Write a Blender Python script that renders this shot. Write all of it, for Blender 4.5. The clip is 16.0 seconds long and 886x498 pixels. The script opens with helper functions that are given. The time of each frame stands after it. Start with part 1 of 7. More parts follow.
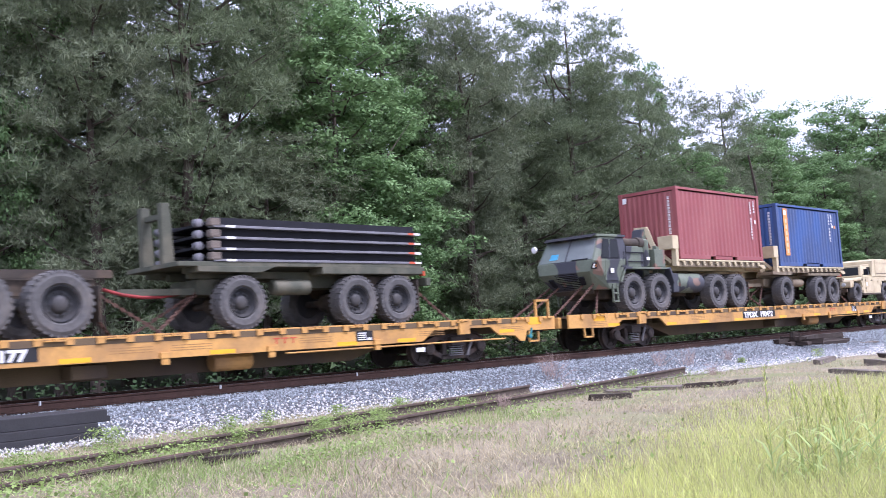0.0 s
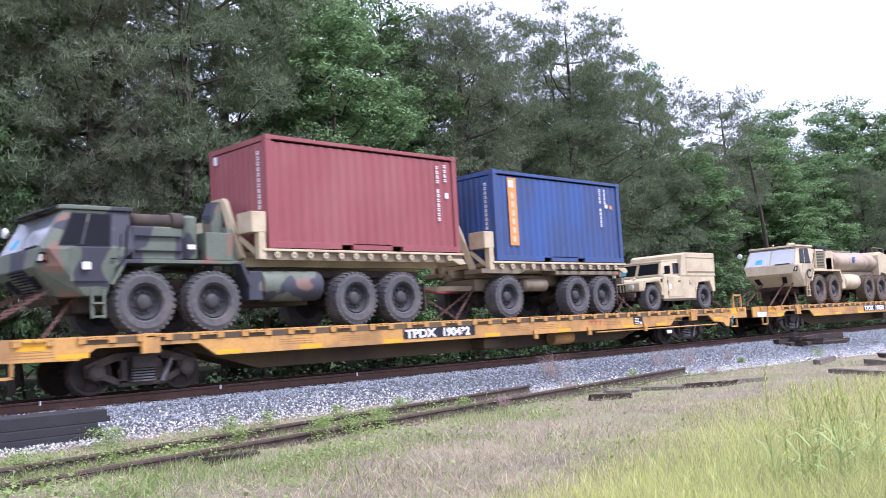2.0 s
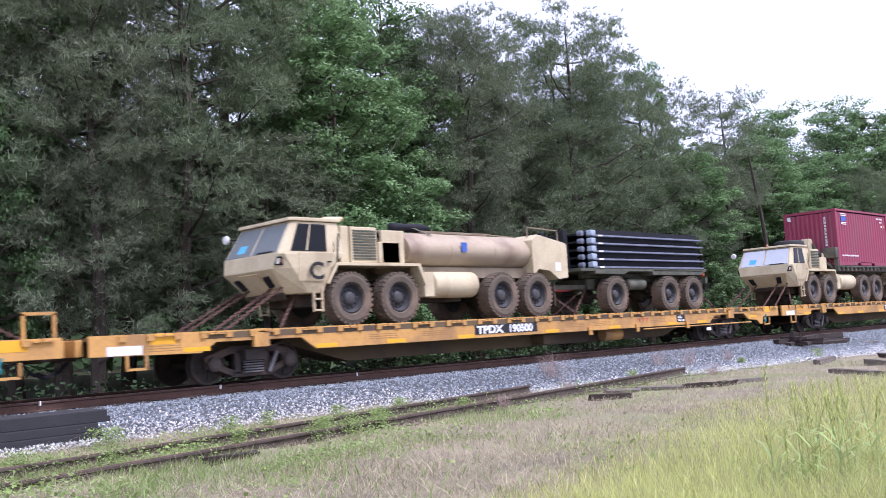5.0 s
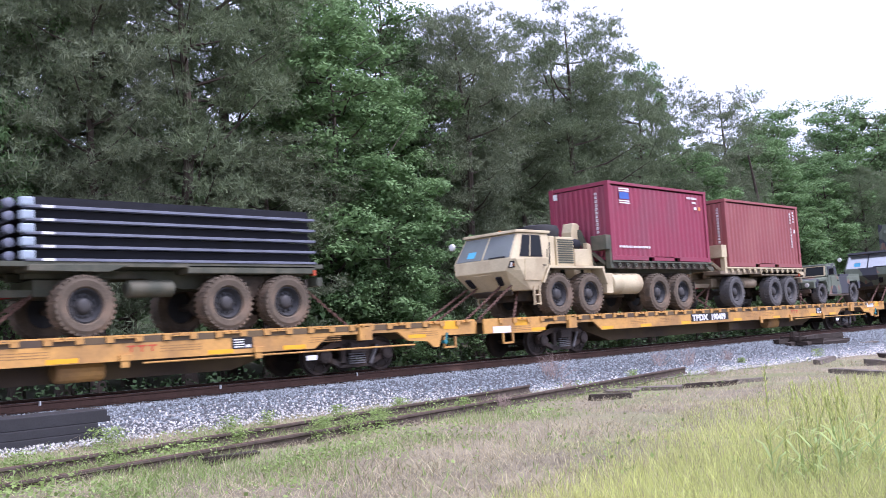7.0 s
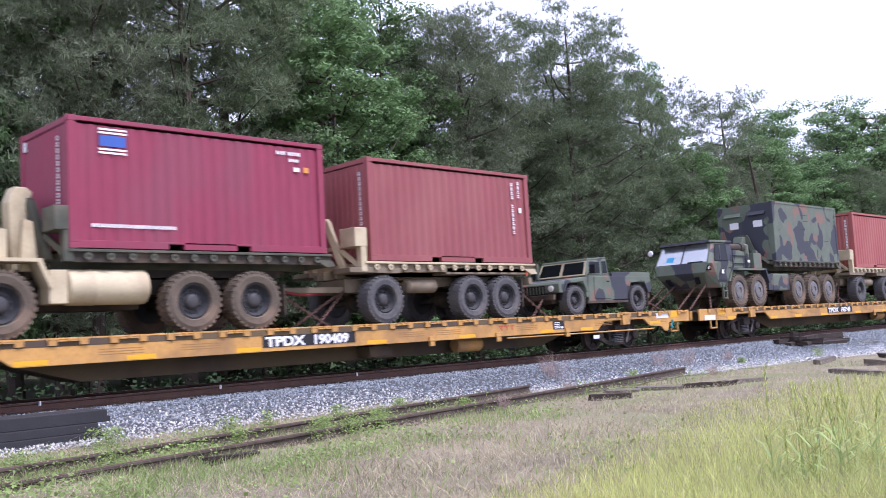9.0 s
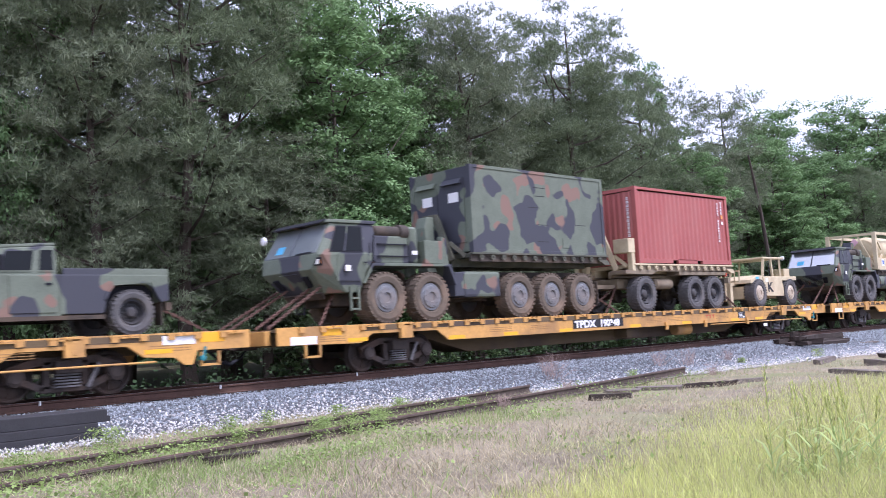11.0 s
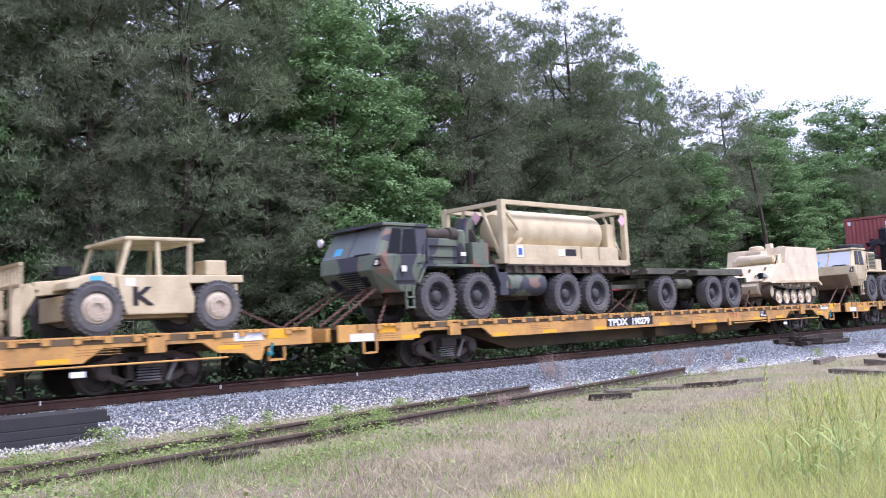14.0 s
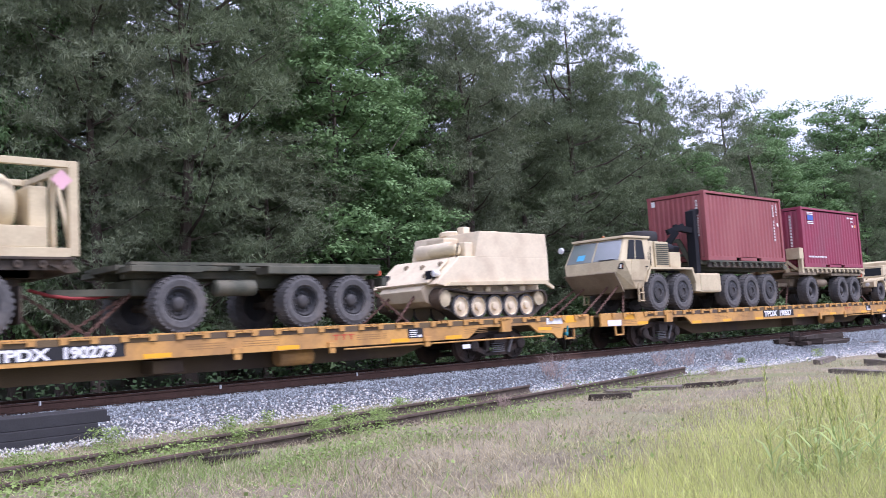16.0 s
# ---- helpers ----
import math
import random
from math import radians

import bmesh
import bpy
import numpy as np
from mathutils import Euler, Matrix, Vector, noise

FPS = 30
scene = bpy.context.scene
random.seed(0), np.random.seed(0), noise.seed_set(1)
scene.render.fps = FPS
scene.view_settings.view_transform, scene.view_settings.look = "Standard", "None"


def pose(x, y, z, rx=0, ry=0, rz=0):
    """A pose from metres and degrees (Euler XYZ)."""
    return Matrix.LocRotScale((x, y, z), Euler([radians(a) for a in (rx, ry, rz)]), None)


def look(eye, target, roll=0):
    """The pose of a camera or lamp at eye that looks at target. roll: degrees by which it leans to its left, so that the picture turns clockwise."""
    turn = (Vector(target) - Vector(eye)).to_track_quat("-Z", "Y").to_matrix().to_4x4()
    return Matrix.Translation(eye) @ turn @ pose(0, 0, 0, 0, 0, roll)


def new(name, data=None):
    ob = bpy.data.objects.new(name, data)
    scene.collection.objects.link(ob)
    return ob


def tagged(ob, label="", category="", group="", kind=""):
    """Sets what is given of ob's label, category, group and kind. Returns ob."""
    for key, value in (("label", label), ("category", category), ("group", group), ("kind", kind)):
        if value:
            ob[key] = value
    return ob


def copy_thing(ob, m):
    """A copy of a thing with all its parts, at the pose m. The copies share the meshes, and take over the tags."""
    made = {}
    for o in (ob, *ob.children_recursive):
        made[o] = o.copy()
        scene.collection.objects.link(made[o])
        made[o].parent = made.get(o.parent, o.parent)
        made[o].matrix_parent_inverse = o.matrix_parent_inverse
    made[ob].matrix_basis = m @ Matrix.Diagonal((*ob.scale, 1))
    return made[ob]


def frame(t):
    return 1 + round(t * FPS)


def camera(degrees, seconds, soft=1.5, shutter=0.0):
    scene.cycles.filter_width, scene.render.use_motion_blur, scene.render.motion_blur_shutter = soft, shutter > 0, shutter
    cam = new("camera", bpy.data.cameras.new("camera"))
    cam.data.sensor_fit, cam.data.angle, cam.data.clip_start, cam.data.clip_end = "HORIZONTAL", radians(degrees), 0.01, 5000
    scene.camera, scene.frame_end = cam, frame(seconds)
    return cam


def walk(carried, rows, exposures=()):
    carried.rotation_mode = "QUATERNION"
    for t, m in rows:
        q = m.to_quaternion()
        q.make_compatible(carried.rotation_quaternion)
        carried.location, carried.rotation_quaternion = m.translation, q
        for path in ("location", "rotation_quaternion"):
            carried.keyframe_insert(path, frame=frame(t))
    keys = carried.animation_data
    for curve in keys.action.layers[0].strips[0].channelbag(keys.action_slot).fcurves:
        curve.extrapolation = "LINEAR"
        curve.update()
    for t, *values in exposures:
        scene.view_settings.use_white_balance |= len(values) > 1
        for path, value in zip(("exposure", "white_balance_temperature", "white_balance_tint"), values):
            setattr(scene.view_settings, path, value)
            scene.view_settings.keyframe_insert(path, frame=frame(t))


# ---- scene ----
# camera: stands still
cam = camera(50.9, 16.0, soft=0.8, shutter=0.28)
VIEW = Matrix(((0.717022, -0.021525, -0.696718, 0.0), (-0.694737, -0.103436, -0.711788, -18.638),
               (-0.056745, 0.994403, -0.08912, 0.86), (0, 0, 0, 1)))
walk(cam, [(0.0, VIEW), (16.0, VIEW)], [(0.0, 1.04, 5770, 27), (1.2, 1.03, 5770, 27), (2.6, 0.83, 5770, 27), (4.2, 0.8, 5770, 27), (6.3, 0.8, 5770, 27), (7.3, 0.88, 5770, 27), (8.0, 0.86, 5770, 27), (9.0, 0.75, 5770, 27), (11.4, 0.89, 5770, 27), (12.5, 0.82, 5770, 27), (15.2, 0.8, 5770, 27), (16.0, 0.7, 5770, 27)])

# light: bright overcast day
world = bpy.data.worlds.new("world")
scene.world = world
world.use_nodes = True
wn, wl = world.node_tree.nodes, world.node_tree.links
sky = wn.new("ShaderNodeTexSky")
sky.sky_type, sky.sun_disc = "NISHITA", False
sky.sun_elevation, sky.sun_rotation = radians(58), radians(200)
sky.dust_density, sky.air_density = 4.0, 1.0
veil = wn.new("ShaderNodeMix")
veil.data_type = "RGBA"
veil.inputs[0].default_value = 0.8
veil.inputs[7].default_value = (8.7, 9.3, 10.7, 1)
wl.new(sky.outputs[0], veil.inputs[6])
wl.new(veil.outputs[2], wn["Background"].inputs[0])
wn["Background"].inputs[1].default_value = 0.095
sun = new("sun", bpy.data.lights.new("sun", "SUN"))
sun.data.energy, sun.data.angle, sun.data.color = 2.2, radians(14), (1.0, 0.97, 0.94)
# high, behind the camera and to its right
sun.matrix_world = look((8, -14, 26), (0, 0, 0))


# ---- materials ----
def material(name, colour, rough=0.7, metal=0.0, vary=0.25, scale=3.0, fine=40.0, bump=0.3, dirt=None, dirt_amount=0.0,
             dirt_scale=1.5, random_amount=0.0, island=0.0, through_leaf=0.0, coords="Object", spec=0.4, grain=(1, 1, 1)):
    m = bpy.data.materials.new(name)
    m.use_nodes = True
    n, l = m.node_tree.nodes, m.node_tree.links
    b = n["Principled BSDF"]
    b.inputs["Roughness"].default_value, b.inputs["Metallic"].default_value = rough, metal
    b.inputs["Specular IOR Level"].default_value = spec
    tc = n.new("ShaderNodeTexCoord")
    mp = n.new("ShaderNodeMapping")
    mp.inputs["Scale"].default_value = grain
    l.new(tc.outputs[coords], mp.inputs[0])

    def tex(s, d=4.0):
        t = n.new("ShaderNodeTexNoise")
        t.inputs["Scale"].default_value, t.inputs["Detail"].default_value = s, d
        l.new(mp.outputs[0], t.inputs["Vector"])
        return t

    big, small = tex(scale), tex(fine, 6)
    add = n.new("ShaderNodeMath")
    add.operation = "ADD"
    l.new(big.outputs[0], add.inputs[0])
    l.new(small.outputs[0], add.inputs[1])
    val = add
    if random_amount or island:
        src = n.new("ShaderNodeNewGeometry").outputs["Random Per Island"] if island else n.new("ShaderNodeObjectInfo").outputs["Random"]
        r = n.new("ShaderNodeMath")
        r.operation = "MULTIPLY_ADD"
        r.inputs[1].default_value = (island or random_amount)
        l.new(src, r.inputs[0])
        l.new(add.outputs[0], r.inputs[2])
        val = r
    mr = n.new("ShaderNodeMapRange")
    top = 2 + (island or random_amount)
    mr.inputs["From Min"].default_value, mr.inputs["From Max"].default_value = 0.6, top - 0.6
    mr.inputs["To Min"].default_value, mr.inputs["To Max"].default_value = 1 - vary, 1 + vary
    l.new(val.outputs[0], mr.inputs[0])
    mul = n.new("ShaderNodeVectorMath")
    mul.operation = "SCALE"
    mul.inputs[0].default_value = colour[:3]
    l.new(mr.outputs[0], mul.inputs["Scale"])
    out = mul.outputs[0]
    if dirt:
        dt = tex(dirt_scale, 8)
        dr = n.new("ShaderNodeMapRange")
        dr.inputs["From Min"].default_value, dr.inputs["From Max"].default_value = 0.47, 0.65
        dr.inputs["To Max"].default_value = dirt_amount
        l.new(dt.outputs[0], dr.inputs[0])
        mx = n.new("ShaderNodeMix")
        mx.data_type = "RGBA"
        mx.inputs[7].default_value = (*dirt[:3], 1)
        l.new(dr.outputs[0], mx.inputs[0])
        l.new(out, mx.inputs[6])
        out = mx.outputs[2]
    l.new(out, b.inputs["Base Color"])
    if bump:
        bp = n.new("ShaderNodeBump")
        bp.inputs["Strength"].default_value, bp.inputs["Distance"].default_value = bump, 0.01
        l.new(small.outputs[0], bp.inputs["Height"])
        l.new(bp.outputs[0], b.inputs["Normal"])
    if through_leaf:
        tr = n.new("ShaderNodeBsdfTranslucent")
        l.new(out, tr.inputs[0])
        ms = n.new("ShaderNodeMixShader")
        ms.inputs[0].default_value = through_leaf
        l.new(b.outputs[0], ms.inputs[1])
        l.new(tr.outputs[0], ms.inputs[2])
        l.new(ms.outputs[0], n["Material Output"].inputs[0])
    return m


def camouflage(name):
    """Woodland paint: green ground with wide black and brown patches."""
    m = material(name, (0.13, 0.155, 0.115), rough=0.65, vary=0.2, fine=25, bump=0.15)
    n, l = m.node_tree.nodes, m.node_tree.links
    b = n["Principled BSDF"]
    base = b.inputs["Base Color"].links[0].from_socket
    tc = n.new("ShaderNodeTexCoord")
    for i, (colour, scale, cut, off) in enumerate((((0.21, 0.132, 0.1), 1.2, 0.585, 11.0), ((0.05, 0.053, 0.066), 1.2, 0.515, 3.0))):
        mp = n.new("ShaderNodeMapping")
        mp.inputs["Location"].default_value = (off, off * 0.7, off * 0.3)
        l.new(tc.outputs["Object"], mp.inputs[0])
        t = n.new("ShaderNodeTexNoise")
        t.inputs["Scale"].default_value, t.inputs["Detail"].default_value, t.inputs["Distortion"].default_value = scale, 1.6, 0.25
        t.inputs["Roughness"].default_value = 0.42
        l.new(mp.outputs[0], t.inputs["Vector"])
        r = n.new("ShaderNodeMapRange")
        r.inputs["From Min"].default_value, r.inputs["From Max"].default_value = cut, cut + 0.012
        l.new(t.outputs[0], r.inputs[0])
        mx = n.new("ShaderNodeMix")
        mx.data_type = "RGBA"
        mx.inputs[7].default_value = (*colour, 1)
        l.new(r.outputs[0], mx.inputs[0])
        l.new(base, mx.inputs[6])
        base = mx.outputs[2]
    l.new(base, b.inputs["Base Color"])
    return m


def glass_like(name, tint, rough=0.05, ior=2.9):
    m = material(name, tint, rough=rough, vary=0.1, bump=0.0, spec=0.8)
    m.node_tree.nodes["Principled BSDF"].inputs["IOR"].default_value = ior
    return m


CAMO = camouflage("woodland camouflage paint")
TAN = material("desert tan paint", (0.575, 0.492, 0.318), rough=0.7, vary=0.14, scale=1.2, fine=18, bump=0.1, dirt=(0.3, 0.2, 0.12), dirt_amount=0.35)
TAN_DARK = material("dusty tan frame paint", (0.25, 0.205, 0.14), rough=0.8, vary=0.25, dirt=(0.12, 0.08, 0.05), dirt_amount=0.6)
OLIVE = material("olive drab paint", (0.078, 0.083, 0.06), rough=0.7, vary=0.3, dirt=(0.2, 0.17, 0.12), dirt_amount=0.4)
CHASSIS = material("muddy chassis steel", (0.055, 0.045, 0.036), rough=0.85, vary=0.35, dirt=(0.16, 0.11, 0.07), dirt_amount=0.5)
TYRE = material("dusty tyre rubber", (0.098, 0.096, 0.096), rough=0.9, vary=0.3, fine=12, dirt=(0.155, 0.138, 0.12), dirt_amount=0.5, dirt_scale=2.5)
TYRE_MUD = material("mud caked tyre rubber", (0.12, 0.095, 0.07), rough=0.95, vary=0.35, dirt=(0.27, 0.185, 0.125), dirt_amount=0.55, dirt_scale=2)
RIM = material("grey black wheel paint", (0.035, 0.037, 0.042), rough=0.6, vary=0.3, dirt=(0.1, 0.085, 0.07), dirt_amount=0.35)
RIM_TAN = material("tan wheel paint", (0.62, 0.54, 0.42), rough=0.7, vary=0.2, dirt=(0.2, 0.14, 0.09), dirt_amount=0.5)
RIM_GREY = material("pale grey hub paint", (0.17, 0.18, 0.19), rough=0.6, vary=0.25, dirt=(0.2, 0.15, 0.11), dirt_amount=0.5)
YELLOW = material("faded orange yellow car paint", (0.58, 0.312, 0.088), rough=0.65, vary=0.2, scale=0.7, fine=14, dirt=(0.22, 0.13, 0.07), dirt_amount=0.6, dirt_scale=0.9)
# Shade below the car is put into this brown, besides the grime.
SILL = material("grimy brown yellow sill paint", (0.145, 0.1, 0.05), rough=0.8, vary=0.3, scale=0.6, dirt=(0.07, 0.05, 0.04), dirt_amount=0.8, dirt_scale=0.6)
FADED = material("faded brown stencil paint", (0.34, 0.19, 0.07), rough=0.7, vary=0.3, bump=0.05)
REFLECT = material("bright yellow reflector sheet", (0.85, 0.42, 0.02), rough=0.4, vary=0.08, bump=0)
WHITE = material("white paint", (0.78, 0.78, 0.78), rough=0.6, vary=0.08, bump=0.05)
BLACKPLATE = material("black plate paint", (0.018, 0.018, 0.02), rough=0.6, vary=0.2, bump=0.05)
BLACK = material("black steel paint", (0.016, 0.017, 0.022), rough=0.75, vary=0.3, bump=0.1, spec=0.2)
REDPAINT = material("red stencil paint", (0.5, 0.09, 0.04), rough=0.6, vary=0.15, bump=0)
HOSE = material("dusty red rubber hose", (0.27, 0.035, 0.035), rough=0.7, vary=0.3, bump=0.1)
BLUEPAINT = material("blue logo paint", (0.05, 0.12, 0.42), rough=0.5, vary=0.1, bump=0)
ORANGE = material("orange stripe paint", (0.75, 0.3, 0.08), rough=0.5, vary=0.1, bump=0)
BOGIE = material("dark rusty cast steel", (0.045, 0.035, 0.03), rough=0.8, vary=0.4, dirt=(0.1, 0.06, 0.04), dirt_amount=0.6)
BOGIE_GREY = material("grey dusted cast steel", (0.13, 0.125, 0.125), rough=0.75, vary=0.3)
RUST = material("brown rail rust", (0.1, 0.055, 0.04), rough=0.85, vary=0.3, fine=20, coords="Object")
RAILTOP = material("worn bright rail head", (0.32, 0.3, 0.29), rough=0.35, metal=0.8, vary=0.2)
OLDRAIL = material("old grey brown rail rust", (0.085, 0.065, 0.052), rough=0.9, vary=0.4, fine=12)
TIMBER = material("dark creosoted timber", (0.045, 0.034, 0.027), rough=0.95, vary=0.45, fine=30, bump=0.8, grain=(0.4, 3, 3))
GREYWOOD = material("weathered grey timber", (0.16, 0.135, 0.115), rough=0.95, vary=0.4, fine=30, bump=0.8, grain=(0.4, 3, 3))
SLAB = material("black rubber crossing panel", (0.028, 0.028, 0.031), rough=0.7, vary=0.3, bump=0.4)
# Pale base colour stands in for sky reflected in the windscreens.
GLASS = glass_like("dusty reflecting windscreen glass", (0.26, 0.29, 0.31), 0.1)
CLEAR = glass_like("clear cab glass", (0.9, 0.95, 0.93), 0.0, 1.04)
CLEAR.node_tree.nodes["Principled BSDF"].inputs["Transmission Weight"].default_value = 1.0
GLASSDARK = glass_like("dark side window glass", (0.01, 0.012, 0.013), 0.15, 1.2)
CHAIN = material("rusty chain steel", (0.11, 0.06, 0.045), rough=0.8, vary=0.4)
LAMP = material("amber lamp lens", (0.4, 0.13, 0.03), rough=0.3, vary=0.1, bump=0)
LAMPWHITE = material("clear lamp lens", (0.75, 0.75, 0.72), rough=0.2, vary=0.1, bump=0)
CANVAS = material("grey green tarpaulin", (0.12, 0.13, 0.1), rough=0.9, vary=0.3)
PINK = material("faded pink placard", (0.7, 0.42, 0.47), rough=0.6, vary=0.1, bump=0)
TEAL = material("teal valve paint", (0.03, 0.2, 0.22), rough=0.5, vary=0.2)
CYANPAINT = material("pale blue paper", (0.1, 0.45, 0.7), rough=0.6, vary=0.1, bump=0)


def container_paint(name, colour, fade=None):
    return material(name, colour, rough=0.55, vary=0.12, scale=0.8, fine=8, bump=0.05, dirt=fade or tuple(c * 0.55 + 0.05 for c in colour), dirt_amount=0.45, dirt_scale=0.9, grain=(1, 1, 0.35))


RED_A = container_paint("faded red container paint", (0.29, 0.082, 0.085), (0.33, 0.125, 0.115))
RED_C = container_paint("brick red container paint", (0.36, 0.1, 0.088), (0.38, 0.14, 0.12))
RED_B = container_paint("maroon container paint", (0.28, 0.042, 0.08))
BLUE_A = container_paint("blue container paint", (0.05, 0.085, 0.2), (0.035, 0.12, 0.38))


# ---- mesh helpers ----
def box(bm, x0, x1, y0, y1, z0, z1):
    v = [bm.verts.new(c) for c in ((x0, y0, z0), (x1, y0, z0), (x1, y1, z0), (x0, y1, z0), (x0, y0, z1), (x1, y0, z1), (x1, y1, z1), (x0, y1, z1))]
    for f in ((3, 2, 1, 0), (4, 5, 6, 7), (0, 1, 5, 4), (1, 2, 6, 5), (2, 3, 7, 6), (3, 0, 4, 7)):
        bm.faces.new([v[i] for i in f])
    return bm


def prism(bm, profile, y0, y1, inset=None):
    """Extrudes an (x, z) outline from y0 to y1. inset: another outline for the y0 end."""
    a = [bm.verts.new((x, y0, z)) for x, z in (inset or profile)]
    b = [bm.verts.new((x, y1, z)) for x, z in profile]
    n = len(a)
    bm.faces.new(a)
    bm.faces.new(b[::-1])
    for i in range(n):
        bm.faces.new((a[i], b[i], b[(i + 1) % n], a[(i + 1) % n]))
    return bm


def hexa(bm, low, high):
    """A solid between two four-cornered rings."""
    a, b = [bm.verts.new(c) for c in low], [bm.verts.new(c) for c in high]
    bm.faces.new(a[::-1])
    bm.faces.new(b)
    for i in range(len(a)):
        j = (i + 1) % len(a)
        bm.faces.new((a[i], a[j], b[j], b[i]))
    return bm


def lathe(bm, profile, centre, axis="y", seg=24, closed=True):
    """Turns (radius, along) pairs round an axis."""
    rings = []
    for r, a in profile:
        ring = []
        for k in range(seg):
            t = 2 * math.pi * k / seg
            c, s = r * math.cos(t), r * math.sin(t)
            p = {"x": (a, c, s), "y": (c, a, s), "z": (c, s, a)}[axis]
            ring.append(bm.verts.new(Vector(p) + Vector(centre)))
        rings.append(ring)
    for p, q in zip(rings, rings[1:]):
        for k in range(seg):
            bm.faces.new((p[k], p[(k + 1) % seg], q[(k + 1) % seg], q[k]))
    if closed:
        bm.faces.new(rings[0][::-1])
        bm.faces.new(rings[-1])
    return bm


def rod(bm, a, b, r, seg=8, r2=None):
    a, b = Vector(a), Vector(b)
    q = (b - a).to_track_quat("Z", "Y")
    rings = []
    for p, rr in ((a, r), (b, r if r2 is None else r2)):
        rings.append([bm.verts.new(p + q @ Vector((rr * math.cos(2 * math.pi * k / seg), rr * math.sin(2 * math.pi * k / seg), 0))) for k in range(seg)])
    for k in range(seg):
        bm.faces.new((rings[0][k], rings[0][(k + 1) % seg], rings[1][(k + 1) % seg], rings[1][k]))
    bm.faces.new(rings[0][::-1])
    bm.faces.new(rings[1])
    return bm


def bar(bm, a, b, w, h):
    """A square bar from a to b, w across and h high."""
    a, b = Vector(a), Vector(b)
    d = (b - a).normalized()
    side = d.cross(Vector((0, 0, 1)))
    side = side.normalized() if side.length > 1e-3 else Vector((0, 1, 0))
    up = side.cross(d)
    ring = [side * w / 2 * i + up * h / 2 * j for i, j in ((-1, -1), (1, -1), (1, 1), (-1, 1))]
    return hexa(bm, [a + r for r in ring], [b + r for r in ring])


def finish(name, bm, mat, bevel=0.0, smooth=False):
    bmesh.ops.recalc_face_normals(bm, faces=bm.faces)
    if bevel:
        bmesh.ops.bevel(bm, geom=[e for e in bm.edges if len(e.link_faces) == 2 and e.calc_face_angle(0) > 0.5], offset=bevel, segments=2, affect="EDGES", profile=0.6, clamp_overlap=True)
    me = bpy.data.meshes.new(name)
    bm.to_mesh(me)
    bm.free()
    me.materials.append(mat)
    if smooth:
        for p in me.polygons:
            p.use_smooth = True
        me.set_sharp_from_angle(angle=radians(35))
    return me


def part(name, bm, mat, parent, label="", bevel=0.0, smooth=False):
    ob = new(name, finish(name, bm, mat, bevel, smooth))
    ob.parent = parent
    return tagged(ob, label)


def again(ob, m, parent=None):
    """One more of the same part, on the same mesh."""
    o = new(ob.name.split(".")[0], ob.data)
    o.parent = parent or ob.parent
    o.matrix_basis = m
    if "label" in ob:
        o["label"] = ob["label"]
    return o


def from_arrays(name, verts, faces, mat):
    verts, faces = np.asarray(verts, np.float32), np.asarray(faces, np.int32)
    me = bpy.data.meshes.new(name)
    n, k = faces.shape
    me.vertices.add(len(verts))
    me.vertices.foreach_set("co", verts.ravel())
    me.loops.add(n * k)
    me.loops.foreach_set("vertex_index", faces.ravel())
    me.polygons.add(n)
    me.polygons.foreach_set("loop_start", np.arange(0, n * k, k, dtype=np.int32))
    me.polygons.foreach_set("loop_total", np.full(n, k, np.int32))
    me.update(calc_edges=True)
    me.materials.append(mat)
    return me


def words(name, text, size, m, mat, parent, align="LEFT", bold=0.0):
    c = bpy.data.curves.new(name, "FONT")
    c.body, c.size, c.extrude, c.align_x, c.offset = text, size, 0.002, align, bold
    tmp = bpy.data.objects.new(name, c)
    me = bpy.data.meshes.new_from_object(tmp)
    bpy.data.objects.remove(tmp)
    me.materials.clear()
    me.materials.append(mat)
    ob = new(name, me)
    ob.parent, ob.matrix_basis = parent, m
    return ob


FACE = Matrix.Rotation(radians(90), 4, "X")   # writing that faces -y

DECK = 1.14          # height of the car decks over the rail heads
MOVING = []          # (thing, place along the train, y, z)
SPINNING = []        # wheelsets that roll


def along(t):
    """How far the train has come by t."""
    return 8.703 * t + 0.0208 * (t - 8) ** 2 + 0.00055 * (t - 8) ** 3


def ride(thing, x, z=DECK, y=0.0):
    thing.matrix_basis = pose(x - along(0), y, z)
    MOVING.append((thing, x, y, z))
    return thing


def empty(name, label, category, group=""):
    return tagged(new(name), label, category, group)


# ---- ground ----
def ground_height(x, y):
    """Formation of the line: flat ground, a ballast bank under the track, a ditch behind it."""
    z = np.full(np.shape(y), -0.62)
    bank = np.clip((y + 4.3) / 2.6, 0, 1)
    z = z + bank * bank * (3 - 2 * bank) * 0.4
    back = np.clip((y - 1.9) / 2.2, 0, 1)
    z = z - back * 0.75 + np.clip((y - 6) / 30, 0, 1) * 0.7
    return z


def spread(edges, steps):
    out = []
    for (a, b), n in zip(zip(edges, edges[1:]), steps):
        out += list(np.linspace(a, b, n, endpoint=False))
    return np.array(out + [edges[-1]])


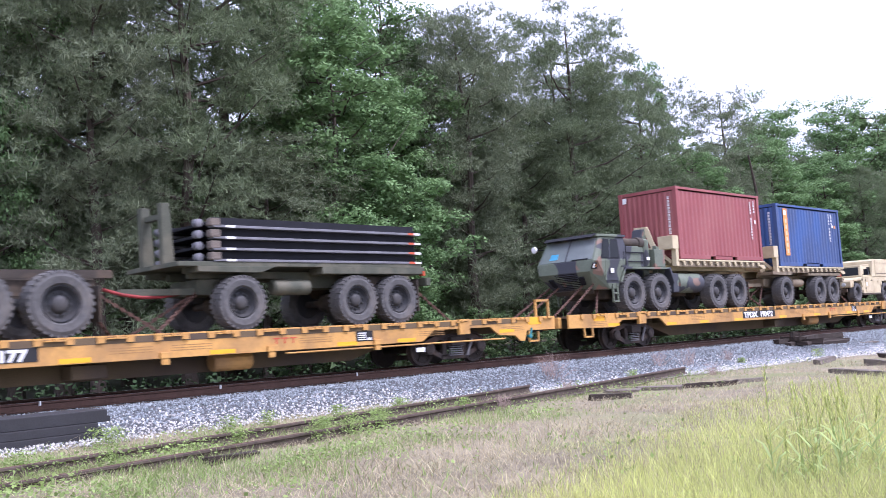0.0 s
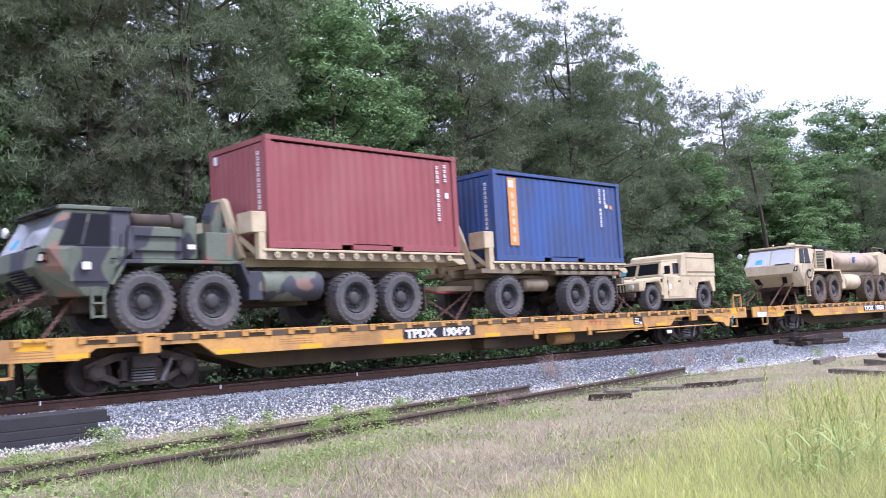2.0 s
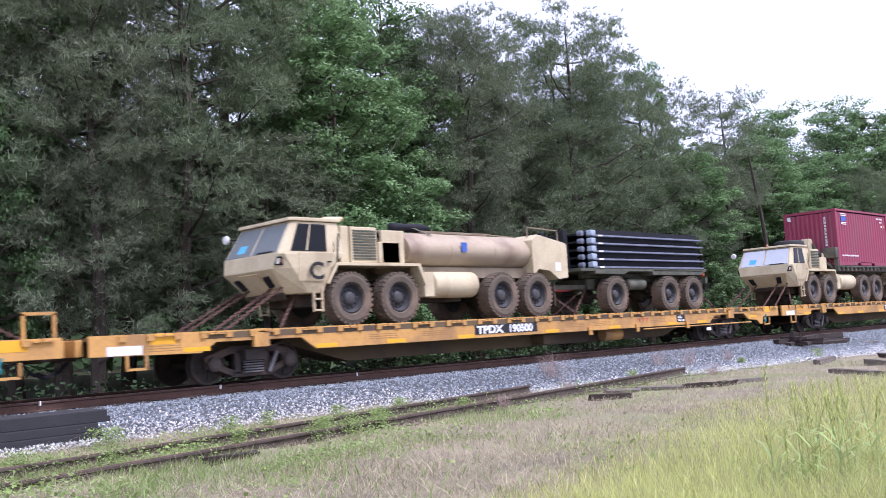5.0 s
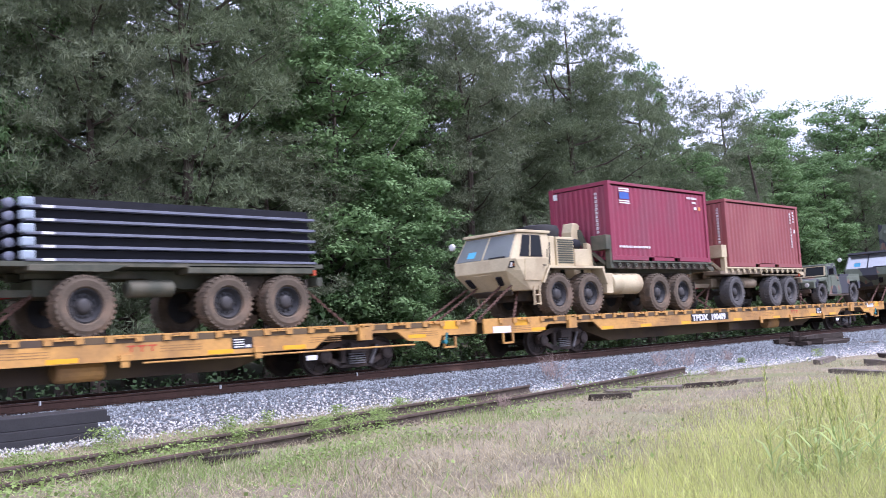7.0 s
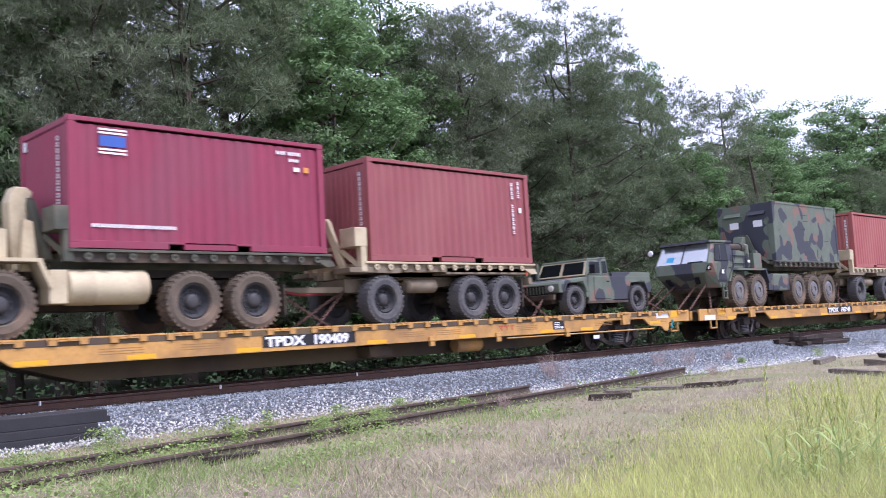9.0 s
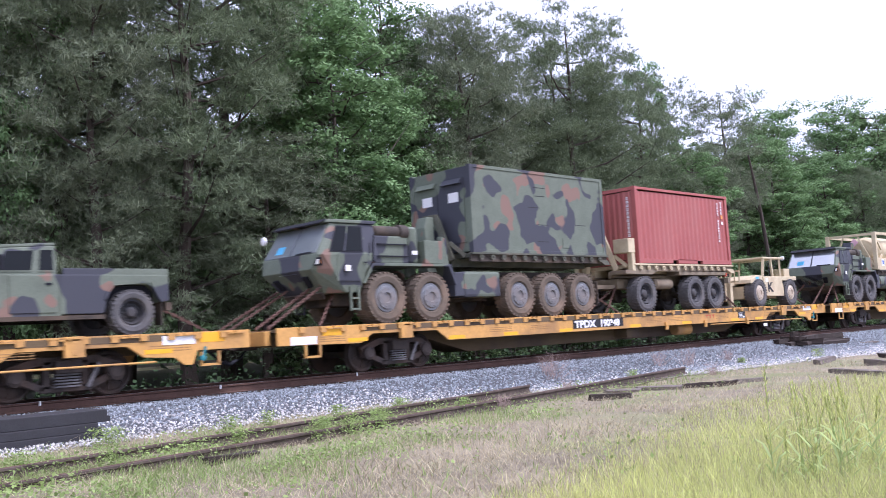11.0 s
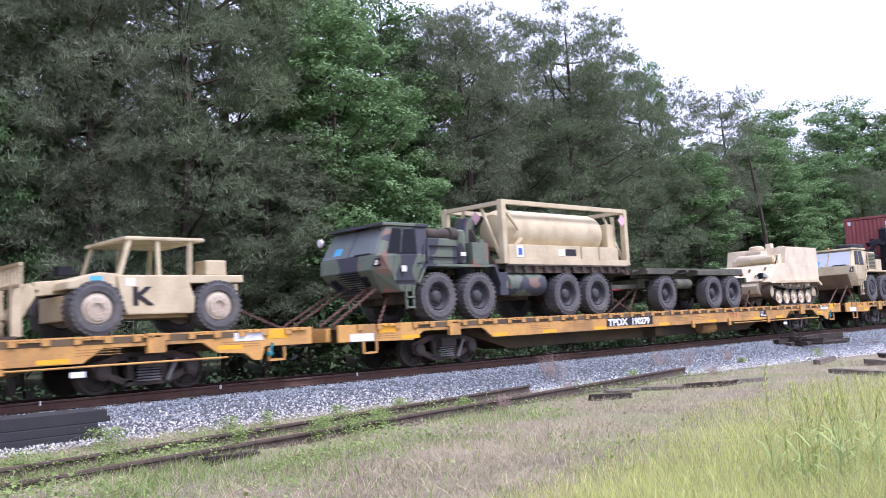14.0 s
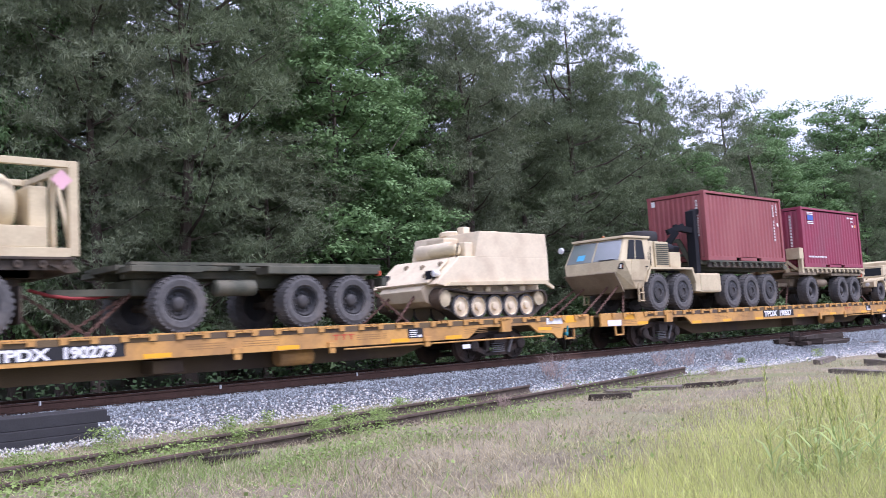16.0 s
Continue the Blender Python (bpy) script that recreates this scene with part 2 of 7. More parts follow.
def ground():
    xs = spread([-2500, -300, -20, 2, 32, 70, 400, 2500], [6, 14, 24, 130, 50, 30, 6])
    ys = spread([-2500, -200, -24, -17, -2, 3, 12, 60, 300, 2500], [6, 12, 14, 74, 10, 14, 16, 8, 6])
    X, Y = np.meshgrid(xs, ys)
    Z = ground_height(X, Y)
    near = (np.abs(X - 25) < 60) & (Y < -3.6) & (Y > -40)
    rough = np.array([noise.noise((x * 0.7, y * 0.7, 0)) * 0.05 + noise.noise((x * 2.3, y * 2.3, 4)) * 0.025 for x, y in zip(X[near], Y[near])])
    Z[near] += rough * np.clip((-3.6 - Y[near]) / 1.0, 0, 1)
    n = len(xs)
    i = np.arange(len(xs) * (len(ys) - 1)).reshape(len(ys) - 1, n)[:, :-1].ravel()
    m = material("dry grassy earth", (0.21, 0.178, 0.12), rough=0.95, vary=0.5, scale=0.5, fine=9, bump=0.8, dirt=(0.17, 0.2, 0.07), dirt_amount=0.7, dirt_scale=0.45)
    me = from_arrays("ground", np.stack([X.ravel(), Y.ravel(), Z.ravel()], 1), np.stack([i, i + 1, i + n + 1, i + n], 1), m)
    return tagged(new("ground", me), "dry earth with thin grass beside the railway", "ground", kind="structure")


ground()


def rail_profile():
    h = ((-0.07, 0), (0.07, 0), (0.07, 0.012), (0.012, 0.03), (0.009, 0.125), (0.036, 0.14), (0.036, 0.168), (0.026, 0.175), (-0.026, 0.175), (-0.036, 0.168), (-0.036, 0.14), (-0.009, 0.125), (-0.012, 0.03), (-0.07, 0.012))
    return h


def rail_mesh(bm, a, b, bend=0.0, n=1):
    a, b = Vector(a), Vector(b)
    side = (b - a).cross(Vector((0, 0, 1))).normalized()
    up = Vector((0, 0, 1))
    rings = []
    for k in range(n + 1):
        t = k / n
        p = a.lerp(b, t) + side * bend * 4 * t * (1 - t)
        rings.append([bm.verts.new(p + side * u + up * v) for u, v in rail_profile()])
    m = len(rings[0])
    for p, q in zip(rings, rings[1:]):
        for k in range(m):
            bm.faces.new((p[k], p[(k + 1) % m], q[(k + 1) % m], q[k]))
    bm.faces.new(rings[0][::-1])
    bm.faces.new(rings[-1])
    return bm


def main_track():
    for y in (-0.755, 0.755):
        r = tagged(new("rail", finish("rail", rail_mesh(bmesh.new(), (-260, y, -0.175), (520, y, -0.175)), RUST)), "rust-brown steel rail on the ballasted main line", "rail", "main line rails", "structure")
        part("running_surface", box(bmesh.new(), -260, 520, y - 0.024, y + 0.024, 0.0, 0.002), RAILTOP, r, "bright worn rail head")
    tie = finish("sleeper", box(bmesh.new(), -0.115, 0.115, -1.3, 1.3, -0.19, 0), TIMBER, 0.012)
    for k in range(150):
        o = tagged(new("sleeper", tie), "dark creosoted timber sleeper bedded in ballast", "sleeper", "main line sleepers", "structure")
        o.location = (-12 + k * 0.53, random.uniform(-0.03, 0.03), -0.178)
    clip = finish("rail_anchor", box(bmesh.new(), -0.015, 0.015, -0.03, 0.02, -0.05, 0.035), WHITE)
    for x in (6.75, 10.55, 14.3):
        tagged(new("rail_anchor", clip), "small pale metal clip on the rail", "clip", "rail clips", "structure").location = (x, -0.8, -0.02)


main_track()


# ---- flatcars ----
def bogie_wheelset(bm, x):
    for y in (-0.755, 0.755):
        s = 1 if y > 0 else -1
        lathe(bm, [(0.2, y + s * 0.06), (0.2, y + s * 0.075), (0.34, y + s * 0.03), (0.37, y + s * 0.07), (0.42, y + s * 0.07), (0.425, y - s * 0.04), (0.45, y - s * 0.05), (0.45, y - s * 0.075), (0.3, y - s * 0.06), (0.1, y - s * 0.09)], (0, 0, 0), "y", 28)
    rod(bm, (0, -1.02, 0), (0, 1.02, 0), 0.085, 12)
    for k in range(6):   # cast ribs, so that the turning shows
        a = k * math.pi / 3
        for y in (-0.83, 0.83):
            bar(bm, (0.1 * math.cos(a), y, 0.1 * math.sin(a)), (0.33 * math.cos(a), y, 0.33 * math.sin(a)), 0.02, 0.03)
    return bm


CAR = {}


def sill_outline():
    c = 10.07
    lo, hi, cut, top = 0.66, 0.93, 0.5, 1.16
    p = [(-13.85, top), (-13.85, 0.76), (-11.5, 0.72), (-11.15, hi), (-9.0, hi), (-8.6, lo)]
    q = [(8.6, lo), (9.0, hi), (11.1, hi), (11.45, 0.7), (12.1, 0.66), (12.32, 0.5), (12.5, 0.5), (12.6, 0.78), (13.85, 0.78), (13.85, top)]
    return p + q


def flatcar(x_plate, mark, end_placard):
    cx = x_plate + 3.42
    car = empty("flatcar", "long orange-yellow railway flatcar with a black number plate", "flatcar", "train of flatcars")
    if not CAR:
        for key, y0, y1 in (("n", -1.42, -1.36), ("f", 1.36, 1.42)):
            CAR["side" + key] = finish("side_sill", prism(bmesh.new(), sill_outline(), y0, y1), YELLOW, 0.006)
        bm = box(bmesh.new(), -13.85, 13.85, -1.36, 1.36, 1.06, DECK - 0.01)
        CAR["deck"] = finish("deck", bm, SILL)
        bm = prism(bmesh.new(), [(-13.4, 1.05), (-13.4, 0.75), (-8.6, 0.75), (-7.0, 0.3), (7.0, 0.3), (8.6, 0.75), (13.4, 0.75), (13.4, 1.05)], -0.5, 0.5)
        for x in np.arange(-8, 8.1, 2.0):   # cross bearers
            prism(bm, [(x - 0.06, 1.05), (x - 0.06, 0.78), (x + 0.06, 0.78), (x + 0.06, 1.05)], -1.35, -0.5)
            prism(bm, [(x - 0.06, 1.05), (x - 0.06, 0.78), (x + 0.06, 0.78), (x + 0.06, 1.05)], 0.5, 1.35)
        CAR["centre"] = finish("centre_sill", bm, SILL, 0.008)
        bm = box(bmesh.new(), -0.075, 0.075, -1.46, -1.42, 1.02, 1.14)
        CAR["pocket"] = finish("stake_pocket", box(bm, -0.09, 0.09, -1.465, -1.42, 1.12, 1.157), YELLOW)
        # Flat dark strip that paints the shading between the stake pockets.
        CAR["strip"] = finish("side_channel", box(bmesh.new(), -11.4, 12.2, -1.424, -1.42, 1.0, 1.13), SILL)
        CAR["end"] = finish("end_beam", box(bmesh.new(), 13.85, 14.0, -1.15, 1.15, 0.78, 1.1), YELLOW, 0.012)
        bm = box(bmesh.new(), -0.08, 0.08, -1.46, -1.4, 0.53, 0.68)
        CAR["bracket"] = finish("sill_bracket", box(bm, -0.12, 0.12, -1.475, -1.42, 0.66, 0.78), YELLOW, 0.008)
        bm = lathe(bmesh.new(), [(0.03, -0.06), (0.06, -0.05), (0.06, 0.05), (0.03, 0.06)], (12.72, -1.4, 0.62), "y", 10)
        CAR["cock"] = finish("angle_cock", bar(bm, (12.72, -1.42, 0.62), (12.78, -1.44, 0.85), 0.04, 0.05), TEAL)
        bm = bmesh.new()
        for a in (-0.28, 0.28):
            bar(bm, (a, -1.25, 1.1), (a, -1.25, 1.62), 0.06, 0.06)
        bar(bm, (-0.31, -1.25, 1.62), (0.31, -1.25, 1.62), 0.06, 0.06)
        CAR["stand"] = finish("hand_rail", bm, YELLOW)
        bm = box(bmesh.new(), -0.2, 0.2, -1.47, -1.42, 1.09, 1.12)
        box(bm, -0.03, 0.03, -1.5, -1.42, 1.1, 1.15)
        CAR["rack"] = finish("chain_anchor", bm, YELLOW)
        CAR["patch"] = finish("reflector", box(bmesh.new(), -0.3, 0.3, -1.424, -1.42, 0.68, 0.77), REFLECT)
        CAR["square"] = finish("reflector", box(bmesh.new(), -0.28, 0.28, -1.425, -1.42, 0.94, 1.14), REFLECT)
        CAR["plate"] = finish("number_plate", box(bmesh.new(), 0, 2.55, -1.43, -1.42, 0.75, 1.0), BLACKPLATE)
        bm = bmesh.new()
        for z in (0.86, 0.91, 0.96):
            for a, b in ((-0.45, -0.3), (-0.28, -0.12), (-0.1, 0.12), (0.14, 0.3), (0.33, 0.45)):
                box(bm, a, b, -1.423, -1.42, z, z + 0.016)
        CAR["stencil"] = finish("stencil", bm, FADED)
        bm = bmesh.new()
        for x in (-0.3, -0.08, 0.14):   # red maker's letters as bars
            box(bm, x, x + 0.18, -1.424, -1.42, 0.92, 0.95)
            box(bm, x + 0.07, x + 0.11, -1.424, -1.42, 0.82, 0.92)
        CAR["letters"] = finish("red_stencil", bm, REDPAINT)
        bm = box(bmesh.new(), -0.26, 0.26, -1.426, -1.42, 0.76, 1.0)
        CAR["board"] = finish("data_board", bm, BLACKPLATE)
        bm = bmesh.new()
        for k in range(4):
            box(bm, -0.2, 0.04, -1.43, -1.426, 0.79 + k * 0.05, 0.815 + k * 0.05)
        box(bm, 0.08, 0.2, -1.43, -1.426, 0.78, 0.84)
        CAR["board_lines"] = finish("stencil", bm, WHITE)
        CAR["placard"] = finish("placard", box(bmesh.new(), -0.36, 0.36, -1.428, -1.42, 0.76, 0.94), WHITE)
        bm = box(bmesh.new(), -0.19, 0.19, -1.47, -1.36, 0.78, 1.17)
        CAR["post"] = finish("bolster_end", box(bm, -0.05, 0.05, -1.475, -1.46, 0.82, 0.92), YELLOW, 0.01)
        bm = bmesh.new()
        for a in (-0.2, 0.2):
            bar(bm, (a, -1.4, 0.75), (a, -1.4, 0.48), 0.05, 0.05)
        bar(bm, (-0.22, -1.4, 0.48), (0.22, -1.4, 0.48), 0.05, 0.05)
        CAR["step"] = finish("end_step", bm, YELLOW)
        # bogie frame: cast side frames, spring nest, bolster
        bm = bmesh.new()
        for y in (-1.05, 0.93):
            c = y + 0.06
            for a, b, w in (((-1.15, 0.54), (-0.55, 0.74), 0.16), ((-0.6, 0.74), (0.6, 0.74), 0.16), ((0.55, 0.74), (1.15, 0.54), 0.16), ((-1.0, 0.46), (-0.42, 0.22), 0.13), ((-0.5, 0.22), (0.5, 0.22), 0.13), ((0.42, 0.22), (1.0, 0.46), 0.13), ((-0.36, 0.22), (-0.36, 0.74), 0.14), ((0.36, 0.22), (0.36, 0.74), 0.14)):
                bar(bm, (a[0], c, a[1]), (b[0], c, b[1]), 0.12, w)
            for a in (-0.95, 0.95):
                box(bm, a - 0.17, a + 0.17, y - 0.01, y + 0.13, 0.36, 0.64)
        box(bm, -0.25, 0.25, -1.2, 1.2, 0.5, 0.74)
        CAR["frame"] = finish("bogie_frame", bm, BOGIE, 0.015)
        bm = bmesh.new()
        for k in range(5):
            box(bm, -0.24, 0.24, -1.12, -1.05, 0.24 + k * 0.055, 0.27 + k * 0.055)
        CAR["spring"] = finish("spring_nest", bm, BOGIE_GREY)
        CAR["lever"] = finish("brake_lever", bar(bmesh.new(), (0.38, -1.12, 0.22), (0.6, -1.12, 0.66), 0.05, 0.07), BOGIE_GREY)
        CAR["cap"] = finish("axle_box", lathe(bmesh.new(), [(0.09, -1.16), (0.16, -1.13), (0.16, -0.98)], (0, 0, 0.46), "y", 14), BOGIE)
        CAR["wheelset"] = finish("wheelset", bogie_wheelset(bmesh.new(), 0), BOGIE)
        bm = box(bmesh.new(), 0, 0.42, -0.16, 0.16, 0.7, 0.98)
        box(bm, 0.4, 0.62, -0.1, 0.1, 0.74, 0.95)
        box(bm, 0.55, 0.78, -0.16, 0.1, 0.72, 1.0)
        CAR["coupler"] = finish("coupler", bm, BOGIE, 0.02)
        bm = bmesh.new()
        pts = [Vector((0, -0.45, 0.72)), Vector((0.2, -0.5, 0.5)), Vector((0.45, -0.5, 0.42)), Vector((0.65, -0.45, 0.5))]
        for a, b in zip(pts, pts[1:]):
            rod(bm, a, b, 0.035)
        CAR["hose"] = finish("brake_hose", bm, BLACK)
        bm = box(bmesh.new(), -0.3, 0.4, -1.0, -0.5, 0.35, 0.62)
        CAR["valve"] = finish("brake_valve", bm, SILL, 0.02)
        CAR["cylinder"] = finish("brake_cylinder", lathe(bmesh.new(), [(0.17, -0.35), (0.2, -0.3), (0.2, 0.55), (0.17, 0.6)], (1.9, -0.85, 0.5), "x", 16), YELLOW)
        bm = rod(bmesh.new(), (0, 0, 0), (7.2, 0, 0), 0.022)
        CAR["pipe"] = finish("brake_rod", bm, YELLOW)

    def put(key, x=0.0, y=0.0, z=0.0, turn=0.0, name="", label="", parent=None):
        o = new(name or CAR[key].name.split(".")[0], CAR[key])
        o.parent, o.matrix_basis = parent or car, pose(x, y, z, 0, 0, turn)
        return tagged(o, label)

    put("deck", label="grimy flat steel deck"), put("strip", label="dark strip painted as the shaded channel below the deck edge")
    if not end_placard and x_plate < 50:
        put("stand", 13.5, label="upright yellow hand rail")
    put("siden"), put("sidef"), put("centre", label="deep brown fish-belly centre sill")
    for k in range(46):
        x = -13.2 + k * 26.4 / 45
        put("pocket", x)
        if k % 2:
            put("rack", x + 0.3)
    for x in (-11.6, -8.3, -6.2, -3.76, -0.2, 2.9, 6.2, 8.05, 11.75):
        put("patch", x, 0, 0.08 if abs(x) > 11 else 0, label="bright yellow reflector patch")
    put("square", -12.35, label="bright yellow square"), put("square", 12.95, label="bright yellow square")
    put("end"), put("end", turn=180), put("cock", label="teal valve handle")
    for x in (1.6, 4.1, 7.1):
        put("bracket", x)
    plate = put("plate", -3.42, label="black plate with white car number")
    words("lettering", mark[0], 0.28, Matrix.Translation((-3.34, -1.432, 0.775)) @ FACE @ Matrix.Diagonal((1.4, 1, 1, 1)), WHITE, car, "LEFT", 0.014)
    words("lettering", mark[1], 0.28, Matrix.Translation((-2.1, -1.432, 0.775)) @ FACE @ Matrix.Diagonal((1.22, 1, 1, 1)), WHITE, car, "LEFT", 0.014)
    put("letters", 4.45, label="red stencilled letters")
    put("board", 6.72, label="black data board with white lines"), put("board_lines", 6.72)
    for x in (-6.6, -1.0 - 3.9, 0.9, 2.2, 5.3, 8.9, -12.4, 12.0):
        put("stencil", x, 0, -0.06)
    if end_placard or x_plate > 50:
        put("placard", -13.15, label="white placard")
    if end_placard:
        put("placard", 12.2, 0, 0.16, label="white placard")
    put("placard", 8.5, 0, -0.05, label="small white label").scale = (0.4, 1, 0.6)
    for x in (-12.9, 12.9):
        put("step", x)
    for c in (-10.07, 10.07):
        put("post", c)
        frame_part = put("frame", c, name="bogie", label="dark cast bogie side frames")
        put("spring", 0, parent=frame_part), put("lever", 0, parent=frame_part, label="pale steel lever"), put("cap", -0.95, parent=frame_part), put("cap", 0.95, parent=frame_part)
        for a in (-0.95, 0.95):
            w = put("wheelset", c + a, 0, 0.45, label="dark steel wheels on an axle")
            SPINNING.append((w, c + a))
    put("coupler", 13.55), put("coupler", -13.55, turn=180)
    put("hose", 13.45), put("hose", -13.45, turn=180)
    put("valve", 0.2), put("cylinder", 1.4), put("pipe", 4.5, -1.38, 0.6)
    ride(car, cx, 0)
    return car


PLATES = (5.0, 33.35, 61.55, 89.6, 118.0, 146.45, 174.75)
for x_plate, number, placards in zip(PLATES, ("190177", "190432", "190500", "190409", "190348", "190279", "190527"), (0, 0, 0, 1, 1, 1, 1)):
    flatcar(x_plate, ("TPDX", number), placards)


# ---- containers ----
CONT = {}


def corrugated(length, height, pitch=0.275, depth=0.026):
    """A trapezoid-ribbed wall along x, thickness 4 mm, with its outer face towards -y."""
    prof, n = [], max(1, round(length / pitch))
    p = length / n
    for k in range(n):
        for f, d in ((0.0, 0), (0.25, 0), (0.5, depth), (0.75, depth)):
            prof.append((k * p + f * p + p * 0.12, d))
    prof = [(0, 0)] + [q for q in prof if q[0] < length] + [(length, 0)]
    bm = bmesh.new()
    back = 0.05
    a = [bm.verts.new((x, y, 0)) for x, y in prof]
    b = [bm.verts.new((x, y, height)) for x, y in prof]
    for i in range(len(prof) - 1):
        bm.faces.new((a[i], a[i + 1], b[i + 1], b[i]))
    c = [bm.verts.new(v) for v in ((0, back, 0), (length, back, 0), (length, back, height), (0, back, height))]
    bm.faces.new(c)
    return bm


def container(x_rear, z_base, paint, label, marks):
    L, W, H = 6.058, 1.22, 2.59
    box_ = empty("shipping_container", label, "container", "containers on the train")
    key = paint.name
    if key not in CONT:
        m = {}
        m["side"] = finish("side_panel", corrugated(L - 0.28, H - 0.3), paint)
        m["end"] = finish("end_panel", corrugated(2 * W - 0.28, H - 0.3, 0.22), paint)
        bm = bmesh.new()
        m["post"] = finish("corner_post", box(bm, -0.08, 0.08, -0.08, 0.08, 0.12, H - 0.12), paint, 0.012)
        m["cast"] = finish("corner_casting", box(bmesh.new(), -0.085, 0.085, -0.085, 0.085, 0, 0.12), paint, 0.01)
        m["rail"] = finish("long_rail", box(bmesh.new(), 0, L - 0.3, -0.05, 0.05, 0, 0.09), paint, 0.01)
        bm = box(bmesh.new(), 0, 1.9, -0.05, 0.05, 0, 0.15)
        box(bm, 2.25, 3.5, -0.05, 0.05, 0, 0.15), box(bm, 3.85, L - 0.3, -0.05, 0.05, 0, 0.15), box(bm, 1.9, 3.85, -0.05, 0.05, 0.11, 0.15)
        m["sill"] = finish("bottom_rail", bm, paint, 0.008)
        m["cross"] = finish("end_rail", box(bmesh.new(), -0.05, 0.05, -W + 0.16, W - 0.16, 0, 0.12), paint, 0.01)
        bm = box(bmesh.new(), 0.05, L - 0.05, -W + 0.06, W - 0.06, H - 0.06, H - 0.02)
        for k in range(22):
            box(bm, 0.25 + k * 0.26, 0.37 + k * 0.26, -W + 0.1, W - 0.1, H - 0.02, H - 0.002)
        m["roof"] = finish("roof", bm, paint)
        m["floor"] = finish("floor", box(bmesh.new(), 0.05, L - 0.05, -W + 0.06, W - 0.06, 0.12, 0.16), CHASSIS)
        bm = box(bmesh.new(), 0, 0.05, -1.05, -0.01, 0.15, H - 0.15)
        box(bm, 0, 0.05, 0.01, 1.05, 0.15, H - 0.15)
        for y in (-0.75, -0.3, 0.3, 0.75):
            rod(bm, (0.08, y, 0.1), (0.08, y, H - 0.1), 0.02)
        m["doors"] = finish("rear_doors", bm, paint)
        CONT[key] = m
    m = CONT[key]

    def put(k, x, y, z, turn=0):
        o = new(m[k].name.split(".")[0], m[k])
        o.parent, o.matrix_basis = box_, pose(x, y, z, 0, 0, turn)

    put("side", 0.14, -W + 0.03, 0.15), put("side", L - 0.14, W - 0.03, 0.15, 180)
    put("end", 0.03, W - 0.14, 0.15, -90)
    for x in (0.085, L - 0.085):
        for y in (-W + 0.085, W - 0.085):
            put("post", x, y, 0), put("cast", x, y, 0), put("cast", x, y, H - 0.12)
        put("cross", x, 0, H - 0.12), put("cross", x, 0, 0.02)
    for y in (-W + 0.055, W - 0.055):
        put("rail", 0.15, y, H - 0.1), put("sill", 0.15, y, 0.01)
    put("roof", 0, 0, 0), put("floor", 0, 0, 0), put("doors", L - 0.05, 0, 0)

    def mark(name, x0, x1, z0, z1, mat, label_=""):
        part(name, box(bmesh.new(), x0, x1, -W + 0.018, -W + 0.022, z0, z1), mat, box_, label_)

    def column(x, z_top, n, w=0.1, h=0.085, step=0.125, mat=WHITE):
        bm = bmesh.new()
        for k in range(n):
            if k in (4,):
                continue
            z = z_top - k * step
            box(bm, x, x + w, -W + 0.017, -W + 0.022, z - h, z - h * 0.62)
            box(bm, x, x + w * 0.9, -W + 0.017, -W + 0.022, z - h * 0.4, z)
        part("stencilled_number", bm, mat, box_, "white stencilled characters")

    def end_column(y, z_top, n):
        bm = bmesh.new()
        for k in range(n):
            z = z_top - k * 0.125
            box(bm, 0.012, 0.02, y, y + 0.1, z - 0.085, z - 0.05)
            box(bm, 0.012, 0.02, y, y + 0.09, z - 0.034, z)
        part("stencilled_number", bm, WHITE, box_, "white stencilled characters")

    end_column(-0.92 if marks != "logo" else -0.75, 2.25, 11)
    part("end_label", box(bmesh.new(), 0.012, 0.02, 0.88, 1.04, 2.22, 2.42), WHITE, box_, "white label")
    if marks == "red":
        column(5.3, 2.3, 12), column(5.58, 2.35, 5)
        mark("label_plate", 5.6, 5.72, 1.45, 1.6, WHITE)
    elif marks == "red_orange":
        column(5.3, 2.3, 12), column(5.55, 2.35, 5)
        mark("label_plate", 5.56, 5.7, 1.72, 1.85, ORANGE, "small orange label"), mark("label_plate", 5.56, 5.7, 1.5, 1.62, WHITE)
    elif marks == "logo":
        for k in range(4):
            mark("logo_bar", 0.62, 1.2, 2.08 + (0, 0.07, 0.4, 0.47)[k] - 0.2, 2.12 + (0, 0.07, 0.4, 0.47)[k] - 0.2, WHITE, "white logo stripe")
        mark("logo_block", 0.64, 1.18, 2.03, 2.25, BLUEPAINT, "blue logo block")
        bm = bmesh.new()
        for k in range(14):
            box(bm, 5.0 + k * 0.045 - (0.25 if k < 6 else 0.2), 5.03 + k * 0.045 - (0.25 if k < 6 else 0.2), -W + 0.017, -W + 0.022, 2.25, 2.33)
        for k in range(4):
            box(bm, 5.1 + k * 0.07, 5.15 + k * 0.07, -W + 0.017, -W + 0.022, 2.1, 2.17)
        box(bm, 5.22, 5.38, -W + 0.017, -W + 0.022, 1.88, 1.98)
        for k in range(24):
            box(bm, 0.45 + k * 0.075, 0.5 + k * 0.075, -W + 0.017, -W + 0.022, 0.42, 0.49)
        part("stencilled_number", bm, WHITE, box_, "white lettering too small to read")
        mark("label_plate", 5.5, 5.64, 1.87, 2.0, ORANGE, "small orange label")
    elif marks == "blue":
        mark("stripe", 0.62, 0.98, 0.45, 2.4, ORANGE, "tall orange stripe")
        part("stripe_mark", box(bmesh.new(), 0.66, 0.86, -W + 0.012, -W + 0.018, 2.12, 2.33), WHITE, box_)
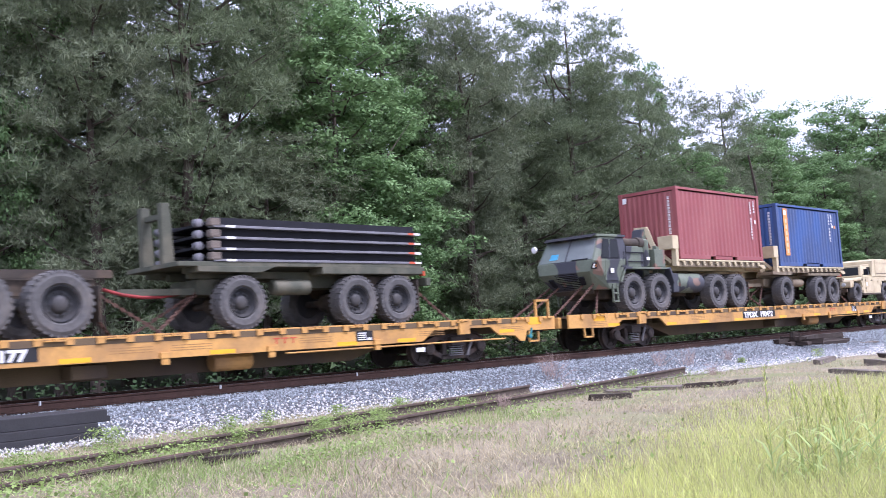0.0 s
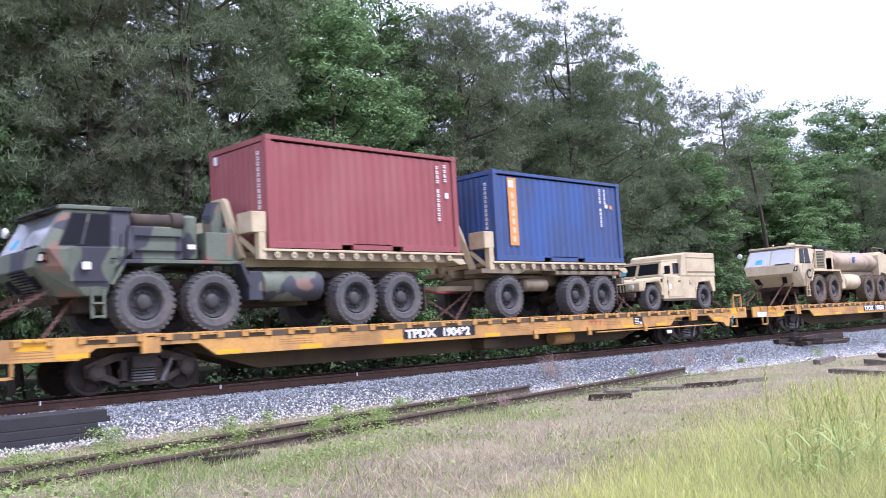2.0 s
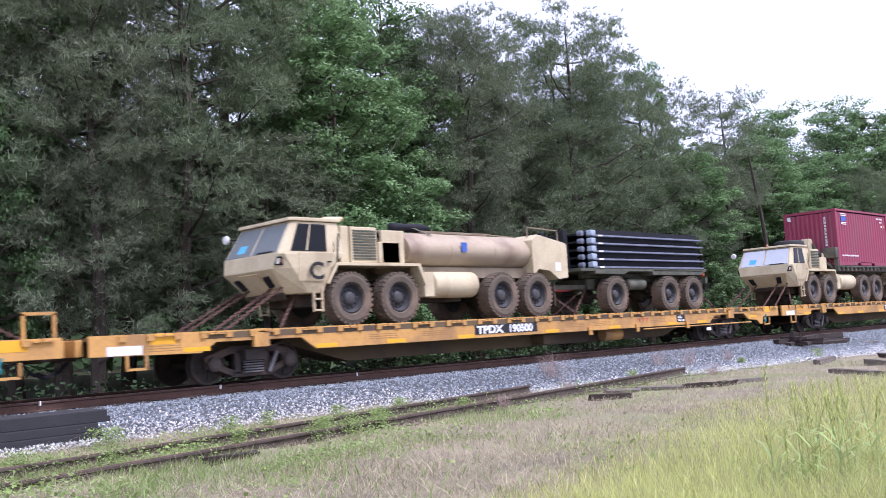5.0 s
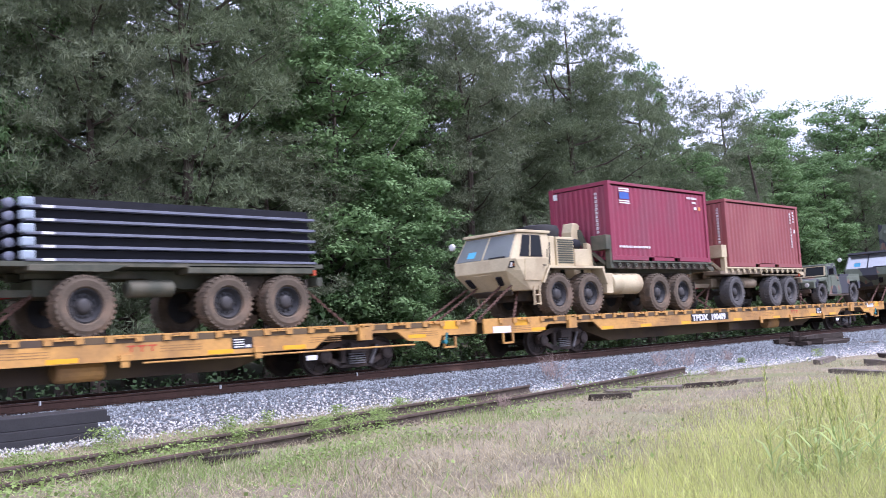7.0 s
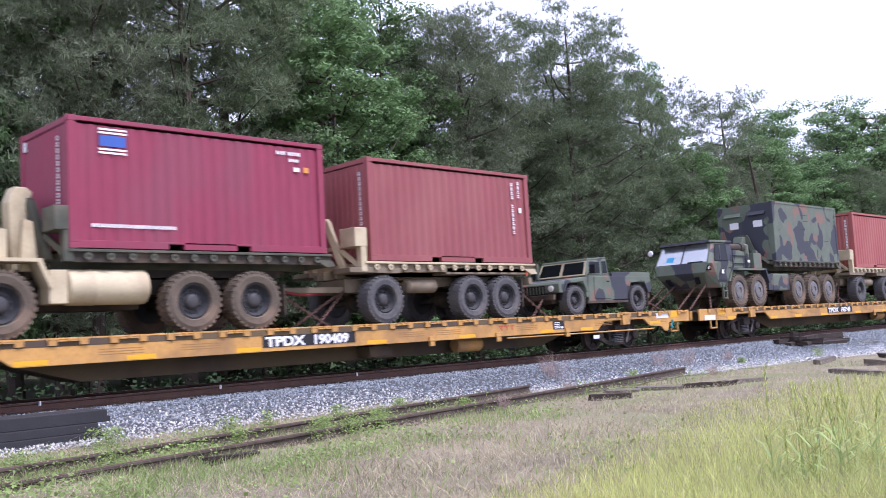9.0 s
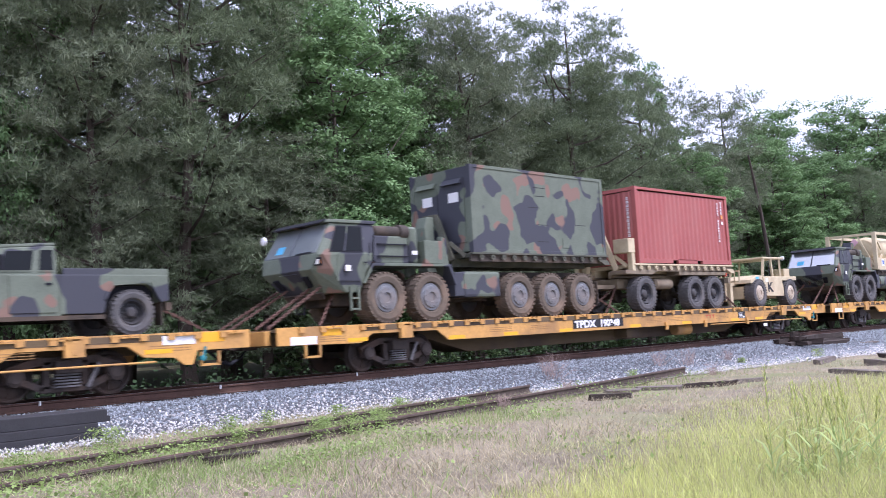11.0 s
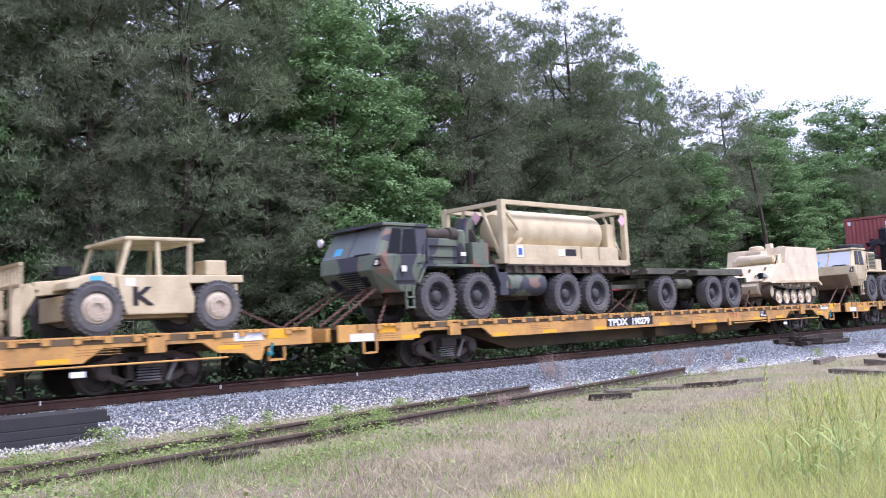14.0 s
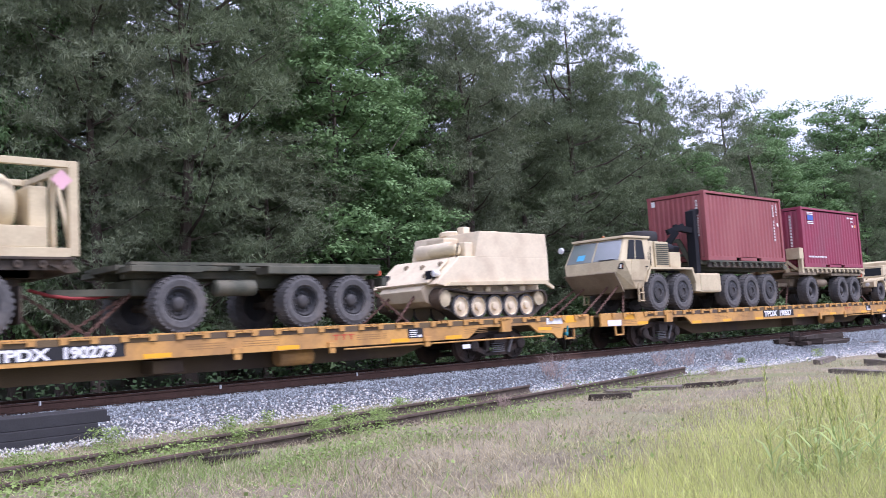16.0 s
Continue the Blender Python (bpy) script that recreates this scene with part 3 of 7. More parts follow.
        bm = bmesh.new()
        for k in range(6):
            box(bm, 0.74, 0.86, -W + 0.012, -W + 0.018, 0.55 + k * 0.25, 0.72 + k * 0.25)
        part("stripe_letters", bm, container_white(), box_, "pale upright lettering")
        column(4.95, 2.35, 10), column(5.2, 2.35, 4)
        mark("label_plate", 5.24, 5.38, 1.75, 1.87, WHITE), mark("label_plate", 5.48, 5.62, 1.73, 1.85, ORANGE, "small orange label")
    ride(box_, x_rear - L, z_base)
    return box_


def container_white():
    return material("pale orange lettering", (0.7, 0.5, 0.35), rough=0.5, vary=0.1, bump=0)


RED = "faded red corrugated steel container with white numbers"
MAROON = "maroon corrugated container with blue and white logo"
container(35.75, 2.95, RED_A, RED + " on a truck", "red")
container(43.25, 2.76, BLUE_A, "blue corrugated steel shipping container with an orange stripe", "blue")
container(91.6, 2.85, RED_B, MAROON + " on a truck", "logo")
container(99.0, 2.70, RED_A, RED + " on a trailer", "red")
container(128.1, 2.77, RED_C, "brick" + RED[5:] + " and orange label", "red_orange")
container(177.45, 2.93, RED_A, RED + " on a truck", "red")
container(185.3, 2.74, RED_B, MAROON + " on a trailer", "logo")


# ---- ballast, old rails, sleepers, slabs ----
def ballast_edge(x):
    return np.interp(x, [0, 6, 13, 16, 22, 27, 31, 45, 80], [-4.3, -3.75, -3.6, -4.6, -5.3, -5.8, -6.6, -7.2, -7.2])


def stones(name, n, x0, x1, pick, size, mat, label, seed):
    rng = np.random.default_rng(seed)
    u = rng.random(n * 3) ** 1.9
    x = x0 + (x1 - x0) * u
    y = rng.uniform(-7.4, -0.86, len(x))
    keep = pick(x, y, rng)
    x, y = x[keep][:n], y[keep][:n]
    z = ground_height(x, y) + rng.uniform(0.0, 0.03, len(x))
    r = rng.uniform(*size, len(x)) * (1 + 0.012 * np.clip(x - 10, 0, 40))
    base = np.array(((1, 0, 0), (-1, 0, 0), (0, 1, 0), (0, -1, 0), (0, 0, 1), (0, 0, -1)), float)
    v = base[None] * r[:, None, None] * rng.uniform(0.6, 1.25, (len(x), 6, 1))
    a = rng.uniform(0, 6.28, len(x))
    b = rng.uniform(-0.7, 0.7, len(x))
    ca, sa, cb, sb = np.cos(a), np.sin(a), np.cos(b), np.sin(b)
    vx = v[..., 0] * cb[:, None] + v[..., 2] * sb[:, None]
    vz = -v[..., 0] * sb[:, None] + v[..., 2] * cb[:, None]
    vx, vy = vx * ca[:, None] - v[..., 1] * sa[:, None], vx * sa[:, None] + v[..., 1] * ca[:, None]
    v = np.stack([vx + x[:, None], vy + y[:, None], vz + z[:, None]], -1).reshape(-1, 3)
    f = np.array(((0, 2, 4), (2, 1, 4), (1, 3, 4), (3, 0, 4), (3, 1, 5), (0, 3, 5)))
    faces = (f[None] + 6 * np.arange(len(x))[:, None, None]).reshape(-1, 3)
    return tagged(new(name, from_arrays(name, v, faces, mat)), label, "gravel", kind="stuff")


def ballast():
    grey = material("blue grey granite", (0.198, 0.224, 0.24), rough=0.85, vary=0.7, scale=4, fine=60, island=2.2, bump=0.2)
    pale = material("pale limestone", (0.46, 0.45, 0.43), rough=0.85, vary=0.6, scale=4, fine=60, island=2.0, bump=0.2)
    bed = material("ballast fines", (0.07, 0.073, 0.078), rough=0.95, vary=0.6, scale=6, fine=45, bump=1.0)
    xs = np.linspace(-30, 120, 301)
    vs, k = [], np.linspace(0, 1, 15)
    for x in xs:
        e = float(ballast_edge(max(x, 0))) + 0.15 * noise.noise((x * 0.8, 0, 0))
        ys = e + (1.95 - e) * k
        vs += list(np.stack([np.full(15, x), ys, ground_height(np.full(15, x), ys) + 0.012 * np.minimum(1, k * 12) + 0.004], 1))
    i = (np.arange(300)[:, None] * 15 + np.arange(14)[None]).ravel()
    tagged(new("ballast_bed", from_arrays("ballast_bed", vs, np.stack([i, i + 15, i + 16, i + 1], 1), bed)), "blue-grey crushed stone bank under the track", "ballast", kind="structure")

    def upper(x, y, rng):
        e = ballast_edge(x)
        return (y > e + 0.1 + rng.random(len(x)) * 0.9) | ((y > e) & (rng.random(len(x)) < 0.15))

    def toe(x, y, rng):
        e = ballast_edge(x)
        d = y - e
        return (d > -0.35) & (rng.random(len(x)) < np.clip(1.1 - np.abs(d - 0.2) / (1.1 + 1.6 * np.clip((x - 17) / 10, 0, 1)), 0, 1))

    stones("ballast", 70000, 1.5, 70, upper, (0.017, 0.036), grey, "blue-grey crushed stone ballast on the bank", 1)
    stones("pale_ballast", 28000, 1.5, 75, toe, (0.017, 0.036), pale, "whitish crushed stone along the foot of the bank", 2)


ballast()


def old_rail(a, b, label, bend=0.0):
    r = tagged(new("old_rail", finish("old_rail", rail_mesh(bmesh.new(), a, b, bend, 6), OLDRAIL)), label, "rail", "discarded rails")
    p, q = Vector(a), Vector(b)
    side = (q - p).cross(Vector((0, 0, 1))).normalized()
    pts = [p.lerp(q, k / 6) + side * bend * 4 * (k / 6) * (1 - k / 6) + Vector((0, 0, 0.176)) for k in range(7)]
    bm = bmesh.new()
    for u, w in zip(pts, pts[1:]):
        bar(bm, u, w, 0.05, 0.006)
    part("rail_head", bm, RUST, r, "brown rusty rail head")
    for k in range(3):
        u = pts[1 + k * 2]
        part("joint_plate", bar(bmesh.new(), u + side * 0.03 - Vector((0.3, 0, 0.1)), u + side * 0.03 + Vector((0.3, 0.3 * (q - p).y / (q - p).x * 2 * 0.5, -0.1)), 0.03, 0.08), OLDRAIL, r)


LOOSE = "rusty disused rail lying loose in the weeds"
old_rail((1.5, -6.95, -0.66), (16.05, -4.75, -0.6), LOOSE, 0.12)
old_rail((1.0, -8.2, -0.7), (21.2, -5.6, -0.55), "rusty disused rail propped on old sleepers", 0.05)


def sleeper_at(x, y, z, turn, tilt=0.0, mat=None, length=2.6, label="decayed timber sleeper lying among stones", group="discarded sleepers"):
    bm = box(bmesh.new(), -length / 2, length / 2, -0.115, 0.115, 0, 0.18)
    bmesh.ops.subdivide_edges(bm, edges=[e for e in bm.edges if e.calc_length() > 1], cuts=9)
    rng = random.Random(int(x * 100 + y * 17))
    for v in bm.verts:
        e = 1.0 if abs(v.co.x) > length / 2 - 0.05 else 0.35
        v.co += Vector((rng.uniform(-0.09, 0.09) * e, rng.uniform(-0.03, 0.03) * e, rng.uniform(-0.03, 0.03) * e))
    o = tagged(new("old_sleeper", finish("old_sleeper", bm, mat or TIMBER, 0.012)), label, "sleeper", group)
    o.matrix_basis = pose(x, y, z, tilt, 0, turn)


for k, (x, y, z, turn, tilt, ln) in enumerate(((33.3, -2.7, -0.42, 3, 0, 3.0), (34.2, -3.0, -0.5, -6, 8, 3.2), (33.0, -2.35, -0.3, 5, 0, 2.9), (35.4, -2.6, -0.42, 2, 0, 3.2), (34.9, -2.95, -0.46, -3, -6, 3.0), (33.5, -2.75, -0.24, 10, 5, 2.6), (35.3, -2.55, -0.24, -2, 0, 3.2), (32.6, -2.6, -0.24, 62, 6, 1.2), (32.4, -2.9, -0.4, 75, 0, 1.0), (33.0, -2.5, -0.1, 30, 12, 1.3), (32.9, -3.1, -0.38, 100, 8, 0.9))):
    sleeper_at(x + 1.1, y, z + 0.02, turn, tilt, TIMBER, ln, "dark creosoted timber sleeper in a heap on the ballast", "heap of sleepers")
for x, y, turn, ln, mat in ((37.6, -3.3, -14, 2.6, GREYWOOD), (40.8, -3.8, 6, 2.6, GREYWOOD), (43.5, -4.6, -18, 2.5, TIMBER), (21.5, -10.0, 55, 2.5, GREYWOOD), (24.5, -9.4, 48, 2.2, GREYWOOD), (27.5, -8.6, 40, 2.6, TIMBER), (18.1, -8.1, -36, 1.2, TIMBER), (19.3, -8.4, -20, 0.9, GREYWOOD), (17.0, -7.5, -50, 0.9, GREYWOOD), (15.1, -7.7, -45, 0.8, TIMBER), (16.3, -7.1, -62, 0.8, GREYWOOD), (26.5, -6.9, 12, 1.9, GREYWOOD), (6.4, -8.0, 3, 0.8, TIMBER)):
    sleeper_at(x, y, -0.66 - 0.04 * (x < 24), turn, random.uniform(-6, 6), mat, ln, "weathered broken sleeper half sunk in the ground")


def crossing_panel(x1, y0, z0, width, height, step, name="crossing_panel"):
    bm = prism(bmesh.new(), [(-3.2, 0), (0, 0), (0.0, height * 0.45), (-0.05, height * 0.5), (-0.05, height), (-3.2, height)], 0, width)
    o = tagged(new(name, finish(name, bm, SLAB, 0.012)), "stacked black rubber crossing panel beside the ballast", "panel", "stack of crossing panels")
    o.matrix_basis = pose(x1, y0, z0, 0, 0, step)


crossing_panel(6.75, -3.62, -0.6, 0.75, 0.17, 0.5)
crossing_panel(6.68, -3.58, -0.428, 0.75, 0.14, 1.5)
crossing_panel(6.85, -3.55, -0.286, 0.8, 0.2, 0.0)


# ---- plants ----
PINE = material("pine needles", (0.168, 0.212, 0.12), rough=0.6, vary=0.5, scale=0.35, fine=2.5, island=1.2, bump=0, through_leaf=0.28, spec=0.2)
PINE_B = material("greyer pine needles", (0.185, 0.22, 0.136), rough=0.6, vary=0.5, scale=0.35, fine=2.5, island=1.2, bump=0, through_leaf=0.28, spec=0.2)
LEAF = material("bright broad leaves", (0.18, 0.29, 0.125), rough=0.6, vary=0.55, scale=0.5, fine=2.5, island=1.2, bump=0, through_leaf=0.35, spec=0.15)
LEAF_B = material("mid green broad leaves", (0.15, 0.225, 0.1), rough=0.6, vary=0.55, scale=0.5, fine=2.5, island=1.2, bump=0, through_leaf=0.35, spec=0.15)
BARK = material("brown grey bark", (0.075, 0.058, 0.047), rough=0.95, vary=0.4, scale=3, fine=18, bump=0.8)


def unit(rng, n):
    v = rng.normal(size=(n, 3))
    return v / np.linalg.norm(v, axis=1, keepdims=True)


def needles(rng, p, axis, per, length, width):
    """Tufts: thin needles that fan out from each point round its axis."""
    p, axis = np.repeat(p, per, 0), np.repeat(axis, per, 0)
    n = len(p)
    d = axis * 0.85 + unit(rng, n) * 0.8
    d /= np.linalg.norm(d, axis=1, keepdims=True)
    s = np.cross(d, unit(rng, n))
    s /= np.linalg.norm(s, axis=1, keepdims=True) + 1e-6
    L, w = rng.uniform(*length, (n, 1)), rng.uniform(*width, (n, 1))
    v = np.stack([p - s * w, p + s * w, p + d * L], 1).reshape(-1, 3)
    return v, np.arange(3 * n).reshape(n, 3)


def leaves(rng, p, size, facing=None, plain=False):
    """Flat pointed leaves; facing: the way that each one's upper side looks."""
    n = len(p)
    if facing is None:
        d = unit(rng, n)
        d[:, 2] = d[:, 2] * 0.5 - 0.25
        d /= np.linalg.norm(d, axis=1, keepdims=True)
        s = np.cross(d, unit(rng, n) * 0.7 + np.array((0, 0, 1.0)))
    else:
        d = np.cross(facing, unit(rng, n))
        d /= np.linalg.norm(d, axis=1, keepdims=True) + 1e-6
        s = np.cross(d, facing)
    s /= np.linalg.norm(s, axis=1, keepdims=True) + 1e-6
    L = rng.uniform(*size, (n, 1))
    if plain:
        v = np.stack([p - s * L * 0.42, p + s * L * 0.42, p + d * L], 1).reshape(-1, 3)
        return v, np.arange(3 * n).reshape(n, 3)
    v = np.stack([p, p + d * L * 0.5 + s * L * 0.38, p + d * L, p + d * L * 0.5 - s * L * 0.38], 1).reshape(-1, 3)
    return v, np.arange(4 * n).reshape(n, 4)


def limb_points(rng, h, base, reach, n, shape, rise):
    out = []
    for k in range(n):
        t = ((k + rng.random()) / n) ** 0.88
        z = base + (h - base) * t
        L = max(0.35, reach * shape(t) * rng.uniform(0.55, 1.2))
        a = k * 2.4 + rng.uniform(-0.5, 0.5)
        d = np.array((math.cos(a), math.sin(a), 0.0))
        root = np.array((0, 0, z))
        mid = root + d * L * 0.55 + np.array((0, 0, L * rise * rng.uniform(0.0, 0.4)))
        tip = root + d * L + np.array((0, 0, L * rise * rng.uniform(0.4, 1.4)))
        out.append((root, mid, tip, L, d))
    return out


def trunk_and_limbs(h, r, limbs, lean, parent, rng):
    bm = bmesh.new()
    pts = [Vector((lean * (max(z, 0) / h) ** 1.5 + 0.12 * math.sin(z * 0.6 + lean * 9), 0.1 * math.sin(z * 0.45), z)) for z in np.linspace(-0.4, h, 12)]
    for k, (a, b) in enumerate(zip(pts, pts[1:])):
        rod(bm, a, b, r * (1 - k / 11.5) + 0.02, 8, r * (1 - (k + 1) / 11.5) + 0.02)
    for root, mid, tip, L, d in limbs:
        w = 0.018 + 0.014 * L
        rod(bm, root, mid, w, 5, w * 0.7)
        rod(bm, mid, tip, w * 0.7, 5, 0.01)
    part("trunk", bm, BARK, parent, "brown bark and bare spreading limbs", smooth=True)


def crown_centres(rng, limbs, per, spread_, inner):
    """Where the boughs sit: towards the ends of the limbs, fanned out to both sides."""
    c, o = [], []
    for root, mid, tip, L, d in limbs:
        for k in range(max(2, int(round(per * (0.35 + L / 3))))):
            s = rng.uniform(inner, 1.05)
            p = root + (mid - root) * min(1, s / 0.55) + (tip - mid) * max(0, (s - 0.55) / 0.45)
            p = p + np.array((-d[1], d[0], 0)) * rng.normal() * 0.24 * L * s + np.array((0, 0, rng.normal() * spread_))
            c.append(p), o.append(d)
    return np.array(c), np.array(o)


def pine(h, base, reach, seed, mat, lean=0.0, boughs=320, tufts=14, fan=9, shape=None, label="tall loblolly pine with dark grey-green needles", hollow=0.35):
    """Rounded, lumpy crown of needle boughs round a bare inner trunk."""
    rng = np.random.default_rng(seed)
    tree = tagged(new("pine_tree"), label, "tree", "trees behind the railway")
    wide = shape or (lambda t: max(0.0, math.sin(math.pi * (0.25 + 0.63 * t))) ** 0.5)
    c, o, lim = [], [], []
    clumps = boughs // 6
    for k in range(clumps):
        t = (k + rng.random()) / clumps
        t = t ** 0.85 if shape is None else t
        a = k * 2.3999 + rng.uniform(-0.4, 0.4)
        z = base + (h - base) * t
        lump = 0.82 + 0.5 * noise.noise((math.cos(a) * 1.5 + seed, math.sin(a) * 1.5, z * 0.45))
        r = reach * wide(t) * max(0.3, lump) * (1 - (1 - hollow) * rng.random() ** 2.0)
        d = np.array((math.cos(a), math.sin(a), 0.0))
        shift = np.array((lean * (z / h) ** 1.5, 0, 0))
        p = d * r + np.array((0, 0, z)) + shift
        for g in range(6):
            c.append(p + rng.normal(size=3) * np.array((0.52, 0.52, 0.26))), o.append(d)
        if k % 2 == 0 and t < 0.93:
            root = np.array((0, 0, max(base * 0.6, z - 0.35 * r - 0.2))) + shift
            lim.append((root, root * 0.5 + p * 0.5 - np.array((0, 0, 0.08 * r)), p, r, d))
    c, o = np.array(c), np.array(o)
    trunk_and_limbs(h - 0.4, 0.17 + h * 0.006, lim, lean, tree, rng)
    size = np.repeat(rng.uniform(0.5, 0.95, len(c)), tufts)[:, None]
    q = unit(rng, len(c) * tufts) * rng.random((len(c) * tufts, 1)) ** 0.45
    q[:, 2] = np.where(q[:, 2] < 0, q[:, 2] * 0.4, q[:, 2])
    p = np.repeat(c, tufts, 0) + q * size * np.array((1.0, 1.0, 0.72))
    axis = np.repeat(o, tufts, 0) * 0.35 + q * 0.8 + np.array((0, 0, 0.6))
    axis /= np.linalg.norm(axis, axis=1, keepdims=True)
    v, f = needles(rng, p, axis, fan, (0.19, 0.34), (0.008, 0.0145) if fan > 6 else (0.015, 0.024))
    # the shaded inside of each bough: bunched needles, coarser
    core = 34
    p = np.repeat(c, core, 0) + unit(rng, len(c) * core) * rng.uniform(0.0, 0.5, (len(c) * core, 1)) * np.array((1, 1, 0.7))
    v2, f2 = needles(rng, p, unit(rng, len(p)), 1, (0.22, 0.36), (0.016, 0.028))
    v, f = np.concatenate([v, v2]), np.concatenate([f, f2 + len(v)])
    ob = new("crown", from_arrays("crown", v, f, mat))
    ob.parent = tree
    tagged(ob, "clumped long needles")
    return tree


def broadleaf(h, base, reach, seed, mat, limbs=52, per=4.0, name="broadleaf_tree", label="broadleaf tree with fresh bright green leaves", size=(0.1, 0.17), lobe=110, round_=(0.45, 0.85)):
    rng = np.random.default_rng(seed)
    tree = tagged(new(name), label, "tree" if name != "shrub" else "shrub", "trees behind the railway" if name != "shrub" else "undergrowth")
    lim = limb_points(rng, h, base, reach, limbs, lambda t: max(0.0, math.sin(math.pi * (0.22 + 0.66 * t))) ** 0.7 + 0.05, 0.5)
    trunk_and_limbs(h, 0.03 + h * 0.011, lim, 0.2, tree, rng)
    c, o = crown_centres(rng, lim, per, 0.2, 0.5)
    n = len(c) * lobe
    r = np.repeat(rng.uniform(*round_, len(c)), lobe)[:, None]
    q = unit(rng, n)
    q[:, 2] = np.where(q[:, 2] < -0.15, -q[:, 2], q[:, 2])
    p = np.repeat(c, lobe, 0) + q * r * rng.uniform(0.6, 1.08, (n, 1)) * np.array((1.0, 1.0, 0.62))
    facing = q * 0.55 + np.array((0, 0, 0.55)) + unit(rng, n) * 0.6
    facing /= np.linalg.norm(facing, axis=1, keepdims=True) + 1e-6
    v, f = leaves(rng, p, size, facing, True)
    v2, f2 = leaves(rng, np.repeat(c, 16, 0) + unit(rng, len(c) * 16) * 0.33, (0.2, 0.32), None, True)
    v, f = np.concatenate([v, v2]), np.concatenate([f, f2 + len(v)])
    ob = new("crown", from_arrays("crown", v, f, mat))
    ob.parent = tree
    tagged(ob, "loose layered leaves")
    return tree


def plant(kinds, rows):
    """Rows: kind, x, y, height wanted, turn, breadth over its own."""
    used = set()
    for k, x, y, h, turn, wide in rows:
        ob, own = kinds[k]
        s = h / own
        m = pose(x, y, float(ground_height(np.array(x), np.array(y))) - 0.05, 0, 0, turn) @ Matrix.Diagonal((s * wide, s * wide, s, 1))
        if k not in used:
            ob.matrix_basis = m
            used.add(k)
        else:
            copy_thing(ob, m).matrix_basis = m


FLAT_TOP = lambda t: 0.35 + 0.65 * math.sin(math.pi * (0.25 + 0.6 * t)) if t < 0.93 else 0.6
KINDS = {
    "p1": (pine(19.0, 2.9, 4.9, 11, PINE, 0.3, 600), 19.0), "p2": (pine(17.5, 2.6, 3.6, 12, PINE_B, 0.5, 540), 17.5), "p3": (pine(18.0, 2.8, 4.6, 13, PINE, -0.4, 540), 18.0),
    "p4": (pine(17.5, 9.0, 3.3, 14, PINE_B, 0.7, 200, 15, 8, FLAT_TOP, "spindly flat-topped pine with open crown", 0.25), 17.5),
    "q1": (pine(18.0, 2.2, 4.2, 15, PINE, 0.2, 260, 12, 6), 18.0),
    "b1": (broadleaf(14.5, 1.0, 3.0, 21, LEAF, 58), 14.5), "b2": (broadleaf(18.0, 2.0, 3.6, 22, LEAF_B, 52, 4.2, lobe=90, size=(0.12, 0.2)), 18.0), "b3": (broadleaf(9.0, 0.4, 2.7, 23, LEAF, 36, 4.4), 9.0),
    "b4": (broadleaf(19.0, 4.0, 3.6, 24, LEAF, 46, 3.6, lobe=90, size=(0.12, 0.2), round_=(0.55, 1.0)), 19.0),
    "s1": (broadleaf(3.4, 0.2, 1.7, 31, LEAF_B, 20, 4.0, "shrub", "dense green undergrowth shrub at the wood's edge", (0.09, 0.16), 60, (0.3, 0.5)), 3.4),
    "s2": (broadleaf(4.6, 0.3, 1.9, 32, LEAF_B, 22, 4.0, "shrub", "light green sapling at the wood's edge", (0.09, 0.16), 60, (0.3, 0.5)), 4.6),
}
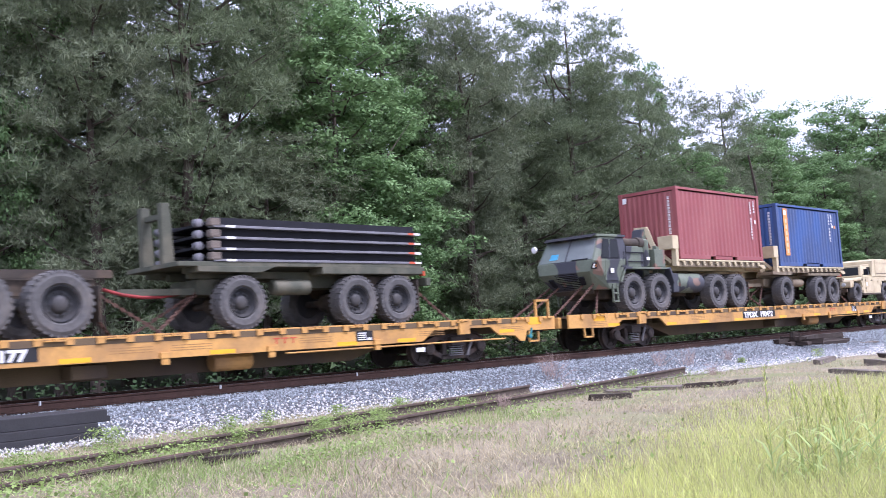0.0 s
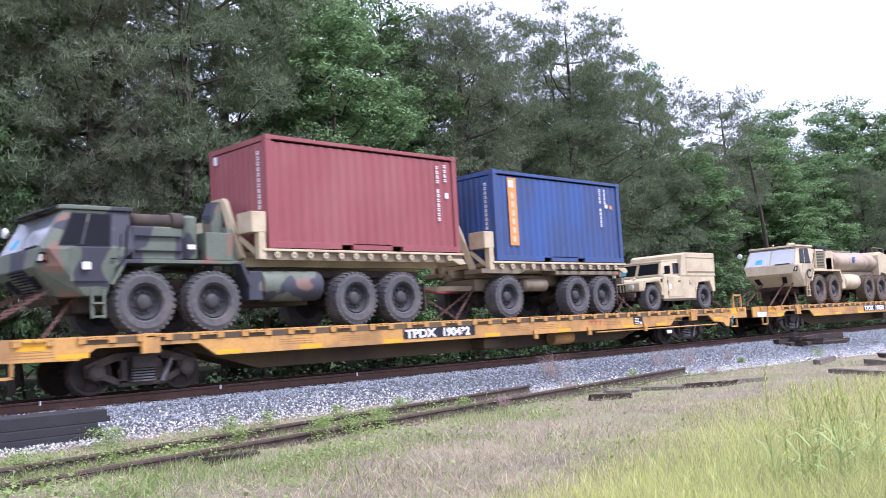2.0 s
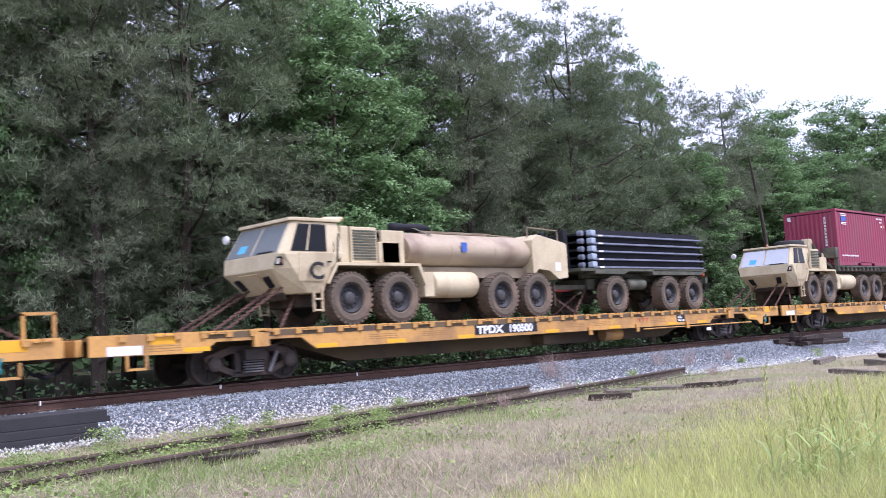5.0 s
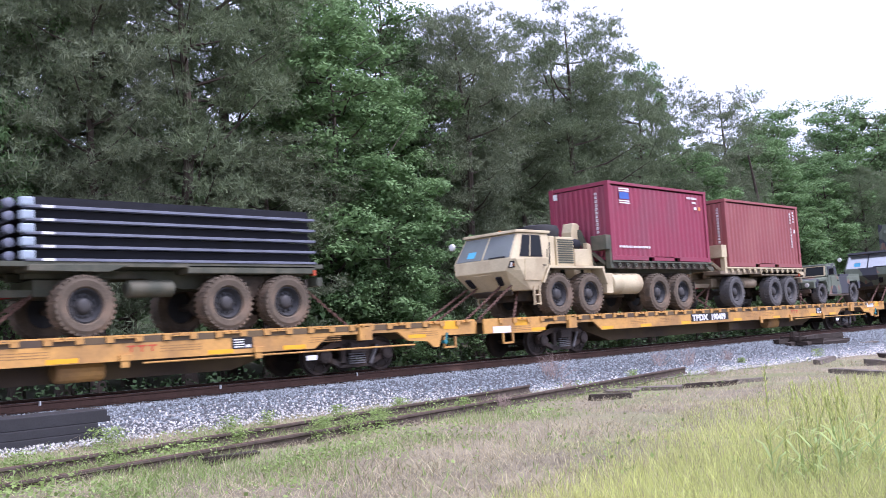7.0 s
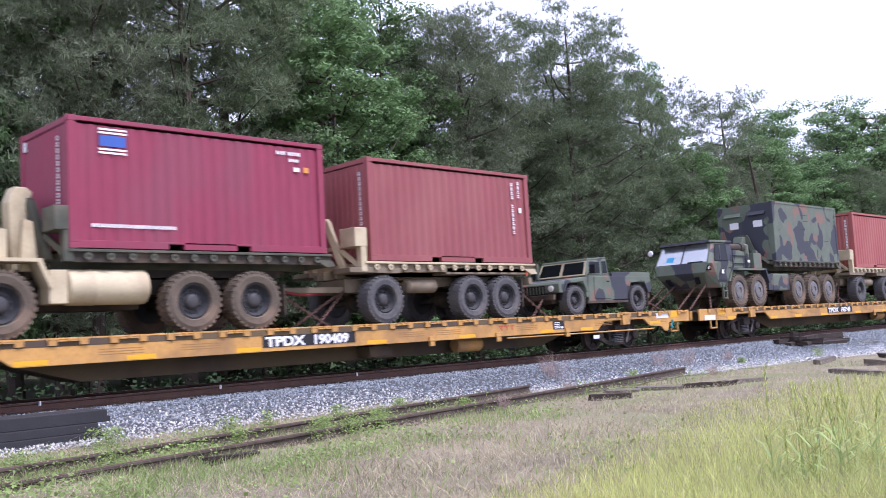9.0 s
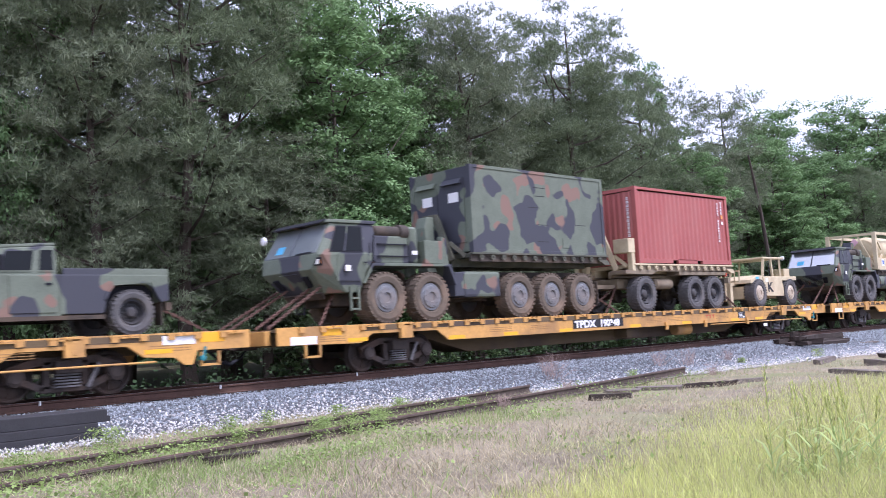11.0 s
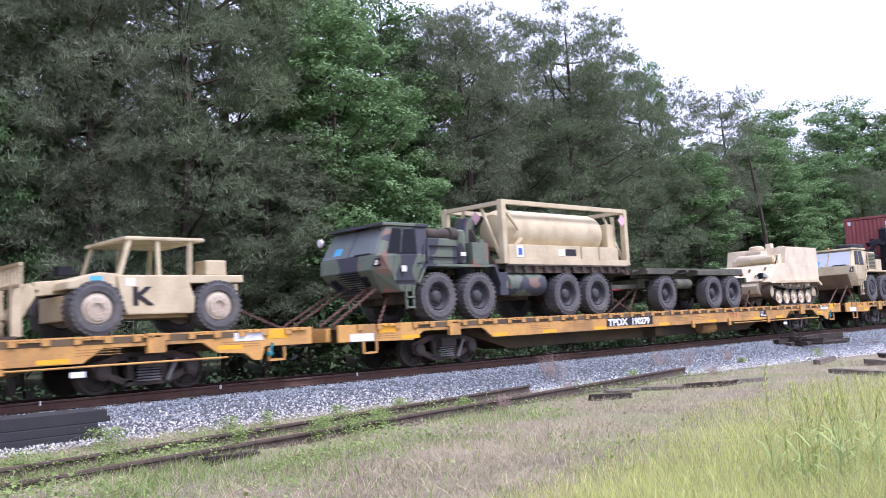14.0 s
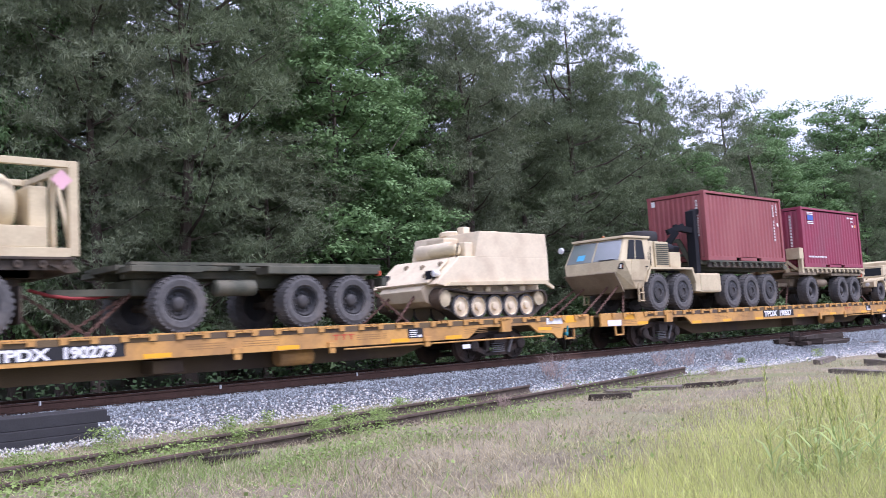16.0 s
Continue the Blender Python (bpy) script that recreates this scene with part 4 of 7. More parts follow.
TREES = [("p3", 11.8, 14.6, 19.0, 10, 0.95), ("b1", 10.2, 12.0, 15.5, 10, 0.6), ("p1", 16.1, 10.5, 19.0, 20, 1.0), ("q1", 12.6, 12.4, 19.5, 70, 1.0), ("p3", 19.4, 13.5, 19.0, 150, 1.05), ("p2", 12.8, 10.4, 15.0, 260, 1.0),
         ("p2", 18.6, 9.4, 9.0, 40, 1.5), ("b1", 22.2, 10.0, 13.6, 30, 1.12), ("b3", 23.9, 8.9, 7.6, 300, 1.1), ("b4", 23.2, 14.2, 19.5, 100, 1.0), ("b4", 29.6, 15.2, 18.6, 220, 0.95),
         ("b1", 27.6, 12.4, 12.2, 200, 1.0), ("p2", 31.6, 11.5, 17.0, 80, 1.0), ("q1", 34.6, 14.8, 16.2, 210, 0.8), ("p1", 40.4, 12.0, 18.4, 200, 1.08), ("q1", 32.2, 15.4, 17.4, 130, 0.9), ("p3", 37.0, 13.0, 13.5, 20, 1.1), ("p3", 48.6, 13.4, 16.6, 160, 1.0), ("p3", 44.6, 15.0, 16.8, 300, 1.0),
         ("b4", 56.1, 17.0, 19.0, 120, 0.6), ("p4", 60.0, 14.0, 17.4, 0, 1.05), ("b1", 52.8, 12.0, 11.6, 120, 1.1), ("p2", 56.5, 13.4, 12.8, 60, 1.2), ("b2", 63.8, 14.6, 13.4, 0, 1.2), ("b4", 68.8, 14.6, 14.6, 100, 1.2), ("b1", 65.0, 12.2, 9.8, 210, 1.4),
         ("b4", 80.5, 20.0, 19.4, 240, 1.1), ("b1", 77.6, 14.6, 13.8, 330, 1.1), ("p3", 80.0, 12.4, 13.6, 40, 1.0), ("b4", 90.2, 18.0, 20.8, 60, 1.15), ("b2", 94.4, 15.6, 20.6, 110, 1.1), ("b1", 73.0, 12.4, 9.6, 20, 1.3), ("b4", 101.0, 15.0, 20.0, 170, 1.1), ("p3", 88.0, 12.0, 13.0, 70, 1.1),
         # second rank
         ("q1", 5.0, 14.5, 19.0, 20, 1.0), ("q1", 9.5, 17.5, 20.5, 310, 1.0), ("b2", 14.5, 17.5, 20.0, 250, 1.0), ("q1", 18.0, 19.0, 20.0, 200, 1.0), ("b2", 26.0, 18.5, 18.0, 280, 1.0), ("q1", 24.0, 20.5, 20.0, 260, 1.0), ("b2", 33.0, 19.5, 17.0, 40, 1.0), ("q1", 39.0, 18.5, 17.0, 310, 1.0), ("q1", 41.8, 14.2, 17.8, 40, 0.95), ("q1", 33.2, 13.4, 16.4, 100, 0.75), ("q1", 49.5, 15.6, 16.2, 250, 0.9), ("q1", 36.8, 15.8, 17.2, 170, 0.7), ("q1", 47.0, 19.0, 16.0, 70, 1.0), ("b2", 54.0, 21.0, 15.5, 220, 1.0), ("b2", 66.0, 20.0, 15.0, 330, 1.0), ("b2", 73.5, 18.5, 17.0, 10, 1.0), ("q1", 86.0, 22.0, 19.0, 10, 1.0), ("b2", 100.0, 22.0, 20.0, 120, 1.0)]
plant(KINDS, TREES)
SHRUBS = []
rs = random.Random(5)
for k in range(22):
    x = 20 + k * 2.8 + rs.uniform(-0.9, 0.9)
    SHRUBS.append((("s1", "s2")[rs.random() < 0.35], x, rs.uniform(8.0, 9.8) + 0.02 * k, rs.uniform(1.8, 3.6), rs.uniform(0, 360), 1.0))
plant(KINDS, SHRUBS)


def woods_top(x, y):
    """How high the woods stand behind the first trees: rising away from the line and towards the far end."""
    k = 64.6 / (y + 18.6)
    return np.interp(x * k, [20, 40, 50, 80, 105, 140, 165], [18, 18.5, 19, 23, 23, 26, 29]) / k


def far_woods():
    """The dim depth of the wood behind the counted trees."""
    rng = np.random.default_rng(77)
    n = 70000
    x = rng.uniform(-15, 190, n)
    y = rng.uniform(19, 45, n)
    top = woods_top(x, y) * (0.9 + 0.09 * np.sin(x * 0.67 + y * 0.3) + 0.05 * np.sin(x * 1.9 + y))
    z = rng.random(n) ** 0.75 * top
    v, f = leaves(rng, np.stack([x, y, z], 1), (0.4, 0.85), None, True)
    tagged(new("far_woods", from_arrays("far_woods", v, f, LEAF_B)), "dim dense woodland behind the first trees", "woods", kind="stuff")


def forest_floor():
    """Leaf litter and low growth from the ditch into the wood, darkened for shade."""
    # Wood shade is put into this dark ground colour, out past the trees.
    litter = material("dark leaf litter", (0.05, 0.042, 0.03), rough=0.95, vary=0.5, scale=1.0, fine=12, bump=0.8)
    xs, ys = np.linspace(-60, 600, 331), np.array((2.6, 3.4, 4.2, 6, 8, 11, 15, 20, 28, 38, 50, 70, 110, 180, 290))
    X, Y = np.meshgrid(xs, ys)
    Z = ground_height(X, Y) + 0.02
    n = len(xs)
    i = (np.arange(len(ys) - 1)[:, None] * n + np.arange(n - 1)[None]).ravel()
    tagged(new("forest_floor", from_arrays("forest_floor", np.stack([X.ravel(), Y.ravel(), Z.ravel()], 1), np.stack([i, i + 1, i + n + 1, i + n], 1), litter)), "leaf litter and ground beyond, coloured dark for wood shade", "ground", kind="structure")
    rng = np.random.default_rng(91)
    m = 16000
    x, y = rng.uniform(0, 1, m) ** 1.3 * 100 + 4, rng.uniform(3.6, 9.0, m)
    lump = 0.35 + 0.9 * np.array([0.5 + noise.noise((a * 0.5, b * 0.5, 2)) for a, b in zip(x, y)])
    z = ground_height(x, y) + rng.random(m) * lump * (0.5 + 0.2 * (y - 3.6))
    v, f = leaves(rng, np.stack([x, y, z], 1), (0.1, 0.22))
    # Deep shade seen under the cars is put into this darker leaf colour.
    tagged(new("undergrowth", from_arrays("undergrowth", v, f, material("shade-grown ivy leaves", (0.038, 0.066, 0.03), rough=0.6, vary=0.5, scale=0.5, fine=2.5, island=1.2, bump=0, through_leaf=0.2, spec=0.1))), "low green undergrowth along the ditch, leaves darkened for shade", "undergrowth", kind="stuff")


far_woods()
forest_floor()


def ridge():
    """Wooded rise that closes the distance."""
    xs, us = np.linspace(-150, 700, 341), np.linspace(0, 1, 15)
    vs = []
    for i, x in enumerate(xs):
        top = 0.93 * float(woods_top(x, 46)) + 1.0 * noise.noise((x * 0.06, 0, 0)) + 1.6 * noise.noise((x * 0.3, 3, 0))
        for u in us:
            n = noise.noise((x * 0.35, u * 6, 9))
            vs.append((x, 46 + 9 * u + 1.3 * n, -1 + (top + 1) * (math.sin(u * math.pi / 2) ** 0.6) + 0.5 * n))
    k = (np.arange(340)[:, None] * 15 + np.arange(14)[None]).ravel()
    tagged(new("backdrop", from_arrays("backdrop", vs, np.stack([k, k + 15, k + 16, k + 1], 1), LEAF_B)), "dim wooded rise closing the distance", "woods", kind="structure")


ridge()


def leaning_trunk():
    bm = bmesh.new()
    pts = [Vector(p) for p in ((59.5, 10.6, -1.0), (59.2, 10.6, 3.5), (58.5, 10.6, 7.5), (57.4, 10.6, 11.4))]
    for k, (a, b) in enumerate(zip(pts, pts[1:])):
        rod(bm, a, b, 0.2 - 0.045 * k, 10, 0.2 - 0.045 * (k + 1))
    rod(bm, pts[2], pts[2] + Vector((-1.3, 0.4, 1.6)), 0.05, 6, 0.02)
    rod(bm, pts[1], pts[1] + Vector((0.9, -0.3, 1.5)), 0.04, 6, 0.015)
    tagged(new("dead_tree", finish("dead_tree", bm, BARK, 0, True)), "bare leaning grey-brown dead trunk at the wood's edge", "tree")


leaning_trunk()


# ---- grass and weeds ----
def sector(rng, n, a0, a1, r0, r1, power=1.0):
    a = np.radians(rng.uniform(a0, a1, n))
    r = r0 * (r1 / r0) ** (rng.random(n) ** power)
    return r * np.cos(a), -18.64 + r * np.sin(a)


def patch(x, y, s, seed):
    return np.array([noise.noise((a * s, b * s, seed)) for a, b in zip(x, y)])


def grass(name, n, reach, cut, height, width, mat, label, seed, droop=0.5, keep=None, tall=None):
    rng = np.random.default_rng(seed)
    x, y = sector(rng, n, *reach)
    ok = (patch(x, y, 0.45, seed) > cut) & (y < ballast_edge(np.clip(x, 0, 80)) + 0.1)
    if keep is not None:
        ok &= keep(x, y, rng)
    x, y = x[ok], y[ok]
    n = len(x)
    z = ground_height(x, y) - 0.03
    a = rng.uniform(0, 6.28, n)
    d = np.stack([np.cos(a), np.sin(a)], 1)
    h = rng.uniform(*height, n) * (0.75 + 0.5 * rng.random(n)) * (1.0 if tall is None else tall(x, y))
    w = rng.uniform(*width, n)
    lean = rng.uniform(0.1, droop, n) * h
    b = rng.uniform(0, 6.28, n)
    s = np.stack([np.cos(b), np.sin(b)], 1) * w[:, None]
    p = np.stack([x, y], 1)
    m = p + d * lean[:, None] * 0.35
    t = p + d * lean[:, None]
    col = lambda q, zz: np.column_stack([q, zz])
    v = np.stack([col(p - s, z), col(p + s, z), col(m + s * 0.8, z + h * 0.6), col(m - s * 0.8, z + h * 0.6), col(t + s * 0.1, z + h), col(t - s * 0.1, z + h)], 1).reshape(-1, 3)
    k = 6 * np.arange(n)[:, None]
    f = np.concatenate([k + np.array((0, 1, 2, 3)), k + np.array((3, 2, 4, 5))])
    return tagged(new(name, from_arrays(name, v, f, mat)), label, "grass", kind="stuff")


GRASS = material("yellow green grass", (0.56, 0.59, 0.22), rough=0.7, vary=0.6, scale=0.6, fine=4, island=1.2, bump=0, through_leaf=0.4)
GRASS_B = material("fresh green weeds", (0.27, 0.365, 0.12), rough=0.7, vary=0.5, scale=0.8, fine=4, island=1.2, bump=0, through_leaf=0.4)
STRAW = material("dry straw stems", (0.43, 0.375, 0.245), rough=0.8, vary=0.65, scale=0.8, fine=4, island=1.2, bump=0, through_leaf=0.2)

def verge(x, y):
    """Metres into the tall grass from the edge of the worn strip."""
    return np.interp(x, [3, 6.3, 8.7, 16, 30], [-14.2, -12.7, -11.7, -9.9, -8.2]) - y


lush = lambda x, y, rng: rng.random(len(x)) < np.clip(verge(x, y) / 2.2 + 0.25 + 0.9 * patch(x, y, 0.6, 8), 0, 1)
taller = lambda x, y: np.clip(0.34 + verge(x, y) / 3.6, 0.3, 1.05)
grass("tall_grass", 66000, (14, 56, 6.3, 22, 1.2), -0.8, (0.16, 0.34), (0.0022, 0.0045), GRASS, "tall yellow-green grass in the foreground", 41, 0.7, lush, taller)
grass("seeding_straw", 30000, (14, 56, 6.5, 26, 1.0), -0.25, (0.18, 0.3), (0.0015, 0.003), STRAW, "thin tawny grass stems among the green grass", 46, 0.8, lush, taller)
def weedy(x, y, rng):
    """Fresh growth keeps to the old siding, and thins out along it."""
    d = np.abs(-8.1 + 0.1287 * (x - 1) - y) - 0.5
    return rng.random(len(x)) < np.clip(1.3 - np.clip(d, 0, 9) / np.interp(x, [4, 9, 18], [2.6, 1.7, 1.2]) + 0.9 * patch(x, y, 0.9, 33), 0.07, 1) * np.clip(1.3 - (x - 4) / 18, 0.4, 1)



grass("weeds", 110000, (14, 76, 7.0, 36, 0.9), -0.15, (0.06, 0.17), (0.003, 0.008), GRASS_B, "short fresh green weeds on the verge", 42, 1.1, weedy)
grass("dry_grass", 130000, (14, 76, 6.5, 38, 0.8), -0.6, (0.03, 0.15), (0.002, 0.0045), STRAW, "dry straw-coloured dead grass", 43, 2.6)


def ground_leaves(n, seed):
    """Small broad leaves of creeping weeds, close to the ground."""
    rng = np.random.default_rng(seed)
    x, y = sector(rng, n, 18, 76, 8, 30, 0.9)
    ok = (patch(x, y, 0.7, 21) > 0.08) & (y < ballast_edge(np.clip(x, 0, 80)) + 0.2) & weedy(x, y, rng)
    x, y = x[ok], y[ok]
    p = np.stack([x, y, ground_height(x, y) + rng.random(len(x)) ** 1.5 * 0.2], 1)
    v, f = leaves(rng, p, (0.03, 0.065))
    tagged(new("creeping_weeds", from_arrays("creeping_weeds", v, f, GRASS_B)), "creeping green weeds with small leaves", "weeds", kind="stuff")


ground_leaves(90000, 51)


STALK = material("green grass stalks", (0.42, 0.52, 0.2), rough=0.7, vary=0.4, scale=0.8, fine=4, bump=0, through_leaf=0.4)


def reed(x, y, h, seed):
    rng = random.Random(seed)
    o = tagged(new("seeding_grass"), "tall green grass stalk with a feathery seed head", "grass", "seeding grass stalks")
    z0 = float(ground_height(np.array(x), np.array(y))) - 0.03
    o.matrix_basis = pose(x, y, z0, 0, 0, rng.uniform(0, 360))
    bend = rng.uniform(0.03, 0.16)
    at = lambda t: Vector((bend * t * t, 0, h * t))
    bm = bmesh.new()
    for k in range(6):
        rod(bm, at(k / 6), at((k + 1) / 6), 0.0042 - 0.0004 * k, 5)
    part("stalk", bm, STALK, o)
    bm = bmesh.new()
    for k in range(26):
        t = 0.7 + 0.3 * k / 26
        p = at(t)
        a = rng.uniform(0, 6.28)
        q = p + Vector((0.02 * math.cos(a), 0.02 * math.sin(a), 0.03))
        rod(bm, p, q, 0.0045, 4, 0.0015)
    part("seed_head", bm, GRASS, o, "pale green seed head")
    for k in range(4):
        bm = bmesh.new()
        a, L = rng.uniform(0, 6.28), rng.uniform(0.25, 0.5)
        p = at(0.08 + 0.14 * k)
        d = Vector((math.cos(a), math.sin(a), 0))
        s = Vector((-d.y, d.x, 0)) * 0.009
        ring = [(p + d * L * t + Vector((0, 0, L * (1.1 * t - 0.9 * t * t)))) for t in (0, 0.35, 0.7, 1.0)]
        vs = [(bm.verts.new(q - s * w), bm.verts.new(q + s * w)) for q, w in zip(ring, (1, 1.1, 0.8, 0.1))]
        for (i, j), (m, n) in zip(vs, vs[1:]):
            bm.faces.new((i, j, n, m))
        part("blade", bm, STALK, o)


rr = random.Random(3)
for k, (x, y) in enumerate(((7.5, -15.35), (7.75, -15.25), (7.9, -15.5), (8.1, -15.4), (7.3, -15.15), (8.4, -15.3), (7.7, -15.05), (8.9, -15.6), (8.2, -15.7), (9.3, -15.3), (7.1, -15.0), (8.6, -15.0), (9.8, -15.8), (8.0, -15.15), (7.55, -15.2), (10.4, -15.4), (7.85, -15.35))):
    reed(x, y, rr.uniform(0.72, 1.1), k)
for k in range(12):
    reed(7.42 + rr.gauss(0, 0.22), -15.2 + rr.gauss(0, 0.16), rr.uniform(0.45, 0.95), k + 40)


BRUSH = material("dead red-brown twigs", (0.36, 0.27, 0.235), rough=0.9, vary=0.4)


def dry_bush(x, y, h, seed):
    rng = random.Random(seed)
    bm = bmesh.new()
    for k in range(34):
        a, s = rng.uniform(0, 6.28), rng.uniform(0.1, 1.1)
        p = Vector((rng.uniform(-0.3, 0.3) * h, rng.uniform(-0.2, 0.2) * h, 0))
        q = p + Vector((math.cos(a) * s * h * 0.6, math.sin(a) * s * h * 0.6, h * rng.uniform(0.3, 1)))
        m = p.lerp(q, 0.55) + Vector((rng.uniform(-0.05, 0.05), rng.uniform(-0.05, 0.05), 0.04))
        rod(bm, p, m, 0.0035, 4, 0.0025)
        rod(bm, m, q, 0.0025, 4, 0.001)
        for g in range(3):
            f = p.lerp(q, rng.uniform(0.4, 0.9))
            rod(bm, f, f + Vector((rng.uniform(-0.2, 0.2), rng.uniform(-0.2, 0.2), rng.uniform(0.02, 0.2))) * h, 0.002, 4, 0.0008)
    o = tagged(new("dry_bush", finish("dry_bush", bm, BRUSH)), "leafless straw-brown brush growing in the ballast", "bush", "dry bushes")
    o.location = (x, y, float(ground_height(np.array(x), np.array(y))))


for k, (x, y, h) in enumerate(((18.6, -3.4, 0.8), (18.9, -3.0, 0.55), (23.6, -3.3, 0.6), (24.6, -3.6, 0.7), (12.8, -6.9, 0.3), (16.4, -5.6, 0.35), (21.5, -6.2, 0.4), (27.0, -3.6, 0.45))):
    dry_bush(x, y, h, k)


def weed(x, y, h, seed):
    rng = np.random.default_rng(seed)
    n = 420
    p = rng.normal(size=(n, 3)) * np.array((0.2, 0.2, 0.0)) * h * 1.6
    p[:, 2] = rng.random(n) * h
    v, f = leaves(rng, p, (0.02, 0.048))
    o = tagged(new("leafy_weed", from_arrays("leafy_weed", v, f, GRASS_B)), "leafy green weed beside the old rail", "weed", "leafy weeds", "stuff")
    o.location = (x, y, float(ground_height(np.array(x), np.array(y))))


for k, (x, y, h) in enumerate(((6.2, -4.6, 0.34), (6.6, -4.3, 0.3), (8.4, -4.7, 0.3), (9.3, -4.5, 0.28), (10.9, -4.4, 0.24), (12.4, -4.5, 0.24), (20.2, -4.7, 0.24), (29.5, -5.4, 0.3), (26.4, -4.4, 0.2), (7.4, -6.6, 0.25), (8.9, -7.3, 0.35), (8.2, -7.5, 0.38), (9.6, -7.2, 0.34), (5.2, -7.2, 0.3), (4.4, -6.3, 0.3), (9.0, -6.5, 0.25), (10.4, -6.2, 0.25), (12.6, -6.1, 0.25))):
    weed(x, y, h, k + 60)


# ---- vehicles on the cars; local x runs to the rear, -y is the open side, z = 0 is the deck ----
WHEELS = {}


def slab(bm, corners, thick):
    """A plate on four corners, grown outwards along its normal."""
    c = [Vector(p) for p in corners]
    n = (c[1] - c[0]).cross(c[3] - c[0]).normalized() * thick
    return hexa(bm, c, [p + n for p in c])


def between(corners, u0, u1, v0, v1):
    a, b, c, d = (Vector(p) for p in corners)
    at = lambda u, v: a.lerp(b, u).lerp(d.lerp(c, u), v)
    return [at(u0, v0), at(u1, v0), at(u1, v1), at(u0, v1)]


def wheel_meshes(style, r, w, tyre, rim, hub):
    key = (style, tyre.name, rim.name, r, w)
    if key in WHEELS:
        return WHEELS[key]
    bm = bmesh.new()
    rr = r * 0.56
    lathe(bm, [(rr, -w / 2 + 0.05), (rr + 0.03, -w / 2), (r * 0.8, -w / 2 - 0.015), (r * 0.93, -w / 2 + 0.02), (r * 0.972, -w / 2 + 0.06), (r * 0.982, 0), (r * 0.972, w / 2 - 0.06), (r * 0.93, w / 2 - 0.02), (r * 0.8, w / 2 + 0.015), (rr + 0.03, w / 2), (rr, w / 2 - 0.05)], (0, 0, 0), "y", 30, False)
    n = 30
    for k in range(n):
        for side in (-1, 1):
            a = 2 * math.pi * (k + (0.5 if side > 0 else 0)) / n
            d, t = Vector((math.cos(a), 0, math.sin(a))), Vector((-math.sin(a), 0, math.cos(a)))
            lo, hi = [], []
            for s, y in ((-1, -0.02), (1, -0.02), (1, w / 2 + 0.004), (-1, w / 2 + 0.004)):
                q = t * s * r * 0.056 + Vector((0, y * side, 0))
                lo.append(d * r * (0.95 if y < 0 else 0.9) + q), hi.append(d * r * (1.0 if y < 0 else 0.975) + q)
            hexa(bm, lo, hi)
    tyre_mesh = finish("tyre", bm, tyre)
    bm = bmesh.new()
    if style == "dish":
        prof = [(rr, w / 2 - 0.05), (rr, -w / 2 + 0.06), (rr - 0.03, -w / 2 + 0.045), (rr - 0.05, -w / 2 + 0.09), (rr * 0.72, -w / 2 + 0.15), (rr * 0.5, -w / 2 + 0.15), (rr * 0.42, -w / 2 + 0.09), (rr * 0.3, -w / 2 + 0.06), (0.02, -w / 2 + 0.055)]
    else:
        prof = [(rr, w / 2 - 0.05), (rr, -w / 2 + 0.06), (rr - 0.02, -w / 2 + 0.03), (rr * 0.8, -w / 2 + 0.03), (rr * 0.76, -w / 2 + 0.0), (rr * 0.36, -w / 2 - 0.01), (rr * 0.32, -w / 2 + 0.03), (0.02, -w / 2 + 0.03)]
    lathe(bm, prof, (0, 0, 0), "y", 28)
    rim_mesh = finish("rim", bm, rim, 0, True)
    bm = bmesh.new()
    for k in range(10):
        a = 2 * math.pi * k / 10
        c = (rr * 0.6 * math.cos(a), 0, rr * 0.6 * math.sin(a))
        rod(bm, (c[0], -w / 2 + 0.17, c[2]), (c[0], -w / 2 + (0.1 if style == "dish" else -0.02), c[2]), 0.022, 6)
    nuts = finish("wheel_nuts", bm, hub)
    WHEELS[key] = (tyre_mesh, rim_mesh, nuts)
    return WHEELS[key]


def wheel(parent, x, y, r, w, tyre, rim, style="dish", hub=None, name="wheel"):
    t, d, n = wheel_meshes(style, r, w, tyre, rim, hub or rim)
    o = new(name, d)
    o.parent, o.matrix_basis = parent, pose(x, y, r, 0, random.uniform(0, 70), 180 if y > 0 else 0)
    c = new("tyre", t)
    c.parent = o
    tagged(c, "lugged dusty black tyre")
    c = new("wheel_nut_ring", n)
    c.parent = o
    return o


def axle_set(parent, xs, r, w, y, tyre, rim, style="dish", hub=None):
    for x in xs:
        for s in (-1, 1):
            wheel(parent, x, s * (y - w / 2), r, w, tyre, rim, style, hub)
        bm = rod(bmesh.new(), (x, -y + 0.3, r), (x, y - 0.3, r), 0.09, 10)
        lathe(bm, [(0.1, -0.2), (0.24, -0.1), (0.24, 0.1), (0.1, 0.2)], (x, 0, r), "y", 12)
        part("axle", bm, CHASSIS, parent)


